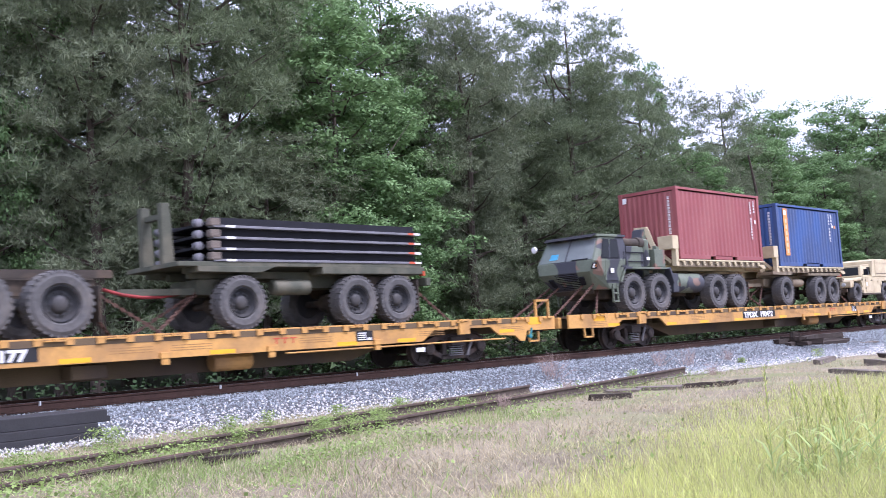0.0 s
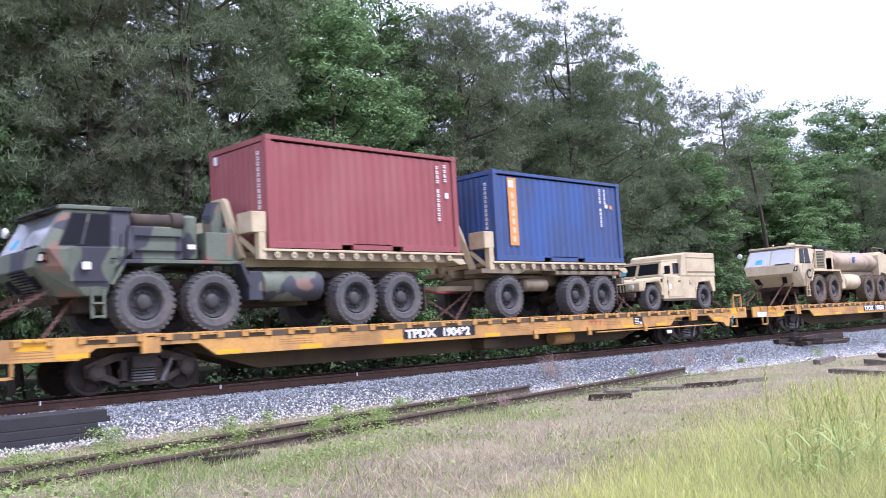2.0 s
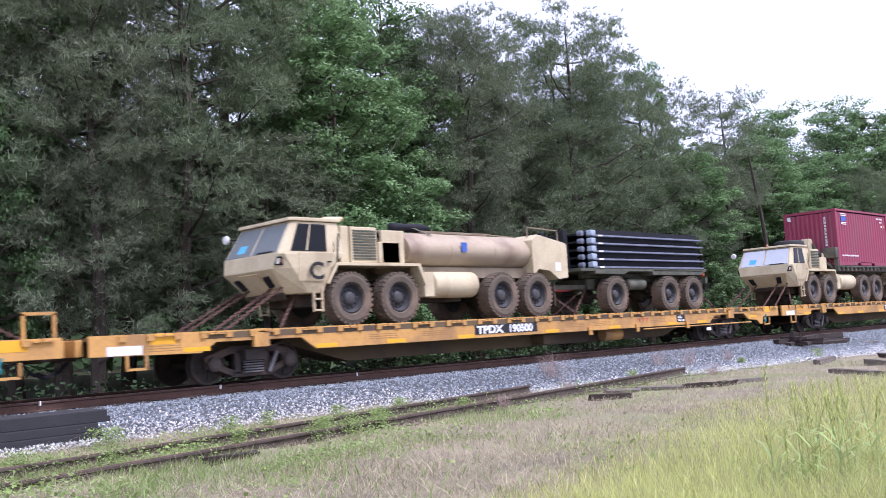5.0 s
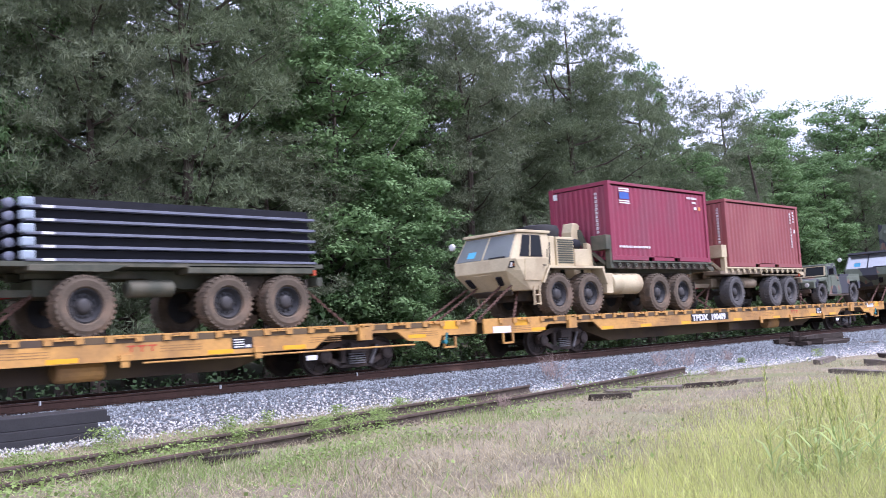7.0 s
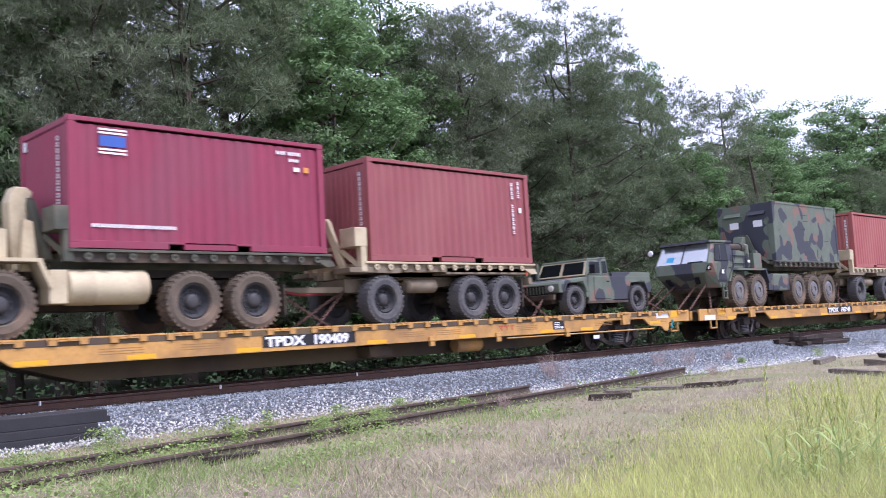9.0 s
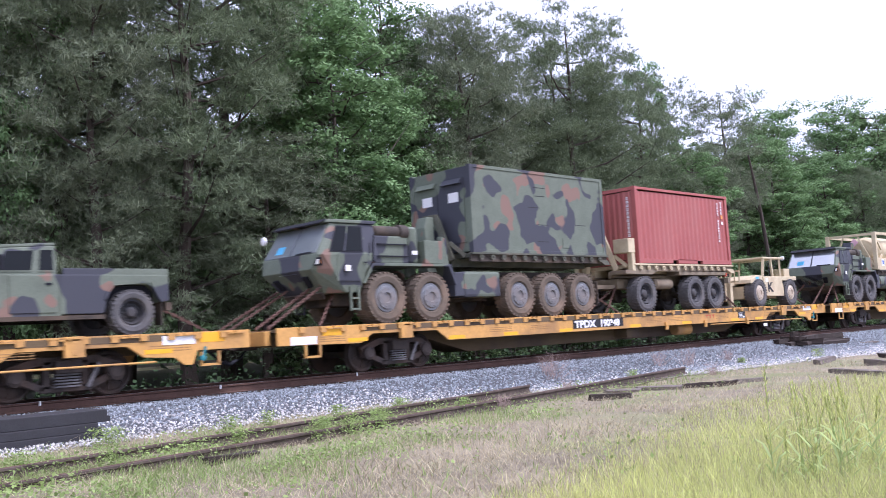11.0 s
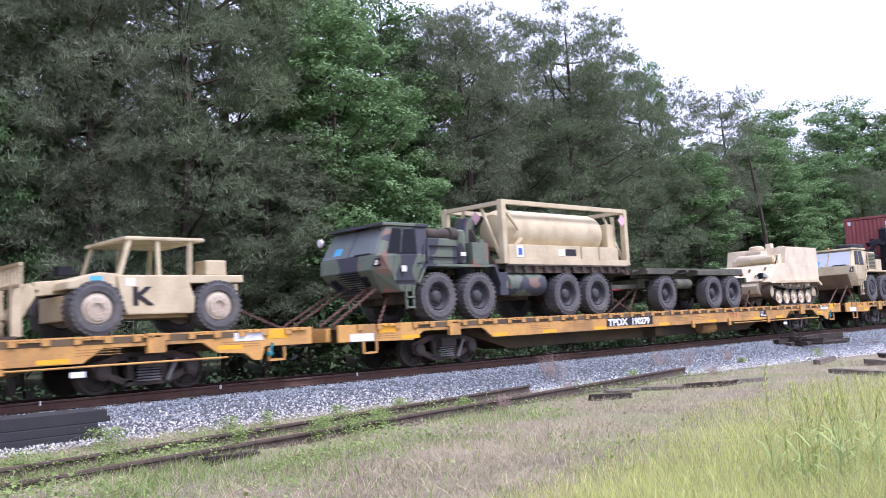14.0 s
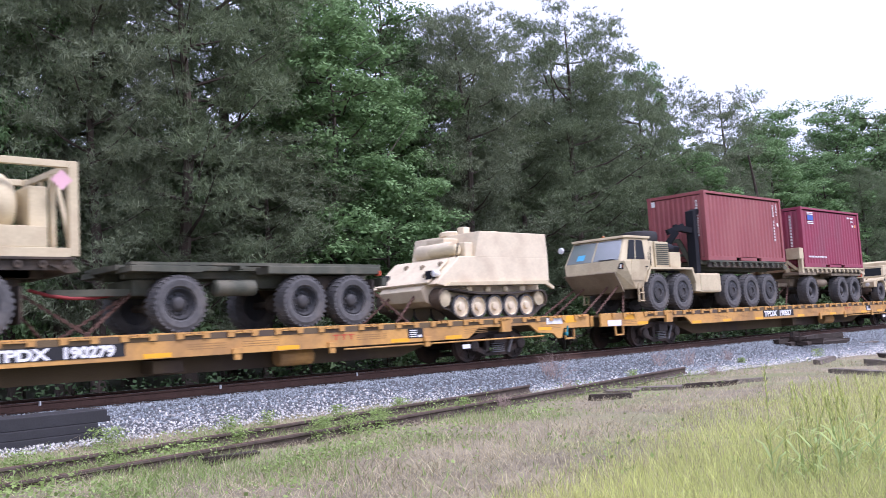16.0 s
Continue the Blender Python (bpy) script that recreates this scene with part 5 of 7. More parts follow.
def cab(parent, paint, grille, visor, paper):
    """A wide flat-fronted cab with chamfered corners, a raked windscreen and an undercut nose."""
    lv = [(0.80, -1.62, 0.80, -1.18, 1.10, -0.75), (1.36, -2.12, 1.02, -1.66, 1.20, -0.58), (1.70, -2.02, 1.14, -1.90, 1.22, -0.22), (2.47, -1.56, 1.04, -1.49, 1.08, -0.25)]
    ring = lambda z, xf, hf, xs, hw, xr: [Vector(p) for p in ((xf, -hf, z), (xf, hf, z), (xs, hw, z), (xr, hw, z), (xr, -hw, z), (xs, -hw, z))]
    R = [ring(*l) for l in lv]
    bm = bmesh.new()
    V = [[bm.verts.new(p) for p in r] for r in R]
    for a, b in zip(V, V[1:]):
        for i in range(6):
            bm.faces.new((a[i], a[(i + 1) % 6], b[(i + 1) % 6], b[i]))
    bm.faces.new(V[0][::-1]), bm.faces.new(V[-1])
    body = part("cab", bm, paint, parent, "angular forward cab", 0.02)
    lo = [Vector((-1.66, -1.06, 2.475)), Vector((-1.66, 1.06, 2.475)), Vector((-1.5, 1.13, 2.475)), Vector((-0.2, 1.13, 2.475)), Vector((-0.2, -1.13, 2.475)), Vector((-1.5, -1.13, 2.475))]
    part("roof", hexa(bmesh.new(), lo, [p + Vector((0.03, 0, 0.085)) for p in lo]), paint, parent, "", 0.02)
    if visor:
        part("visor", slab(bmesh.new(), [(-1.82, 0.98, 2.45), (-1.82, -0.98, 2.45), (-1.6, -1.0, 2.56), (-1.6, 1.0, 2.56)], 0.02), BLACK, parent, "black sun visor")
    front = [R[2][1], R[2][0], R[3][0], R[3][1]]
    for u0, u1 in ((0.03, 0.485), (0.515, 0.97)):
        pane = part("windscreen_pane", slab(bmesh.new(), between(front, u0, u1, 0.06, 0.95), 0.012), GLASS, body, "sloping windscreen glass")
    part("wiper", slab(bmesh.new(), between(front, 0.62, 0.9, 0.06, 0.1), 0.025), BLACK, body)
    if paper:
        part("paper_notice", slab(bmesh.new(), between(front, 0.2, 0.34, 0.18, 0.42), 0.016), paper, body, "paper notice behind the glass")
    for s in (-1, 1):
        k = (5, 4) if s < 0 else (3, 2)
        side = [R[2][k[0]], R[2][k[1]], R[3][k[1]], R[3][k[0]]]
        door = part("door", slab(bmesh.new(), [Vector((-1.5, s * 1.16, 1.08)), Vector((-0.78, s * 1.16, 1.08)), Vector((-0.52, s * 1.225, 1.72)), Vector((-1.5, s * 1.225, 1.72))][::(1 if s < 0 else -1)], 0.014), paint, parent)
        part("handle", box(bmesh.new(), -0.72, -0.6, s * 1.25 - 0.01, s * 1.25 + 0.01, 1.5, 1.53), BLACK, door)
        u0, u1 = (0.12, 0.68) if s < 0 else (0.32, 0.88)
        part("window_frame", slab(bmesh.new(), between(side, u0 - 0.03, u1 + 0.03, 0.08, 0.92), 0.01), BLACK, body)
        part("side_window", slab(bmesh.new(), between(side, u0, u1, 0.12, 0.88), 0.016), GLASSDARK, body, "dark side window")
        mid = u0 + (u1 - u0) * (0.42 if s < 0 else 0.58)
        part("window_bar", slab(bmesh.new(), between(side, mid - 0.012, mid + 0.012, 0.1, 0.9), 0.024), paint, body)
        part("door_seam", box(bmesh.new(), -0.5, -0.485, s * 1.224 - 0.006, s * 1.224 + 0.006, 1.75, 2.0), BLACK, body)
        part("grab_handle", bar(bmesh.new(), (-0.42, s * 1.25, 1.55), (-0.32, s * 1.2, 2.2), 0.025, 0.025), BLACK, body)
        face = [R[1][0], R[1][5], R[2][5], R[2][0]] if s < 0 else [R[1][2], R[1][1], R[2][1], R[2][2]]
        pod = part("headlight", slab(bmesh.new(), between(face, 0.04, 0.55, 0.25, 0.8), 0.05), BLACK, body, "black headlight surround")
        part("lens", slab(bmesh.new(), between(face, 0.1, 0.3, 0.35, 0.7), 0.058), LAMPWHITE, pod)
        part("turn_signal", slab(bmesh.new(), between(face, 0.38, 0.48, 0.4, 0.65), 0.058), LAMP, pod)
        bm = bmesh.new()
        for a in (-1.06, -0.82):
            bar(bm, (a, s * 1.12, 0.95), (a, s * 1.12, 0.36), 0.05, 0.05)
        for z in (0.4, 0.66):
            bar(bm, (-1.06, s * 1.12, z), (-0.82, s * 1.12, z), 0.12, 0.04)
        part("step", bm, paint, parent, "folding ladder step")
        if s < 0:
            continue
        bm = rod(bmesh.new(), (-1.5, s * 1.1, 2.25), (-1.75, s * 1.42, 2.28), 0.015)
        arm = part("mirror_arm", bm, BLACK, parent)
        part("mirror", lathe(bmesh.new(), [(0.02, -0.05), (0.1, -0.03), (0.115, 0.02), (0.1, 0.04)], (-1.76, s * 1.45, 2.28), "x", 16), WHITE, arm, "round pale mirror", 0, True)
    nose = [R[0][1], R[0][0], R[1][0], R[1][1]]
    if grille:
        g = part("grille", slab(bmesh.new(), between(nose, 0.3, 0.74, 0.1, 0.95), 0.012), BLACK, body, "black slotted grille")
        for k in range(9):
            part("slat", slab(bmesh.new(), between(nose, 0.3, 0.74, 0.12 + k * 0.095, 0.155 + k * 0.095), 0.03), paint, g)
    else:
        part("nose_panel", slab(bmesh.new(), between(nose, 0.3, 0.7, 0.1, 0.9), 0.02), paint, body)
    for u in (0.18, 0.82):
        part("towing_eye", slab(bmesh.new(), between(nose, u - 0.05, u + 0.05, 0.35, 0.75), 0.06), BLACK, body)
    part("bumper", slab(bmesh.new(), between([R[0][1], R[0][0], R[1][0], R[1][1]], 0.02, 0.98, -0.18, 0.06), 0.05), CHASSIS, body)
    return body


def truck_base(paint, axles, label, camo, tyre, style, hub=None, tank="round", group="army trucks"):
    t = empty("army_truck", label, "truck", group)
    cab(t, paint, camo and style == "dish", camo, CYANPAINT)
    end = axles[-1] + 1.0
    for y in (-0.42, 0.34):
        part("frame_rail", box(bmesh.new(), -1.5, end, y, y + 0.08, 0.86, 1.16), CHASSIS, t)
    bm = box(bmesh.new(), -1.2, 2.2, -0.55, 0.55, 0.5, 0.95)
    part("engine", box(bm, 2.4, 4.6, -0.3, 0.3, 0.55, 0.9), CHASSIS, t, "", 0.03)
    axle_set(t, axles, 0.655, 0.44, 1.22, tyre, RIM if style == "dish" or not camo else RIM_GREY, style, hub)
    for s in (-1, 1):
        bm = prism(bmesh.new(), [(-0.72, 1.02), (-0.66, 1.0), (-0.38, 1.44), (2.2, 1.44), (2.42, 0.95), (2.48, 0.96), (2.28, 1.51), (-0.42, 1.51)], min(s * 1.22, s * 0.7), max(s * 1.22, s * 0.7))
        part("fender", bm, paint, t, "", 0.008)
    if tank == "round":
        lathe_bm = lathe(bmesh.new(), [(0.28, 2.78), (0.345, 2.82), (0.35, 2.86), (0.35, 3.3), (0.356, 3.31), (0.356, 3.34), (0.35, 3.35), (0.35, 4.36), (0.345, 4.4), (0.28, 4.44)], (0, -0.88, 0.98), "x", 28)
        part("fuel_tank", lathe_bm, paint, t, "round painted fuel tank", 0, True)
    else:
        part("fuel_tank", box(bmesh.new(), 2.75, 4.2, -1.2, -0.6, 0.62, 1.32), paint, t, "boxy painted fuel tank", 0.08)
    part("battery_box", box(bmesh.new(), 2.42, 2.76, -1.18, -0.65, 0.66, 1.3), paint, t, "", 0.015)
    part("fuel_tank", lathe(bmesh.new(), [(0.28, 2.8), (0.34, 2.84), (0.34, 4.4), (0.28, 4.44)], (0, 0.88, 0.98), "x", 20), paint, t, "", 0, True)
    for s in (-1, 1):
        part("mudflap", box(bmesh.new(), end - 0.28, end - 0.25, s * 0.95 - 0.27, s * 0.95 + 0.27, 0.3, 1.0), CHASSIS, t)
    # behind the cab
    if camo:
        part("engine_cover", box(bmesh.new(), -0.18, 0.95, -1.02, 1.0, 1.52, 2.22), paint, t, "", 0.04)
        part("air_intake", lathe(bmesh.new(), [(0.1, -0.15), (0.15, -0.1), (0.15, 0.7), (0.2, 0.72), (0.2, 0.98), (0.12, 1.02)], (0, -0.88, 2.33), "x", 18), CHASSIS, t, "dark round air intake", 0, True)
        part("filter_housing", lathe(bmesh.new(), [(0.18, 1.55), (0.21, 1.6), (0.21, 2.42), (0.16, 2.47)], (1.12, -0.88, 0), "z", 18), paint, t, "", 0, True)
        part("tool_box", box(bmesh.new(), 1.42, 2.05, -1.15, -0.2, 1.52, 2.12), paint, t, "", 0.02)
        part("side_label", box(bmesh.new(), 1.02, 1.2, -1.1, -1.092, 1.75, 1.85), WHITE, t, "small white label")
        part("side_label", box(bmesh.new(), -1.28, -1.12, -1.252, -1.242, 1.3, 1.45), WHITE, t, "small white label")
        bm = bmesh.new()
        for z in (1.7, 2.0):
            bar(bm, (-0.1, -1.05, z), (0.9, -1.05, z), 0.03, 0.03)
        part("grab_rail", bm, BLACK, t)
        part("hydraulic_tank", box(bmesh.new(), 1.3, 2.1, 0.1, 1.1, 1.52, 2.2), paint, t, "", 0.03)
    else:
        part("engine_cover", box(bmesh.new(), -0.16, 0.1, -1.05, 1.05, 1.52, 2.42), paint, t, "", 0.03)
        rad = part("radiator_box", box(bmesh.new(), 0.12, 0.95, -1.1, 1.05, 1.52, 2.4), paint, t, "", 0.02)
        for k in range(11):
            part("louvre", box(bmesh.new(), 0.18, 0.9, -1.12, -1.1, 1.6 + k * 0.068, 1.64 + k * 0.068), OLIVE, rad)
        part("locker", box(bmesh.new(), 1.0, 1.7, -1.1, -0.3, 1.52, 2.05), paint, t, "", 0.02)
        part("hose_reel", lathe(bmesh.new(), [(0.1, -0.2), (0.18, -0.18), (0.18, 0.18), (0.1, 0.2)], (1.25, -0.85, 2.2), "x", 14), BLACK, t, "", 0, True)
        part("locker", box(bmesh.new(), 1.1, 2.0, 0.1, 1.1, 1.52, 2.2), paint, t, "", 0.02)
        part("beacon", lathe(bmesh.new(), [(0.06, 0), (0.06, 0.12), (0.03, 0.16)], (-0.7, 0.4, 2.56), "z", 10), LAMP, t)
    return t


def hook_arm(t, paint, x, top):
    bm = prism(bmesh.new(), [(x, 1.2), (x + 0.34, 1.2), (x + 0.3, top - 0.35), (x + 0.42, top - 0.1), (x + 0.3, top), (x + 0.06, top), (x - 0.05, top - 0.3)], -0.2, 0.2)
    part("hook_arm", bm, paint, t, "load-handling hook arm", 0.03)
    for s in (-0.75, 0.6):
        part("arm_post", prism(bmesh.new(), [(x - 0.05, 1.3), (x + 0.3, 1.3), (x + 0.2, 2.25), (x + 0.02, 2.3)], s, s + 0.16), paint, t, "", 0.015)
    part("load_rail", box(bmesh.new(), x, x + 5.9, -0.5, -0.38, 1.2, 1.36), CHASSIS, t)
    part("load_rail", box(bmesh.new(), x, x + 5.9, 0.38, 0.5, 1.2, 1.36), CHASSIS, t)


def spare_tyre(t, x):
    bm = lathe(bmesh.new(), [(0.36, -0.2), (0.45, -0.22), (0.62, -0.18), (0.655, -0.08), (0.655, 0.08), (0.62, 0.18), (0.45, 0.22), (0.36, 0.2)], (x, 0.1, 2.66), "z", 30, False)
    part("spare_tyre", bm, SLAB, t, "black spare tyre lying flat", 0, True)
    part("spare_carrier", box(bmesh.new(), x - 0.25, x + 0.25, -0.2, 0.4, 2.2, 2.6), BLACK, t)


def flatrack(x_front, z, paint, label, length=6.55, box_front=True, height=1.15):
    f = empty("flatrack", label, "flatrack", "container flatracks")
    part("deck", box(bmesh.new(), 0.45, length, -1.1, 1.1, 0.06, 0.18), paint, f, "", 0.006)
    for s in (-1, 1):
        y = s * 1.15
        rail = part("side_rail", box(bmesh.new(), 0.4, length, y - 0.07, y + 0.07, 0.135, 0.19), paint, f, "", 0.01)
        # Web takes a darker paint, which puts the shadow below the flange into colour.
        part("rail_web", box(bmesh.new(), 0.4, length, y - 0.03 - s * 0.03, y + 0.03 - s * 0.03, -0.06, 0.135), TAN_DARK if paint is TAN else CHASSIS, f, "set-back web coloured dark for the flange's shadow")
        me = finish("tie_down_ring", lathe(bmesh.new(), [(0.03, -0.03), (0.075, -0.03), (0.075, 0.01), (0.03, 0.01)], (0, 0, 0), "y", 12, False), paint)
        for k in range(13):
            o = new("tie_down_ring", me)
            o.parent, o.matrix_basis = rail, pose(0.75 + k * 0.45, y + s * 0.065, 0.05)
    for y in (-0.5, 0.34):
        part("main_beam", box(bmesh.new(), 0.3, length - 0.3, y, y + 0.16, -0.16, 0.06), paint, f, "", 0.01)
    part("rear_bumper", prism(bmesh.new(), [(length - 0.5, 0.04), (length, 0.04), (length + 0.1, -0.1), (length - 0.15, -0.12)], -1.2, 1.2), paint, f, "", 0.01)
    a = part("a_frame", bmesh_a_frame(height), paint, f, "sloping front A-frame", 0.012)
    if box_front:
        for s in (-1, 1):
            part("stowage_box", box(bmesh.new(), 0.12, 0.5, min(s * 1.2, s * 0.6), max(s * 1.2, s * 0.6), 0.55, 1.02), paint, f, "", 0.02)
            part("corner_stanchion", box(bmesh.new(), 0.3, 0.48, s * 1.1 - 0.09, s * 1.1 + 0.09, -0.05, 0.6), paint, f, "", 0.012)
    ride(f, x_front, DECK + z)
    return f


def bmesh_a_frame(h):
    bm = bmesh.new()
    for s in (-1, 1):
        bar(bm, (0.2, s * 0.62, 0.0), (0.05, s * 0.2, h), 0.15, 0.17)
        bar(bm, (0.45, s * 0.9, 0.1), (0.2, s * 0.55, 0.5), 0.12, 0.12)
    bar(bm, (0.05, -0.25, h), (0.05, 0.25, h), 0.14, 0.14)
    bar(bm, (0.12, -0.5, h * 0.45), (0.12, 0.5, h * 0.45), 0.1, 0.1)
    return bm


def trailer(x_axle, paint, label, tyre=TYRE, hub=None, bed=None, axles=(0.0, 3.12, 4.46)):
    t = empty("army_trailer", label, "trailer", "army trailers")
    axle_set(t, axles, 0.61, 0.42, 1.22, tyre, RIM, "dish", hub)
    for y in (-0.5, 0.36):
        part("frame_rail", prism(bmesh.new(), [(-0.9, 1.18), (-0.9, 1.34), (5.5, 1.34), (5.5, 1.0), (2.4, 0.95), (1.6, 1.18)], y, y + 0.14), paint, t, "", 0.012)
    part("turntable", box(bmesh.new(), -0.75, 0.75, -0.6, 0.6, 0.82, 1.16), paint, t, "", 0.03)
    for s in (-1, 1):
        part("side_locker", box(bmesh.new(), 2.2, 5.45, min(s * 1.15, s * 0.62), max(s * 1.15, s * 0.62), 1.24, 1.42), paint, t, "", 0.02)
        part("spring_hanger", prism(bmesh.new(), [(3.3, 0.75), (4.3, 0.75), (4.6, 1.2), (3.0, 1.2)], s * 0.75 - 0.06, s * 0.75 + 0.06), CHASSIS, t)
        part("mudflap", box(bmesh.new(), 5.12, 5.16, s * 0.95 - 0.26, s * 0.95 + 0.26, 0.3, 1.1), CHASSIS, t)
        part("front_outrigger", prism(bmesh.new(), [(-1.05, 1.28), (-1.05, 1.4), (0.9, 1.4), (0.5, 1.26)], min(s * 1.18, s * 0.5), max(s * 1.18, s * 0.5)), paint, t, "", 0.01)
    part("air_tank", lathe(bmesh.new(), [(0.12, 0.95), (0.18, 1.0), (0.18, 1.95), (0.12, 2.0)], (0, -0.85, 0.95), "x", 16), paint, t, "round air tank", 0, True)
    part("rear_bumper", box(bmesh.new(), 5.45, 5.6, -1.2, 1.2, 0.95, 1.15), paint, t, "", 0.01)
    for s in (-1, 1):
        part("tail_light", box(bmesh.new(), 5.38, 5.44, s * 1.1 - 0.08, s * 1.1 + 0.08, 1.2, 1.32), REDPAINT, t)
    bar_bm = bmesh.new()
    bar(bar_bm, (-0.7, -0.45, 0.9), (-2.3, -0.05, 0.92), 0.12, 0.14)
    bar(bar_bm, (-0.7, 0.45, 0.9), (-2.3, 0.05, 0.92), 0.12, 0.14)
    part("drawbar", bar_bm, paint, t, "A-shaped drawbar")
    bm = bmesh.new()
    for k in range(5):
        p, q = k / 5, (k + 1) / 5
        sag = lambda u: 0.98 - 0.18 * 4 * u * (1 - u)
        rod(bm, (-0.6 - 2.1 * p, -0.25, sag(p)), (-0.6 - 2.1 * q, -0.25, sag(q)), 0.035)
    part("brake_hose", bm, HOSE if hub is None else BLACK, t, "looped red brake hose")
    if bed:
        part("bed", box(bmesh.new(), -1.1, 5.5, -0.62, 0.62, 1.34, 1.46), bed, t, "bare flat frame", 0.01)
        for s in (-1, 1):
            part("bed_rail", box(bmesh.new(), -1.0, 5.5, s * 0.95 - 0.14, s * 0.95 + 0.14, 1.42, 1.48), bed, t)
        for k in range(6):
            part("cross_member", box(bmesh.new(), -0.9 + k * 1.2, -0.75 + k * 1.2, -1.1, 1.1, 1.35, 1.42), bed, t)
    ride(t, x_axle)
    return t


def bridge_panel(x, z, length, top_mat, tip_mat, group, rail_mat, slot=False):
    """A long flat steel panel: two channel beams, a recessed web and rollers on the front end."""
    p = empty("bridge_panel", "black steel bridging panel stacked on a trailer", "panel", group)
    for s in (-1, 1):
        bm = prism(bmesh.new(), [(0.25, 0.0), (length, 0.0), (length, 0.055), (0.25, 0.055)], s * 1.05 - 0.12, s * 1.05 + 0.12)
        part("flange", bm, rail_mat, p, "grey steel flange", 0.008)
        part("web", box(bmesh.new(), 0.35, length - 0.08, s * 0.98 - 0.02, s * 0.98 + 0.02, 0.055, 0.235), BLACK, p)
        part("end_block", box(bmesh.new(), 0.18, 0.42, s * 1.08 - 0.1, s * 1.08 + 0.1, 0.03, 0.2), tip_mat, p, "pale painted end block", 0.03)
        part("roller", lathe(bmesh.new(), [(0.03, -0.1), (0.09, -0.08), (0.09, 0.08), (0.03, 0.1)], (0.05, s * 0.85, 0.11), "y", 14), rail_mat, p, "", 0, True)
        part("marker", box(bmesh.new(), 0.55, 0.78, s * 1.172 - 0.004, s * 1.172 + 0.004, 0.002, 0.053), WHITE, p)
        if slot:
            part("rear_marker", box(bmesh.new(), length - 0.42, length - 0.22, s * 1.172 - 0.004, s * 1.172 + 0.004, 0.0, 0.055), REDPAINT, p, "red end marker")
            part("rear_marker", box(bmesh.new(), length - 0.22, length - 0.02, s * 1.172 - 0.004, s * 1.172 + 0.004, 0.0, 0.055), WHITE, p, "white end marker")
    part("plate", box(bmesh.new(), 0.3, length, -0.95, 0.95, 0.1, 0.16), BLACK, p, "", 0.005)
    ride(p, x, z)


def stack(x, z, n, length, pitch, group, tip, rail_mat, slot, posts, post_x, post_h):
    for k in range(n):
        bridge_panel(x, z + k * pitch, length, BLACK, tip, group, rail_mat, slot)
    f = empty("load_frame", "steel load frame with upright arms at its front", "frame", "load frames")
    part("base", box(bmesh.new(), 0.0, length + 0.6, -1.15, 1.15, -0.1, -0.002), OLIVE, f, "", 0.01)
    for s in (-1, 1):
        part("upright", prism(bmesh.new(), [(0, -0.1), (0.28, -0.1), (0.18, post_h), (-0.02, post_h)], s * 0.45 - 0.09, s * 0.45 + 0.09), posts, f, "tall upright arm", 0.02)
    part("tie_bar", box(bmesh.new(), 0.05, 0.18, -0.4, 0.4, post_h * 0.75, post_h * 0.75 + 0.12), posts, f, "", 0.01)
    ride(f, post_x, z)


CAMO_TRUCK = "eight-wheeled woodland camouflage army truck"
TAN_TRUCK = "eight-wheeled desert tan army truck"
EIGHT, TEN = (0.0, 1.54, 5.38, 6.88), (0.0, 1.52, 4.98, 6.43, 7.9)

# first car: the tail of a truck, then a trailer with bridging panels
t = truck_base(CAMO, EIGHT, CAMO_TRUCK, True, TYRE, "dish")
hook_arm(t, CAMO, 2.3, 2.9)
ride(t, 1.2)
trailer(12.0, OLIVE, "olive army trailer carrying stacked bridging panels", TYRE, None, None, (0.0, 3.18, 4.5))
FLANGE = material("worn grey panel edge paint", (0.17, 0.17, 0.19), rough=0.6, vary=0.3)
stack(11.1, DECK + 1.5, 4, 6.25, 0.245, "bridging panels on the first trailer", GREYWOOD, FLANGE, True, OLIVE, 10.5, 1.3)

# second car
t = truck_base(CAMO, EIGHT, CAMO_TRUCK + " carrying a container", True, TYRE, "dish")
hook_arm(t, CAMO, 2.15, 2.95)
ride(t, 26.74)
flatrack(29.15, 1.61, TAN, "tan steel flatrack with tie-down rings under a container", 6.7, True, 1.35)
trailer(37.6, TAN_DARK, "dusty tan three-axle army trailer carrying a container")
flatrack(36.6, 1.42, TAN, "tan steel flatrack with tie-down rings under a container", 6.75, True, 1.25)


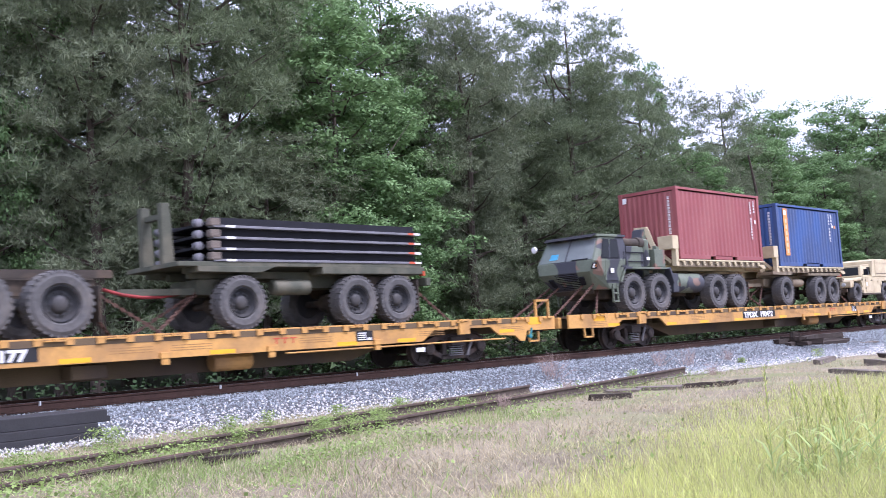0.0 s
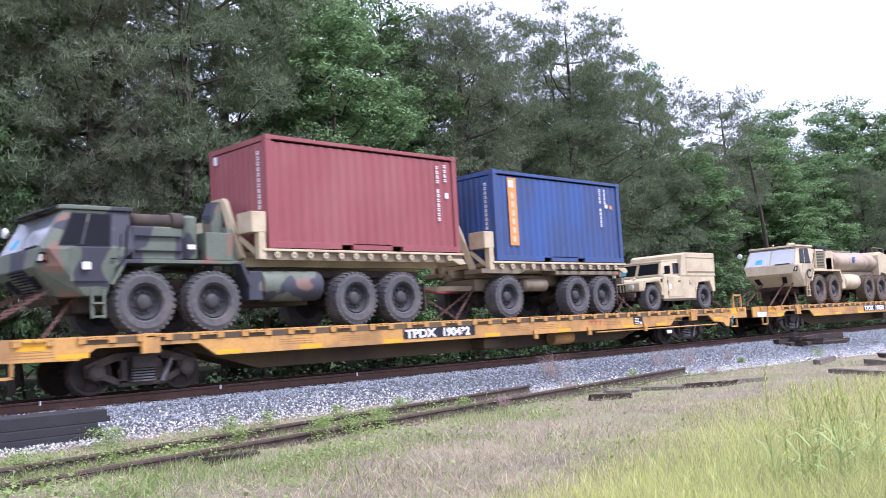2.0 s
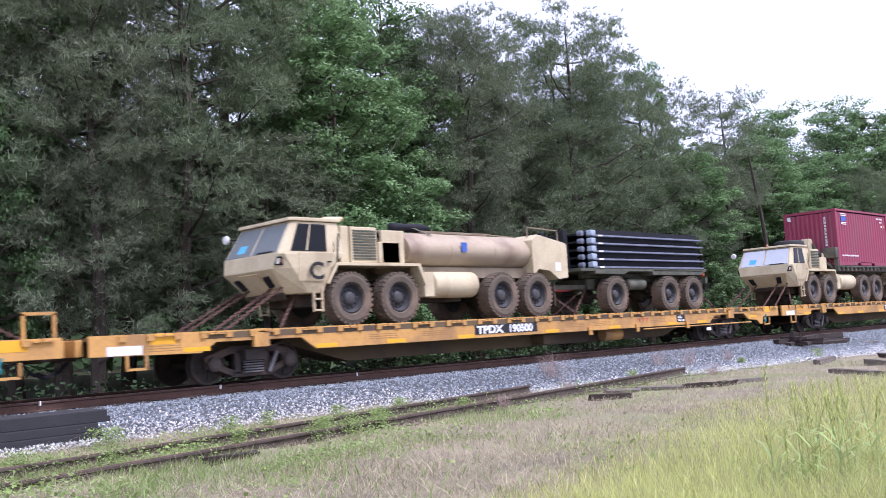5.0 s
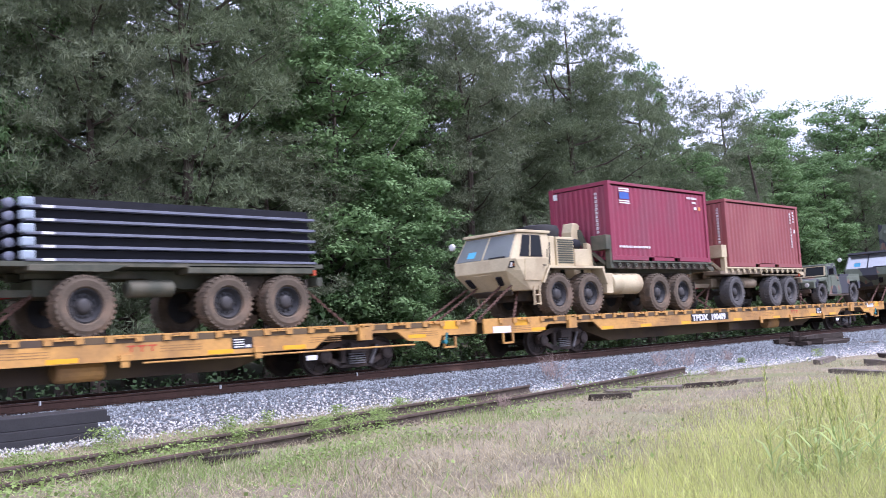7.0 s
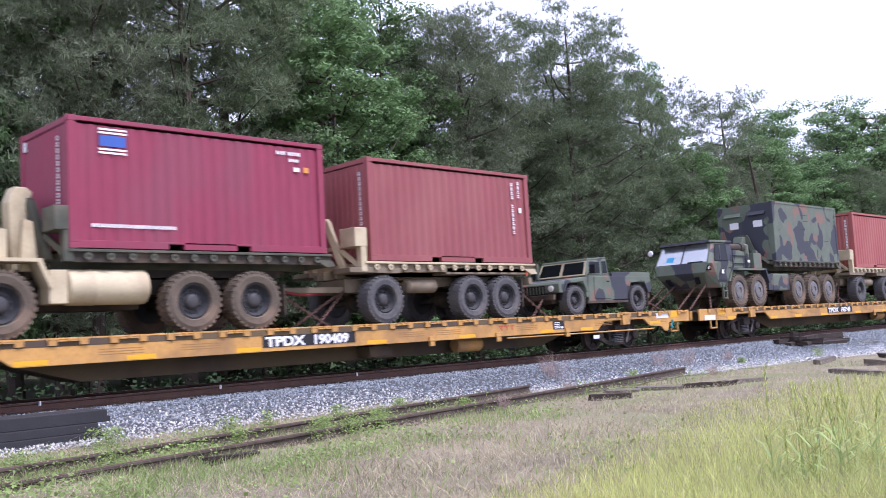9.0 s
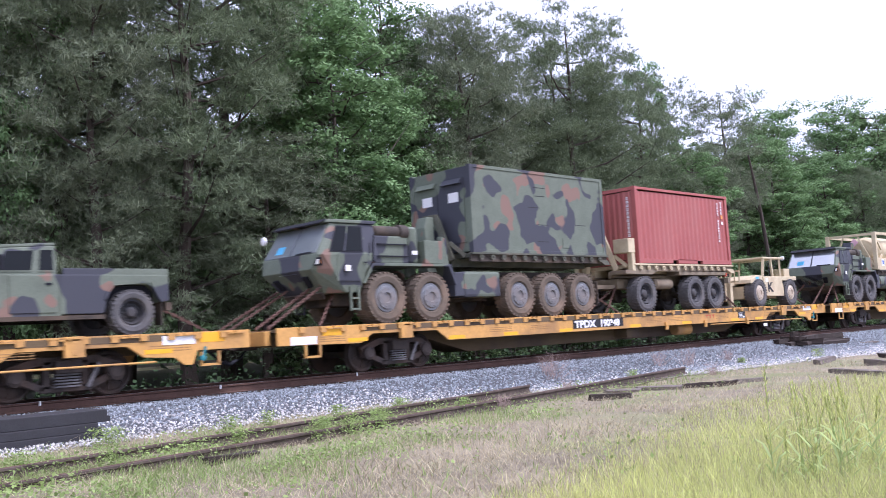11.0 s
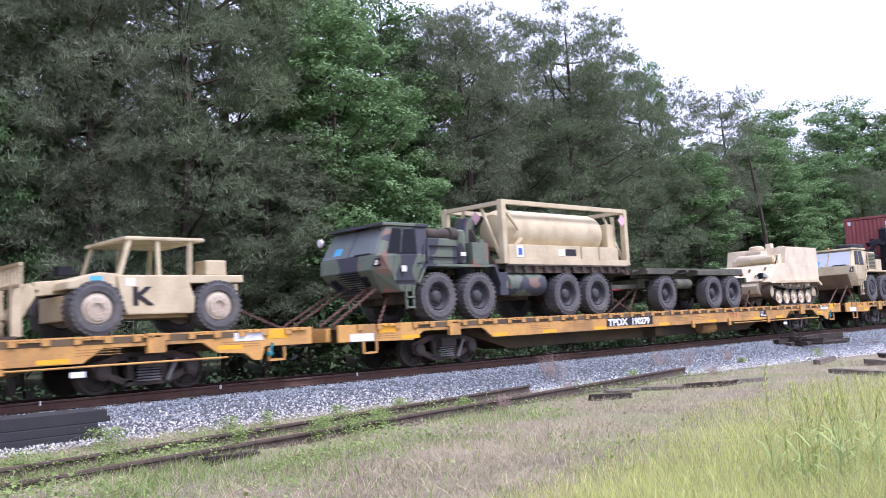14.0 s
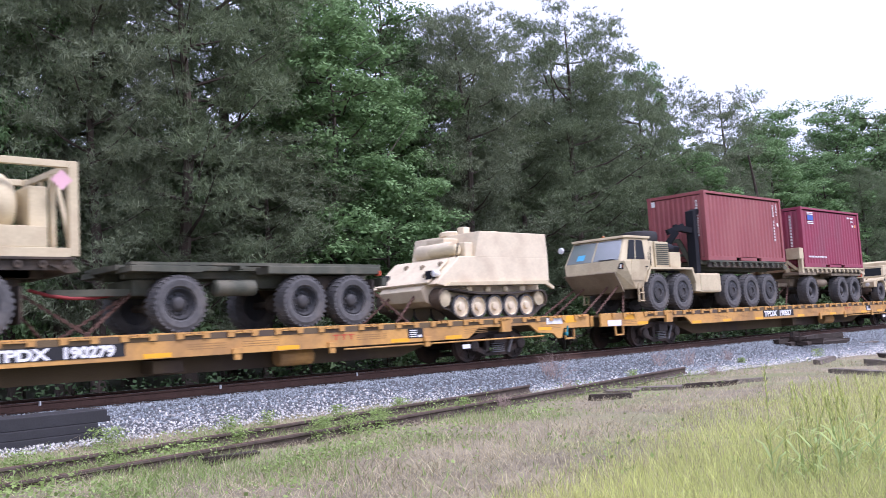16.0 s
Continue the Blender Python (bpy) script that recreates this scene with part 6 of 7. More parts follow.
def humvee(x, paint, label, back, shell=None):
    h = empty("utility_vehicle", label, "truck", "army utility vehicles")
    axle_set(h, (0.0, 3.32), 0.47, 0.33, 1.06, TYRE, RIM, "dish")
    hood = [(-0.78, 0.72), (-0.78, 0.98), (-0.7, 1.06), (0.62, 1.2), (0.72, 1.2), (0.72, 0.55), (0.55, 0.55), (0.48, 0.92), (0.3, 1.02), (-0.35, 0.98), (-0.5, 0.8), (-0.6, 0.7)]
    part("bonnet", prism(bmesh.new(), hood, -1.05, 1.05), paint, h, "wide sloping bonnet", 0.025)
    part("inner_bonnet", box(bmesh.new(), -0.6, 0.7, -0.7, 0.7, 0.6, 0.98), CHASSIS, h)
    g = part("grille", box(bmesh.new(), -0.8, -0.77, -0.5, 0.5, 0.68, 0.95), BLACK, h)
    for k in range(8):
        part("slat", box(bmesh.new(), -0.815, -0.8, -0.46 + k * 0.125, -0.41 + k * 0.125, 0.7, 0.93), paint, g)
    for s in (-1, 1):
        part("headlight", lathe(bmesh.new(), [(0.02, -0.84), (0.09, -0.83), (0.095, -0.77)], (0, s * 0.75, 0.85), "x", 14), LAMPWHITE, h)
    part("bumper", box(bmesh.new(), -0.95, -0.85, -0.95, 0.95, 0.5, 0.66), CHASSIS, h, "", 0.02)
    body = [(0.66, 0.42), (0.66, 1.22), (1.9, 1.22), (1.9, 0.42)] if back == "pickup" else [(0.66, 0.42), (0.66, 1.22), (2.75, 1.22), (2.75, 0.42)]
    part("body_side", prism(bmesh.new(), body, -1.06, 1.06), paint, h, "", 0.02)
    rear = [(2.7 if back != "pickup" else 1.85, 1.22), (4.1, 1.22), (4.1, 0.68), (3.92, 0.66), (3.86, 0.86), (3.66, 1.02), (3.0, 1.02), (2.82, 0.86), (2.72, 0.46), (2.7 if back != "pickup" else 1.85, 0.46)]
    part("rear_body", prism(bmesh.new(), rear, -1.06, 1.06), paint, h, "", 0.02)
    part("floor", box(bmesh.new(), -0.6, 4.0, -0.6, 0.6, 0.4, 0.6), CHASSIS, h)
    # greenhouse: sloping screen, pillars, windows
    roof_end = 1.85 if back == "pickup" else 2.15
    lo = [Vector(p) for p in ((0.62, -1.0, 1.22), (0.62, 1.0, 1.22), (roof_end, 1.0, 1.22), (roof_end, -1.0, 1.22))]
    hi = [Vector(p) for p in ((0.86, -0.92, 1.72), (0.86, 0.92, 1.72), (roof_end, 0.92, 1.78), (roof_end, -0.92, 1.78))]
    green = part("cab", hexa(bmesh.new(), lo, hi), paint, h, "", 0.02)
    front = [lo[1], lo[0], hi[0], hi[1]]
    for u0, u1 in ((0.05, 0.47), (0.53, 0.95)):
        part("screen_frame", slab(bmesh.new(), between(front, u0 - 0.035, u1 + 0.035, 0.06, 0.97), 0.008), TAN, green, "tan windscreen frame")
        part("windscreen_pane", slab(bmesh.new(), between(front, u0, u1, 0.14, 0.9), 0.012), GLASSDARK, green)
    part("roof", hexa(bmesh.new(), [p + Vector((-0.03 if i < 2 else 0, 0, 0)) for i, p in enumerate(hi)], [p + Vector((0, 0, 0.06)) for p in hi]), paint, h, "", 0.015)
    for s in (-1, 1):
        side = [lo[0], lo[3], hi[3], hi[0]] if s < 0 else [lo[2], lo[1], hi[1], hi[2]]
        spans = ((0.5, 0.85),) if back != "pickup" else ((0.12, 0.6), (0.72, 0.94))
        for u0, u1 in (spans if s < 0 else [(1 - b, 1 - a) for a, b in spans]):
            part("window_frame", slab(bmesh.new(), between(side, u0 - 0.02, u1 + 0.02, 0.1, 0.9), 0.016), paint, green)
            part("side_window", slab(bmesh.new(), between(side, u0, u1, 0.15, 0.85), 0.022), GLASSDARK, green, "dark side window")
        part("door", box(bmesh.new(), 0.95, 1.8, s * 1.065 - 0.012, s * 1.065 + 0.012, 0.5, 1.2), paint, h, "", 0.006)
        part("door_handle", box(bmesh.new(), 1.6, 1.72, s * 1.085 - 0.01, s * 1.085 + 0.01, 1.02, 1.06), BLACK, h)
        part("rocker_sill", box(bmesh.new(), 0.6, 2.75, s * 1.0 - 0.06, s * 1.0 + 0.06, 0.36, 0.44), CHASSIS, h)
        for x0 in (0.0, 3.32):
            part("wheel_arch", prism(bmesh.new(), [(x0 - 0.56, 0.72), (x0 - 0.4, 1.0), (x0 + 0.38, 1.06), (x0 + 0.56, 0.72), (x0 + 0.6, 0.74), (x0 + 0.42, 1.11), (x0 - 0.44, 1.05), (x0 - 0.61, 0.74)], min(s * 1.08, s * 0.95), max(s * 1.08, s * 0.95)), paint, h)
            part("arch_liner", box(bmesh.new(), x0 - 0.5, x0 + 0.5, s * 0.8 - 0.06, s * 0.8 + 0.06, 0.5, 1.0), BLACK, h)
        part("mirror", box(bmesh.new(), 0.72, 0.78, s * 1.2 - 0.1, s * 1.2 + 0.1, 1.28, 1.56), BLACK, h, "", 0.01)
        part("mirror_arm", bar(bmesh.new(), (0.75, s * 1.0, 1.26), (0.75, s * 1.2, 1.4), 0.02, 0.02), BLACK, h)
    if back == "pickup":
        for s in (-1, 1):
            part("bed_side", box(bmesh.new(), 1.95, 4.1, s * 1.0 - 0.05, s * 1.0 + 0.05, 1.2, 1.34), paint, h, "", 0.01)
    elif back == "shelter":
        prof = [(1.75, 1.22), (1.95, 1.98), (2.1, 2.06), (4.14, 2.06), (4.14, 1.22)]
        part("rear_shelter", prism(bmesh.new(), prof, -1.08, 1.08), shell or paint, h, "boxy hard rear shelter", 0.025)
        for s in (-1, 1):
            part("shelter_seam", box(bmesh.new(), 2.2, 4.12, s * 1.085 - 0.008, s * 1.085 + 0.008, 1.35, 1.39), TAN_DARK, h)
            part("shelter_seam", box(bmesh.new(), 2.2, 4.12, s * 1.085 - 0.008, s * 1.085 + 0.008, 1.87, 1.885), TAN_DARK, h)
            part("shelter_edge", box(bmesh.new(), 2.17, 2.2, s * 1.085 - 0.01, s * 1.085 + 0.01, 1.25, 2.0), TAN, h)
            part("hinge", box(bmesh.new(), 0.9, 0.96, s * 1.085 - 0.012, s * 1.085 + 0.012, 0.62, 0.7), TAN_DARK, h)
            part("hinge", box(bmesh.new(), 0.9, 0.96, s * 1.085 - 0.012, s * 1.085 + 0.012, 1.0, 1.08), TAN_DARK, h)
            part("bonnet_latch", box(bmesh.new(), 0.52, 0.6, s * 1.06 - 0.015, s * 1.06 + 0.015, 1.0, 1.12), CHASSIS, h)
            part("side_marker", box(bmesh.new(), -0.45, -0.35, s * 1.055 - 0.012, s * 1.055 + 0.012, 1.0, 1.05), LAMP, h)
            part("fuel_door", box(bmesh.new(), 2.35, 2.5, s * 1.07 - 0.008, s * 1.07 + 0.008, 0.95, 1.1), paint, h, "", 0.004)
            part("lifting_eye", lathe(bmesh.new(), [(0.03, -0.025), (0.07, -0.025), (0.07, 0.025), (0.03, 0.025)], (-0.3, s * 0.55, 1.13), "y", 12, False), paint, h)
        part("door_label", box(bmesh.new(), 1.0, 1.12, -1.087, -1.077, 0.78, 0.95), WHITE, h, "small white label")
        part("screen_notice", box(bmesh.new(), 0.66, 0.7, 0.45, 0.72, 1.25, 1.5), CYANPAINT, h, "pale blue paper notice")
    part("exhaust_snorkel", rod(bmesh.new(), (0.55, 0.85, 1.2), (0.5, 0.85, 1.75), 0.06, 10), paint, h)
    part("mudflap", box(bmesh.new(), 3.95, 3.98, -1.0, -0.7, 0.2, 0.7), CHASSIS, h)
    part("mudflap", box(bmesh.new(), 3.95, 3.98, 0.7, 1.0, 0.2, 0.7), CHASSIS, h)
    part("rear_bumper", box(bmesh.new(), 4.1, 4.24, -0.9, 0.9, 0.5, 0.66), CHASSIS, h)
    ride(h, x)
    return h


humvee(45.03, TAN, "desert tan army utility vehicle with a hard rear shelter", "shelter")


def tanker(x):
    t = truck_base(TAN, EIGHT, "desert tan eight-wheeled army fuel tanker chained to a flatcar", False, TYRE_MUD, "dish")
    bm = bmesh.new()
    rings, n = [], 32
    for xx, k in ((1.95, 0.72), (2.05, 0.95), (2.2, 1.0), (3.5, 1.0), (3.52, 1.015), (3.6, 1.015), (3.62, 1.0), (5.2, 1.0), (5.22, 1.015), (5.3, 1.015), (5.32, 1.0), (6.7, 1.0), (6.85, 0.95), (6.95, 0.72)):
        rings.append([bm.verts.new((xx, 1.17 * k * math.cos(a) * (1 if abs(math.cos(a)) < 0.9 else 0.985), 1.88 + 0.56 * k * math.sin(a))) for a in (2 * math.pi * i / n for i in range(n))])
    for p, q in zip(rings, rings[1:]):
        for i in range(n):
            bm.faces.new((p[i], p[(i + 1) % n], q[(i + 1) % n], q[i]))
    bm.faces.new(rings[0][::-1]), bm.faces.new(rings[-1])
    part("tank", bm, TANKSTEEL, t, "stained oval fuel tank", 0, True)
    part("tank_cradle", box(bmesh.new(), 2.2, 6.8, -0.9, 0.9, 1.16, 1.45), TAN_DARK, t)
    part("rear_cabinet", prism(bmesh.new(), [(6.75, 1.2), (6.75, 2.25), (7.0, 2.42), (8.25, 2.2), (8.35, 2.15), (8.35, 1.15), (7.9, 1.1), (7.5, 1.35), (7.0, 1.4)], -1.2, 1.2), TAN, t, "pump cabinet", 0.02)
    part("hazard_placard", box(bmesh.new(), 7.75, 8.0, -1.212, -1.2, 1.35, 1.6), WHITE, t, "small white placard")
    bm = bmesh.new()
    for x0, x1 in ((6.9, 8.3),):
        for y in (-0.9, 0.9):
            bar(bm, (x0, y, 2.66), (x1, y, 2.6), 0.03, 0.03), bar(bm, (x1, y, 2.6), (x1, y, 2.1), 0.03, 0.03), bar(bm, (x0, y, 2.66), (x0, y, 2.35), 0.03, 0.03)
    part("guard_rail", bm, TAN_DARK, t)
    part("walkway", box(bmesh.new(), 3.2, 5.8, -0.3, 0.3, 2.43, 2.5), TAN_DARK, t, "", 0.01)
    roll = lathe(bmesh.new(), [(0.05, -0.7), (0.12, -0.65), (0.11, 0), (0.13, 0.4), (0.06, 0.75)], (2.9, -0.15, 2.58), "x", 12)
    part("rolled_cover", roll, BLACK, t, "dark rolled cover on the tank", 0, True)
    part("tank_strap", slab(bmesh.new(), [(3.0, -0.85, 2.3), (3.1, -0.85, 2.3), (3.0, -0.1, 2.62), (2.9, -0.1, 2.62)], 0.01), OLIVE, t)
    part("side_placard", box(bmesh.new(), 3.85, 4.05, -1.19, -1.165, 1.85, 2.1), BLUEPAINT, t, "small blue placard")
    for s in (-1, 1):
        part("pipe_locker", box(bmesh.new(), 1.1, 1.85, s * 0.85 - 0.25, s * 0.85 + 0.25, 1.52, 2.35), TAN, t, "", 0.02)
    bm = bmesh.new()
    rod(bm, (0.6, 0.2, 2.4), (0.6, 0.2, 2.75), 0.05), rod(bm, (0.3, 0.2, 2.75), (0.9, 0.2, 2.78), 0.06)
    part("crane_head", bm, TAN, t)
    words("letter", "C", 0.55, Matrix.Translation((-1.25, -1.262, 1.12)) @ FACE @ Matrix.Diagonal((1.1, 1, 1, 1)), BLACKPLATE, t, "LEFT", 0.015)
    ride(t, x)


TANKSTEEL = material("stained tan tank paint", (0.4, 0.32, 0.22), rough=0.6, vary=0.2, scale=0.8, dirt=(0.17, 0.11, 0.075), dirt_amount=0.75, dirt_scale=0.8, bump=0.05)
tanker(57.63)
trailer(68.43, OLIVE, "olive army trailer carrying five stacked bridging panels", TYRE_MUD, None, None, (0.0, 3.1, 4.62))
FLANGE_B = material("blue grey panel edge paint", (0.16, 0.175, 0.23), rough=0.55, vary=0.3)
stack(67.1, DECK + 1.46, 5, 6.8, 0.25, "bridging panels on the second trailer", material("pale blue painted block", (0.35, 0.42, 0.5), rough=0.6, vary=0.2), FLANGE_B, False, BLACK, 66.7, 1.25)

# fourth car
t = truck_base(TAN, EIGHT, TAN_TRUCK + " carrying a container", False, TYRE_MUD, "dish")
hook_arm(t, TAN, 2.1, 3.0)
spare_tyre(t, 0.75)
ride(t, 82.75)
flatrack(85.15, 1.51, OLIVE, "olive green steel flatrack under a maroon container", 6.6, True, 1.2)
trailer(93.34, TAN_DARK, "dusty tan three-axle army trailer carrying a container", TYRE)
flatrack(92.35, 1.36, TAN, "tan steel flatrack with tie-down rings under a container", 6.75, True, 1.25)
humvee(101.12, CAMO, "woodland camouflage army utility vehicle with an open bed", "pickup")

# fifth car
t = truck_base(CAMO, TEN, "ten-wheeled army truck in woodland camouflage carrying a shelter", True, TYRE_MUD, "flat", RIM_GREY, "box")
hook_arm(t, CAMO, 2.4, 2.9)
ride(t, 110.97)
flatrack(113.7, 1.66, OLIVE, "olive steel flatrack under a camouflaged shelter", 6.6, False, 1.25)


def shelter(x, z):
    L, W, H = 6.06, 1.22, 2.44
    s = empty("camouflaged_shelter", "flat-sided woodland camouflage shelter box on a flatrack", "shelter")
    part("body", box(bmesh.new(), 0.03, L - 0.03, -W + 0.02, W - 0.02, 0.04, H - 0.03), CAMO, s, "", 0.015)
    for x0 in (0.07, L - 0.07):
        for y in (-W + 0.07, W - 0.07):
            part("corner_post", box(bmesh.new(), x0 - 0.07, x0 + 0.07, y - 0.07, y + 0.07, 0, H), CAMO, s, "", 0.01)
    for z0 in (0.0, H - 0.09):
        for y in (-W + 0.05, W - 0.05):
            part("edge_rail", box(bmesh.new(), 0.14, L - 0.14, y - 0.05, y + 0.05, z0, z0 + 0.09), CAMO, s, "", 0.008)
    for xx, zz in ((2.7, 1.95), (2.7, 1.7), (2.75, 0.85), (2.75, 0.35), (2.4, 1.35), (4.6, 0.9)):
        part("panel_seam", box(bmesh.new(), xx, xx + 0.5, -W - 0.004 + 0.02, -W + 0.022, zz, zz + 0.02), BLACKPLATE, s)
    part("hatch", box(bmesh.new(), 3.9, 4.25, -W + 0.005, -W + 0.022, 0.2, 0.5), CAMO, s, "", 0.003)
    for y0 in (-0.95, 0.1):
        d = part("end_door", box(bmesh.new(), 0.0, 0.03, y0, y0 + 0.85, 0.3, 2.1), CAMO, s, "", 0.006)
        part("notice", box(bmesh.new(), -0.006, 0.0, y0 + 0.2, y0 + 0.6, 1.45, 1.72), WHITE, d, "white paper notice")
        part("vent_hood", prism(bmesh.new(), [(-0.12, 1.95), (0.0, 2.1), (0.0, 1.95)], y0 + 0.05, y0 + 0.8), CAMO, d)
    ride(s, x, DECK + z)


shelter(114.15, 1.845)
trailer(122.31, TAN_DARK, "dusty tan three-axle army trailer carrying a container", TYRE, True)
flatrack(121.35, 1.43, TAN, "tan steel flatrack with tie-down rings under a container", 6.85, True, 1.3)


def forklift(x):
    f = empty("forklift", "small desert tan rough-terrain forklift with glazed cab", "forklift")
    axle_set(f, (0.0, 2.66), 0.56, 0.42, 1.05, TYRE, RIM_TAN, "flat")
    part("chassis", box(bmesh.new(), -0.5, 3.1, -0.6, 0.6, 0.35, 0.85), TAN, f, "", 0.03)
    side = [(0.62, 0.42), (0.5, 0.75), (0.42, 1.22), (2.0, 1.22), (2.02, 1.0), (2.12, 0.75), (2.1, 0.42)]
    part("cab_body", prism(bmesh.new(), side, -1.0, 1.0), TAN, f, "", 0.03)
    part("bonnet", prism(bmesh.new(), [(-0.55, 0.95), (-0.5, 1.1), (0.1, 1.28), (0.45, 1.25), (0.45, 0.95)], -0.95, 0.95), TAN, f, "", 0.03)
    part("rear_fender", prism(bmesh.new(), [(2.0, 1.05), (2.0, 1.22), (3.3, 1.22), (3.3, 1.06), (2.3, 1.05)], -1.0, 1.0), TAN, f, "", 0.02)
    part("rear_locker", box(bmesh.new(), 2.45, 2.95, -0.9, -0.4, 1.22, 1.55), TAN, f, "", 0.03)
    part("counterweight", box(bmesh.new(), 2.9, 3.35, -0.7, 0.7, 0.5, 1.05), TAN, f, "", 0.04)
    posts = [(0.5, 0.75), (1.35, 1.35), (2.05, 2.1)]
    for s in (-1, 1):
        for lo, hi in posts:
            part("cab_post", bar(bmesh.new(), (lo, s * 0.92, 1.2), (hi, s * 0.88, 1.95), 0.08, 0.08), TAN, f)
        win = [Vector((0.6, s * 0.93, 1.25)), Vector((2.0, s * 0.93, 1.25)), Vector((2.05, s * 0.89, 1.9)), Vector((0.78, s * 0.89, 1.9))]
        if s > 0:
            win = win[::-1]
        for u0, u1 in ((0.03, 0.47), (0.55, 0.98)):
            part("side_window", slab(bmesh.new(), between(win, u0, u1, 0.02, 0.98), 0.006), CLEAR, f)
    part("windscreen_pane", slab(bmesh.new(), [(0.52, 0.88, 1.25), (0.52, -0.88, 1.25), (0.74, -0.86, 1.9), (0.74, 0.86, 1.9)], 0.006), CLEAR, f)
    part("roof", box(bmesh.new(), 0.62, 2.42, -0.95, 0.95, 1.93, 2.01), TAN, f, "", 0.03)
    bm = bmesh.new()
    bar(bm, (1.3, -0.1, 1.15), (-0.9, -0.1, 1.0), 0.3, 0.28), bar(bm, (-0.9, -0.1, 1.05), (-1.35, -0.1, 0.35), 0.3, 0.26)
    part("boom", bm, TAN, f, "short lifting boom", 0.02)
    for s in (-0.55, 0.4):
        part("carriage_post", box(bmesh.new(), -1.45, -1.25, s, s + 0.15, 0.08, 1.05), TAN, f, "", 0.015)
        part("fork", box(bmesh.new(), -2.4, -1.35, s, s + 0.14, 0.03, 0.1), CHASSIS, f)
    grid = part("load_guard", box(bmesh.new(), -1.42, -1.36, -0.95, 0.85, 1.0, 1.06), TAN, f)
    for k in range(10):
        part("guard_bar", box(bmesh.new(), -1.41, -1.37, -0.95 + k * 0.19, -0.91 + k * 0.19, 1.06, 1.4), TAN, grid)
    part("guard_top", box(bmesh.new(), -1.42, -1.36, -0.95, 0.85, 1.4, 1.46), TAN, f)
    words("letter", "K", 0.5, Matrix.Translation((0.72, -1.006, 0.62)) @ FACE @ Matrix.Diagonal((1.3, 1, 1, 1)), BLACKPLATE, f, "LEFT", 0.02)
    part("side_notice", box(bmesh.new(), 0.6, 0.8, -1.008, -1.0, 1.0, 1.16), WHITE, f), part("side_notice", box(bmesh.new(), -0.1, 0.15, -0.957, -0.95, 1.06, 1.2), CYANPAINT, f)
    part("work_lamp", box(bmesh.new(), -0.2, 0.1, 0.3, 0.6, 1.32, 1.5), BLACK, f)
    ride(f, x)


forklift(130.5)

# sixth car
t = truck_base(CAMO, EIGHT, CAMO_TRUCK + " carrying a tank frame", True, TYRE, "dish")
hook_arm(t, CAMO, 2.15, 2.95)
ride(t, 139.53)


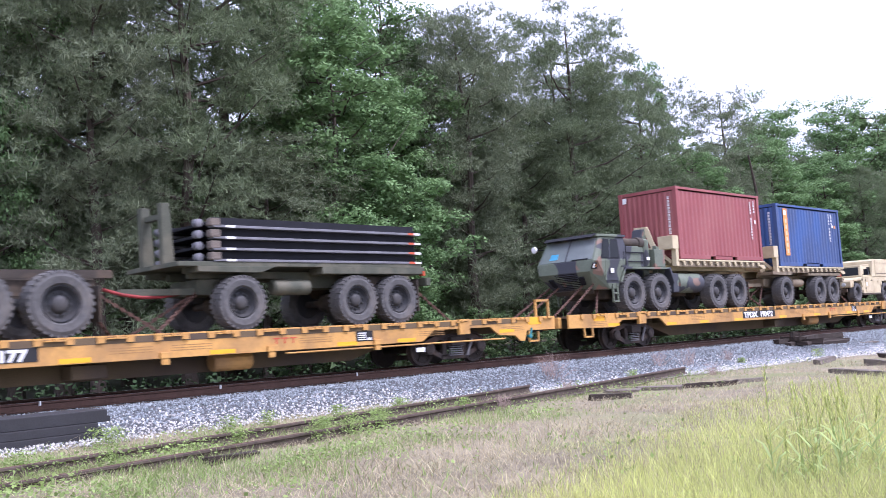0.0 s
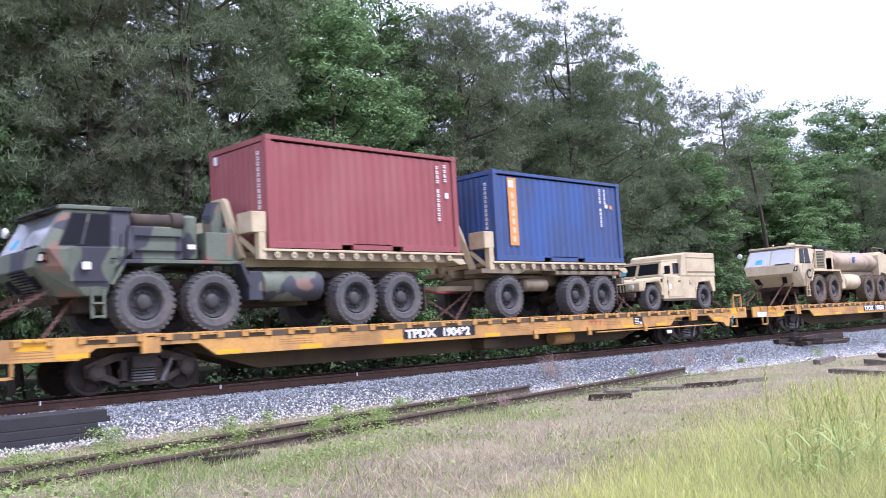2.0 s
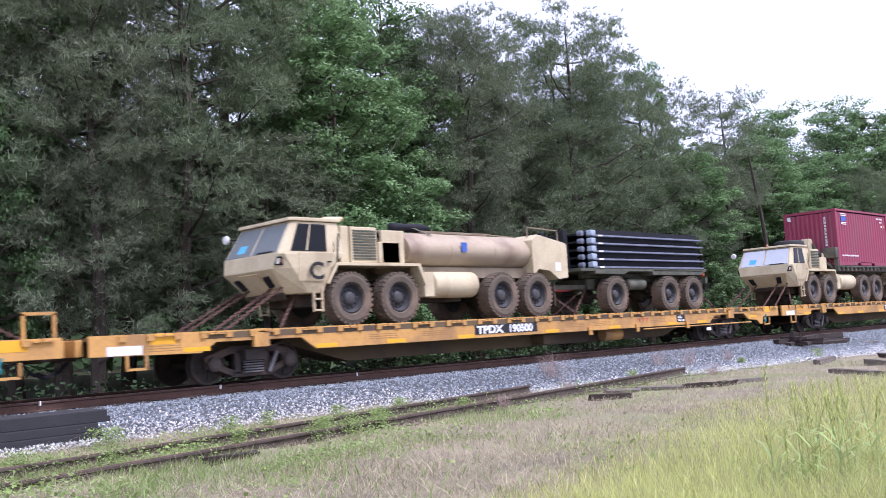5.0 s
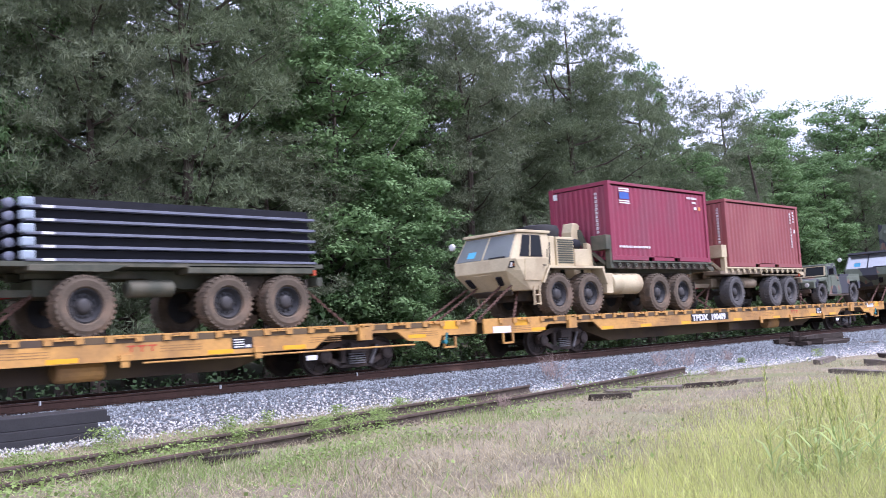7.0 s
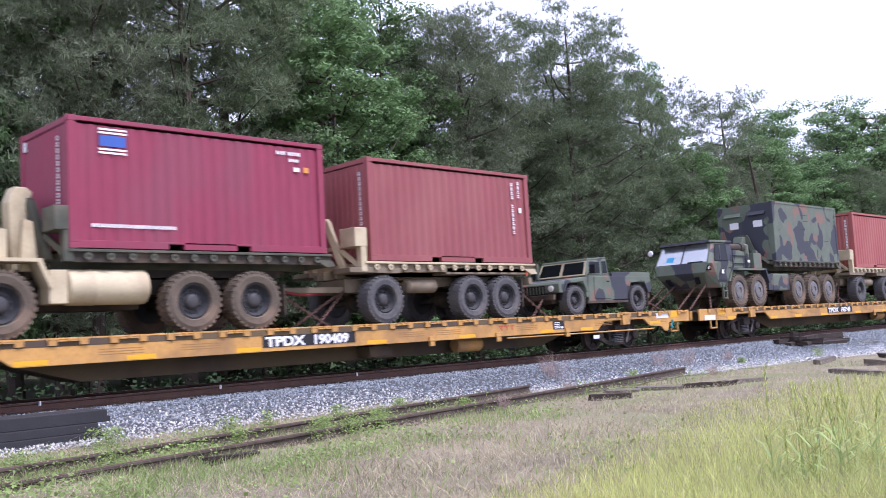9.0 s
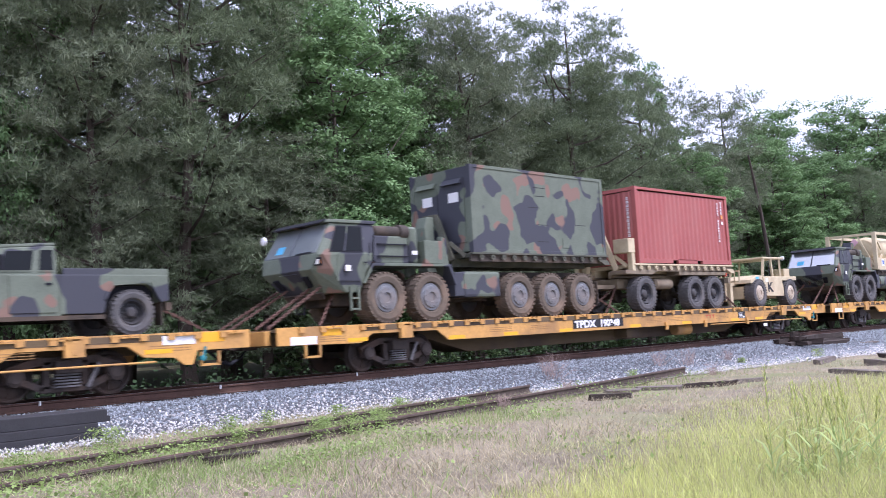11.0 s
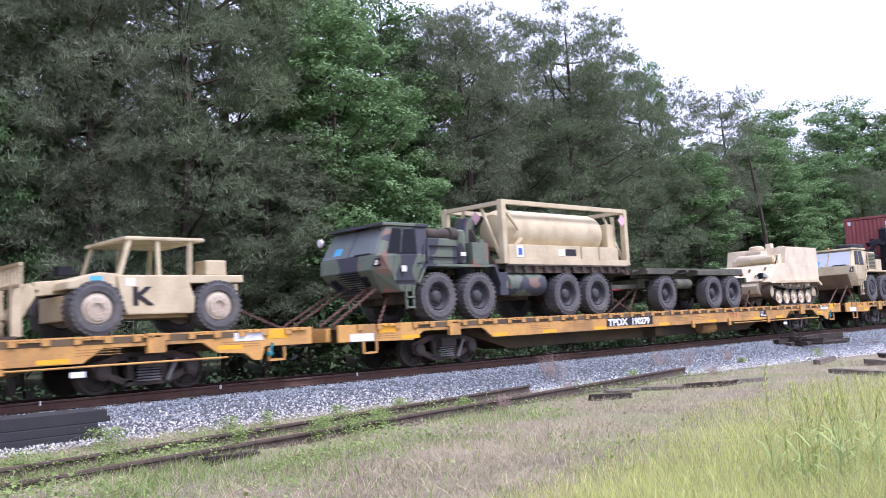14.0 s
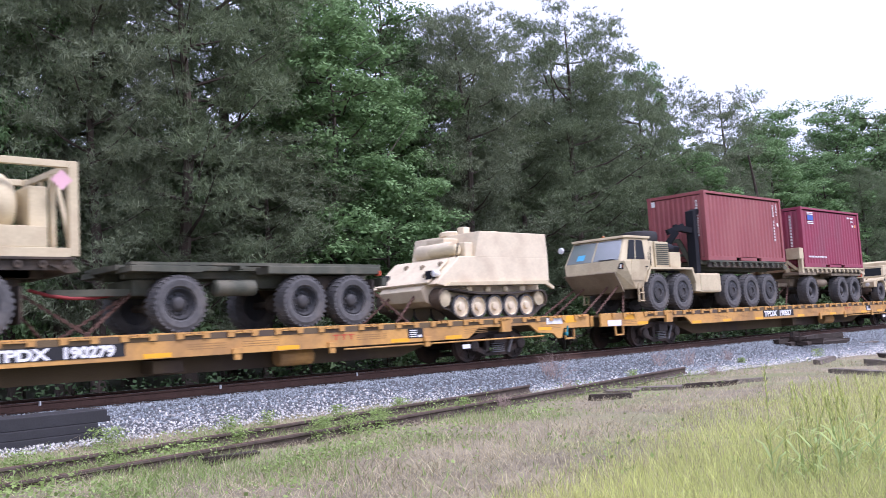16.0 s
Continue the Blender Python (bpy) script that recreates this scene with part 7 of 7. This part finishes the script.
def tank_frame(x, z):
    L, W, H = 6.1, 1.22, 1.83
    f = empty("tank_frame", "desert tan tank rack: long round tank in a steel frame", "tank")
    for x0 in (0.09, L - 0.09):
        for y in (-W + 0.09, W - 0.09):
            part("corner_post", box(bmesh.new(), x0 - 0.09, x0 + 0.09, y - 0.09, y + 0.09, 0, H), TAN, f, "", 0.012)
        for z0 in (0.02, H - 0.14):
            part("end_beam", box(bmesh.new(), x0 - 0.06, x0 + 0.06, -W + 0.18, W - 0.18, z0, z0 + 0.12), TAN, f, "", 0.01)
        for s in (-1, 1):
            part("end_brace", bar(bmesh.new(), (x0, s * 1.0, 0.2), (x0, s * 0.35, H - 0.15), 0.07, 0.07), TAN, f)
    for y in (-W + 0.07, W - 0.07):
        part("top_rail", box(bmesh.new(), 0.18, L - 0.18, y - 0.06, y + 0.06, H - 0.13, H), TAN, f, "", 0.01)
        part("bottom_rail", box(bmesh.new(), 0.18, L - 0.18, y - 0.07, y + 0.07, -0.02, 0.16), TAN, f, "", 0.01)
    part("tank", lathe(bmesh.new(), [(0.25, 0.3), (0.48, 0.38), (0.6, 0.55), (0.63, 0.7), (0.63, 4.75), (0.6, 4.9), (0.48, 5.05), (0.25, 5.12)], (0, -0.45, 1.02), "x", 30), TAN, f, "long round tan tank", 0, True)
    for x0, x1 in ((0.22, 0.9), (0.92, 3.55), (3.6, 4.45), (4.5, 5.5)):
        part("locker", box(bmesh.new(), x0, x1, -W + 0.02, -W + 0.4, 0.16, 0.56), TAN, f, "", 0.015)
    part("floor", box(bmesh.new(), 0.15, L - 0.15, -W + 0.12, W - 0.12, 0.0, 0.08), TAN_DARK, f)
    part("pump", box(bmesh.new(), 5.25, 5.6, -1.0, -0.3, 0.2, 1.35), TAN, f, "", 0.04)
    part("pump_pipe", rod(bmesh.new(), (5.72, -0.9, 0.1), (5.72, -0.9, 1.6), 0.07, 10), TAN, f)
    bm = bmesh.new()
    for a, b in (((0.1, -1.15, 0.15), (0.85, -1.15, 0.75)), ((0.1, -1.15, 1.65), (0.75, -1.15, 1.0))):
        bar(bm, a, b, 0.07, 0.08)
    part("side_brace", bm, TAN, f)
    part("placard", box(bmesh.new(), 0.55, 0.85, -1.215, -1.2, 0.18, 0.52), WHITE, f, "white and blue placard"), part("placard_mark", box(bmesh.new(), 0.62, 0.78, -1.22, -1.215, 0.25, 0.45), BLUEPAINT, f)
    part("data_plate", box(bmesh.new(), 2.45, 2.75, -1.208, -1.2, 0.24, 0.46), WHITE, f), part("data_plate", box(bmesh.new(), 2.78, 3.3, -1.208, -1.2, 0.26, 0.46), BLACKPLATE, f, "dark lettered plate")
    part("hazard_placard", slab(bmesh.new(), [(5.78, -1.22, 1.25), (5.98, -1.22, 1.45), (5.78, -1.22, 1.65), (5.58, -1.22, 1.45)], 0.01), PINK, f, "pink diamond placard")
    part("hazard_placard", slab(bmesh.new(), [(0.0, -0.2, 1.2), (0.0, -0.4, 1.4), (0.0, -0.2, 1.6), (0.0, 0.0, 1.4)], 0.01), PINK, f, "pink diamond placard")
    ride(f, x, DECK + z)


flatrack(141.85, 1.35, CHASSIS, "dark steel flatrack under a tank frame", 6.3, False, 1.2)
tank_frame(142.15, 1.55)
trailer(150.33, OLIVE, "empty olive army trailer with a bare flat frame", TYRE, None, OLIVE, (0.0, 3.11, 4.52))
# Paler than TAN: sunlight on the carrier is put into the colour.
PALE = material("pale tan armour paint", (0.7, 0.605, 0.435), rough=0.75, vary=0.12, scale=1.2, fine=14, bump=0.1, dirt=(0.4, 0.28, 0.18), dirt_amount=0.3)


def carrier(x):
    c = empty("tracked_carrier", "pale tan tracked armoured carrier with a raised rear compartment", "armoured vehicle")
    hull = [(-1.12, 0.85), (-1.0, 0.55), (-0.7, 0.42), (3.55, 0.42), (3.62, 0.6), (3.62, 1.7), (-0.05, 1.7), (-0.95, 1.0)]
    part("lower_hull", prism(bmesh.new(), hull, -0.86, 0.86), PALE, c, "", 0.02)
    side = [(-1.0, 0.98), (-0.05, 1.72), (3.6, 1.72), (3.6, 1.0), (3.3, 0.95), (-0.6, 0.92)]
    part("sponson", prism(bmesh.new(), side, -1.3, 1.3), PALE, c, "", 0.02)
    up = [(0.55, 1.7), (0.75, 2.42), (3.55, 2.42), (3.6, 1.7)]
    part("raised_compartment", prism(bmesh.new(), up, -1.3, 1.3), PALE, c, "tall boxy rear compartment", 0.02)
    part("skirt_rim", prism(bmesh.new(), [(-0.7, 0.92), (-0.5, 1.02), (3.4, 1.06), (3.75, 0.88), (3.72, 0.8), (3.35, 0.96), (-0.5, 0.93)], -1.36, -1.28), TAN, c)
    for s in (-1, 1):
        pts = []
        loop = [(-0.62, 0.66, 0.26), (3.25, 0.6, 0.24)]
        n = 64
        path = []
        for k in range(14):
            a = math.pi / 2 + math.pi * k / 13
            path.append((loop[0][0] + 0.27 * math.cos(a), 0.62 + 0.27 * math.sin(a)))
        path += [(-0.15, 0.05), (0.0, 0.03), (2.65, 0.03), (2.85, 0.06)]
        for k in range(14):
            a = -math.pi / 2 + math.pi * k / 13
            path.append((loop[1][0] + 0.25 * math.cos(a), 0.56 + 0.25 * math.sin(a)))
        path += [(2.0, 0.74), (0.7, 0.74)]
        bm = bmesh.new()
        ring_o = [(bm.verts.new((x0, s * 1.27, z0)), bm.verts.new((x0, s * 0.89, z0))) for x0, z0 in path]
        cx, cz = 1.3, 0.4
        ring_i = [(bm.verts.new((x0 + (0.04 if x0 < 0 else -0.04 if x0 > 3 else 0), s * 1.27, z0 + (0.05 if z0 < 0.35 else -0.05))), bm.verts.new((x0 + (0.04 if x0 < 0 else -0.04 if x0 > 3 else 0), s * 0.89, z0 + (0.05 if z0 < 0.35 else -0.05)))) for x0, z0 in path]
        m = len(path)
        for k in range(m):
            j = (k + 1) % m
            bm.faces.new((ring_o[k][0], ring_o[j][0], ring_o[j][1], ring_o[k][1]))
            bm.faces.new((ring_i[k][0], ring_i[j][0], ring_i[j][1], ring_i[k][1]))
            bm.faces.new((ring_o[k][0], ring_o[j][0], ring_i[j][0], ring_i[k][0]))
            bm.faces.new((ring_o[k][1], ring_o[j][1], ring_i[j][1], ring_i[k][1]))
        track = part("track", bm, CHASSIS, c, "dark steel and rubber track")
        pad = finish("track_pad", box(bmesh.new(), -0.055, 0.055, -0.2, 0.2, -0.02, 0.02), CHASSIS)
        for k in range(22):
            o = new("track_pad", pad)
            o.parent, o.matrix_basis = track, pose(0.02 + k * 0.128, s * 1.08, 0.022)
        for k in range(5):
            w = part("road_wheel", lathe(bmesh.new(), [(0.305, 0.12), (0.305, -0.02), (0.26, -0.03), (0.24, 0.03), (0.12, 0.02), (0.1, -0.05), (0.03, -0.06)], (0, 0, 0), "y", 24), PALE, c, "pale road wheel with rubber rim", 0, True)
            w.matrix_basis = pose(k * 0.665, s * 1.16, 0.37, 0, 0, 0 if s < 0 else 180)
            part("rubber_rim", lathe(bmesh.new(), [(0.262, -0.034), (0.315, -0.03), (0.315, 0.1), (0.262, 0.11)], (0, 0, 0), "y", 24, False), TYRE, w)
        part("drive_sprocket", lathe(bmesh.new(), [(0.24, 0.12), (0.25, -0.02), (0.15, -0.05), (0.05, -0.08)], (-0.62, s * 1.16, 0.62), "y", 16), TAN, c, "", 0, True)
        part("idler", lathe(bmesh.new(), [(0.22, 0.1), (0.22, -0.02), (0.1, -0.04), (0.05, -0.06)], (3.25, s * 1.16, 0.56), "y", 16), TAN, c, "", 0, True)
    part("trim_vane", slab(bmesh.new(), [(-1.02, 1.05, 1.0), (-1.02, -1.05, 1.0), (-0.2, -1.05, 1.64), (-0.2, 1.05, 1.64)], 0.05), PALE, c, "", 0.01)
    for s in (-0.95, 0.85):
        part("headlamp_guard", box(bmesh.new(), -0.95, -0.75, s - 0.1, s + 0.1, 1.1, 1.35), BLACK, c, "", 0.03)
    part("ventilator", lathe(bmesh.new(), [(0.2, -0.8), (0.22, -0.75), (0.22, 0.5), (0.2, 0.55)], (0.2, 0, 1.95), "y", 18), PALE, c, "fat rolled stowage on the front roof", 0, True)
    part("hatch_block", box(bmesh.new(), 0.15, 0.75, -0.5, 0.2, 1.72, 2.3), PALE, c, "", 0.04)
    part("hatch", lathe(bmesh.new(), [(0.3, 2.42), (0.3, 2.52), (0.22, 2.56)], (1.0, 0.1, 0), "z", 18), PALE, c)
    for xx, yy, hh in ((0.95, -0.5, 0.2), (2.2, -0.4, 0.14), (2.55, 0.3, 0.18), (2.9, -0.2, 0.12)):
        part("roof_fitting", box(bmesh.new(), xx - 0.12, xx + 0.14, yy - 0.12, yy + 0.12, 2.41, 2.42 + hh), PALE, c, "", 0.02)
    part("mirror_arm", rod(bmesh.new(), (-0.1, -1.2, 1.7), (-0.15, -1.35, 2.05), 0.02), BLACK, c)
    for y0, x0, z0 in ((-0.95, -0.45, 1.5), (-0.3, -0.5, 1.46), (0.4, -0.45, 1.5), (-0.7, -0.8, 1.2)):
        part("tow_shackle", lathe(bmesh.new(), [(0.03, -0.03), (0.08, -0.03), (0.08, 0.03), (0.03, 0.03)], (x0, y0, z0 + 0.02), "y", 12, False), TAN_DARK, c)
    for y0 in (-1.12, -0.88):
        part("lamp_cluster", lathe(bmesh.new(), [(0.03, -0.1), (0.085, -0.08), (0.09, 0.08)], (-0.82, y0, 1.26), "x", 14), LAMPWHITE if y0 < -1 else BLACK, c)
    part("stowage_roll", lathe(bmesh.new(), [(0.1, -0.55), (0.15, -0.5), (0.15, 0.5), (0.1, 0.55)], (0.1, -0.55, 1.92), "y", 14), TAN, c, "tan canvas roll", 0, True)
    part("cupola", lathe(bmesh.new(), [(0.42, 1.72), (0.42, 1.95), (0.3, 2.08), (0.12, 2.1)], (0.55, 0.55, 0), "z", 18), PALE, c, "", 0, True)
    part("sight_box", box(bmesh.new(), 0.3, 0.62, -1.15, -0.8, 1.72, 2.12), PALE, c, "", 0.03)
    part("side_rail_bar", bar(bmesh.new(), (0.9, -1.325, 1.0), (3.5, -1.325, 1.04), 0.03, 0.03), TAN_DARK, c)
    for k in range(4):
        part("return_roller", lathe(bmesh.new(), [(0.09, 0.06), (0.1, 0.0), (0.03, -0.05)], (0.35 + k * 0.72, -1.2, 0.82), "y", 12), TAN, c)
    ride(c, x)


carrier(158.5)

# seventh car
t = truck_base(TAN, TEN, "ten-wheeled desert tan army truck carrying a container", False, TYRE, "flat", RIM, "box")
spare_tyre(t, 1.0)
bm = prism(bmesh.new(), [(3.0, 1.2), (3.28, 1.2), (3.28, 3.45), (3.5, 3.6), (3.4, 3.72), (3.02, 3.62)], -0.95, -0.62)
part("hook_arm", bm, BLACK, t, "tall black load-handling hook arm", 0.02)
bm = bmesh.new()
for a, b in (((3.05, 0, 2.9), (2.55, 0, 3.05)), ((2.55, 0, 3.05), (2.1, 0, 2.85)), ((2.1, 0, 2.85), (1.9, 0, 2.3)), ((1.9, 0, 2.3), (2.0, 0, 1.4))):
    bar(bm, Vector(a) + Vector((0, -0.78, 0)), Vector(b) + Vector((0, -0.4, 0)), 0.3, 0.2)
part("arm_link", bm, BLACK, t, "curved black link arm")
part("nose_armour", slab(bmesh.new(), [(-1.66, 0.98, 0.72), (-1.66, -0.98, 0.72), (-2.18, -1.02, 1.36), (-2.18, 1.02, 1.36)], 0.04), TAN_DARK, t, "brown dusty nose panel")
ride(t, 167.98)
flatrack(171.05, 1.6, OLIVE, "dark steel flatrack under a red container", 6.45, False, 1.0)
trailer(179.7, TAN_DARK, "dusty tan three-axle army trailer carrying a maroon container")
flatrack(178.7, 1.4, TAN, "tan steel flatrack with tie-down rings under a container", 6.7, True, 1.25)
h = humvee(187.6, TAN, "desert tan army utility vehicle with a rounded rear roof", "shelter")


# ---- tie-down chains ----
def chain(x, y, a, b):
    """A taut chain from the deck at a to the vehicle at b (both from x, y)."""
    a, b = Vector(a), Vector(b)
    n = max(4, int((b - a).length / 0.085))
    bm = bmesh.new()
    for k in range(n):
        p, q = a.lerp(b, k / n), a.lerp(b, (k + 1.25) / n)
        if k % 2:
            bar(bm, p, q, 0.07, 0.028)
        else:
            bar(bm, p, q, 0.028, 0.07)
    o = tagged(new("tie_down_chain", finish("tie_down_chain", bm, CHAIN)), "rusty taut chain holding a vehicle to the deck", "chain", "tie-down chains")
    ride(o, x, DECK, y)


for x in (26.74, 57.63, 82.75, 110.97, 139.53, 167.98):
    for y in (-0.85, -0.45, 0.5, 0.9):
        chain(x, 0, (-3.4, y * 1.25, 0.02), (-1.75, y, 0.95))
    chain(x, 0, (-2.0, -1.1, 0.02), (-1.2, -0.6, 0.8))
for x, e in ((26.74, 6.88), (57.63, 6.88), (82.75, 6.88), (110.97, 7.9), (139.53, 6.88), (1.2, 6.88)):
    chain(x, 0, (e + 2.1, -1.0, 0.02), (e + 1.0, -0.4, 0.9))
    chain(x, 0, (e + 1.9, 0.9, 0.02), (e + 1.0, 0.4, 0.9))
for x in (12.0, 37.6, 68.43, 93.34, 122.31, 150.33, 179.7):
    chain(x, 0, (-1.9, -0.9, 0.02), (-0.75, -0.5, 0.85))
    chain(x, 0, (-2.1, -0.2, 0.02), (-0.75, -0.4, 0.85))
    chain(x, 0, (6.5, -0.9, 0.02), (5.5, -0.5, 1.0))
for x in (45.03, 101.12):
    chain(x, 0, (-1.9, -0.9, 0.02), (-0.9, -0.5, 0.55)), chain(x, 0, (-1.7, 0.7, 0.02), (-0.9, 0.4, 0.55)), chain(x, 0, (5.1, -0.8, 0.02), (4.2, -0.5, 0.55))
chain(130.5, 0, (4.3, -0.9, 0.02), (3.3, -0.5, 0.55)), chain(158.5, 0, (-1.9, -0.7, 0.02), (-1.05, -0.5, 0.7)), chain(158.5, 0, (-1.9, 0.7, 0.02), (-1.05, 0.5, 0.7))


# ---- what moves ----
def motions():
    steps = [k * 1.0 for k in range(17)]
    for thing, x, y, z in MOVING:
        walk(thing, [(t, pose(x - along(t), y, z)) for t in steps])
    times = [k / 15 for k in range(241)]           # under 90 degrees of roll from row to row
    for wheel, x in SPINNING:
        walk(wheel, [(t, Matrix.Translation((x, 0, 0.45)) @ Matrix.Rotation(-(along(t) - along(0)) / 0.45, 4, "Y")) for t in times])


motions()
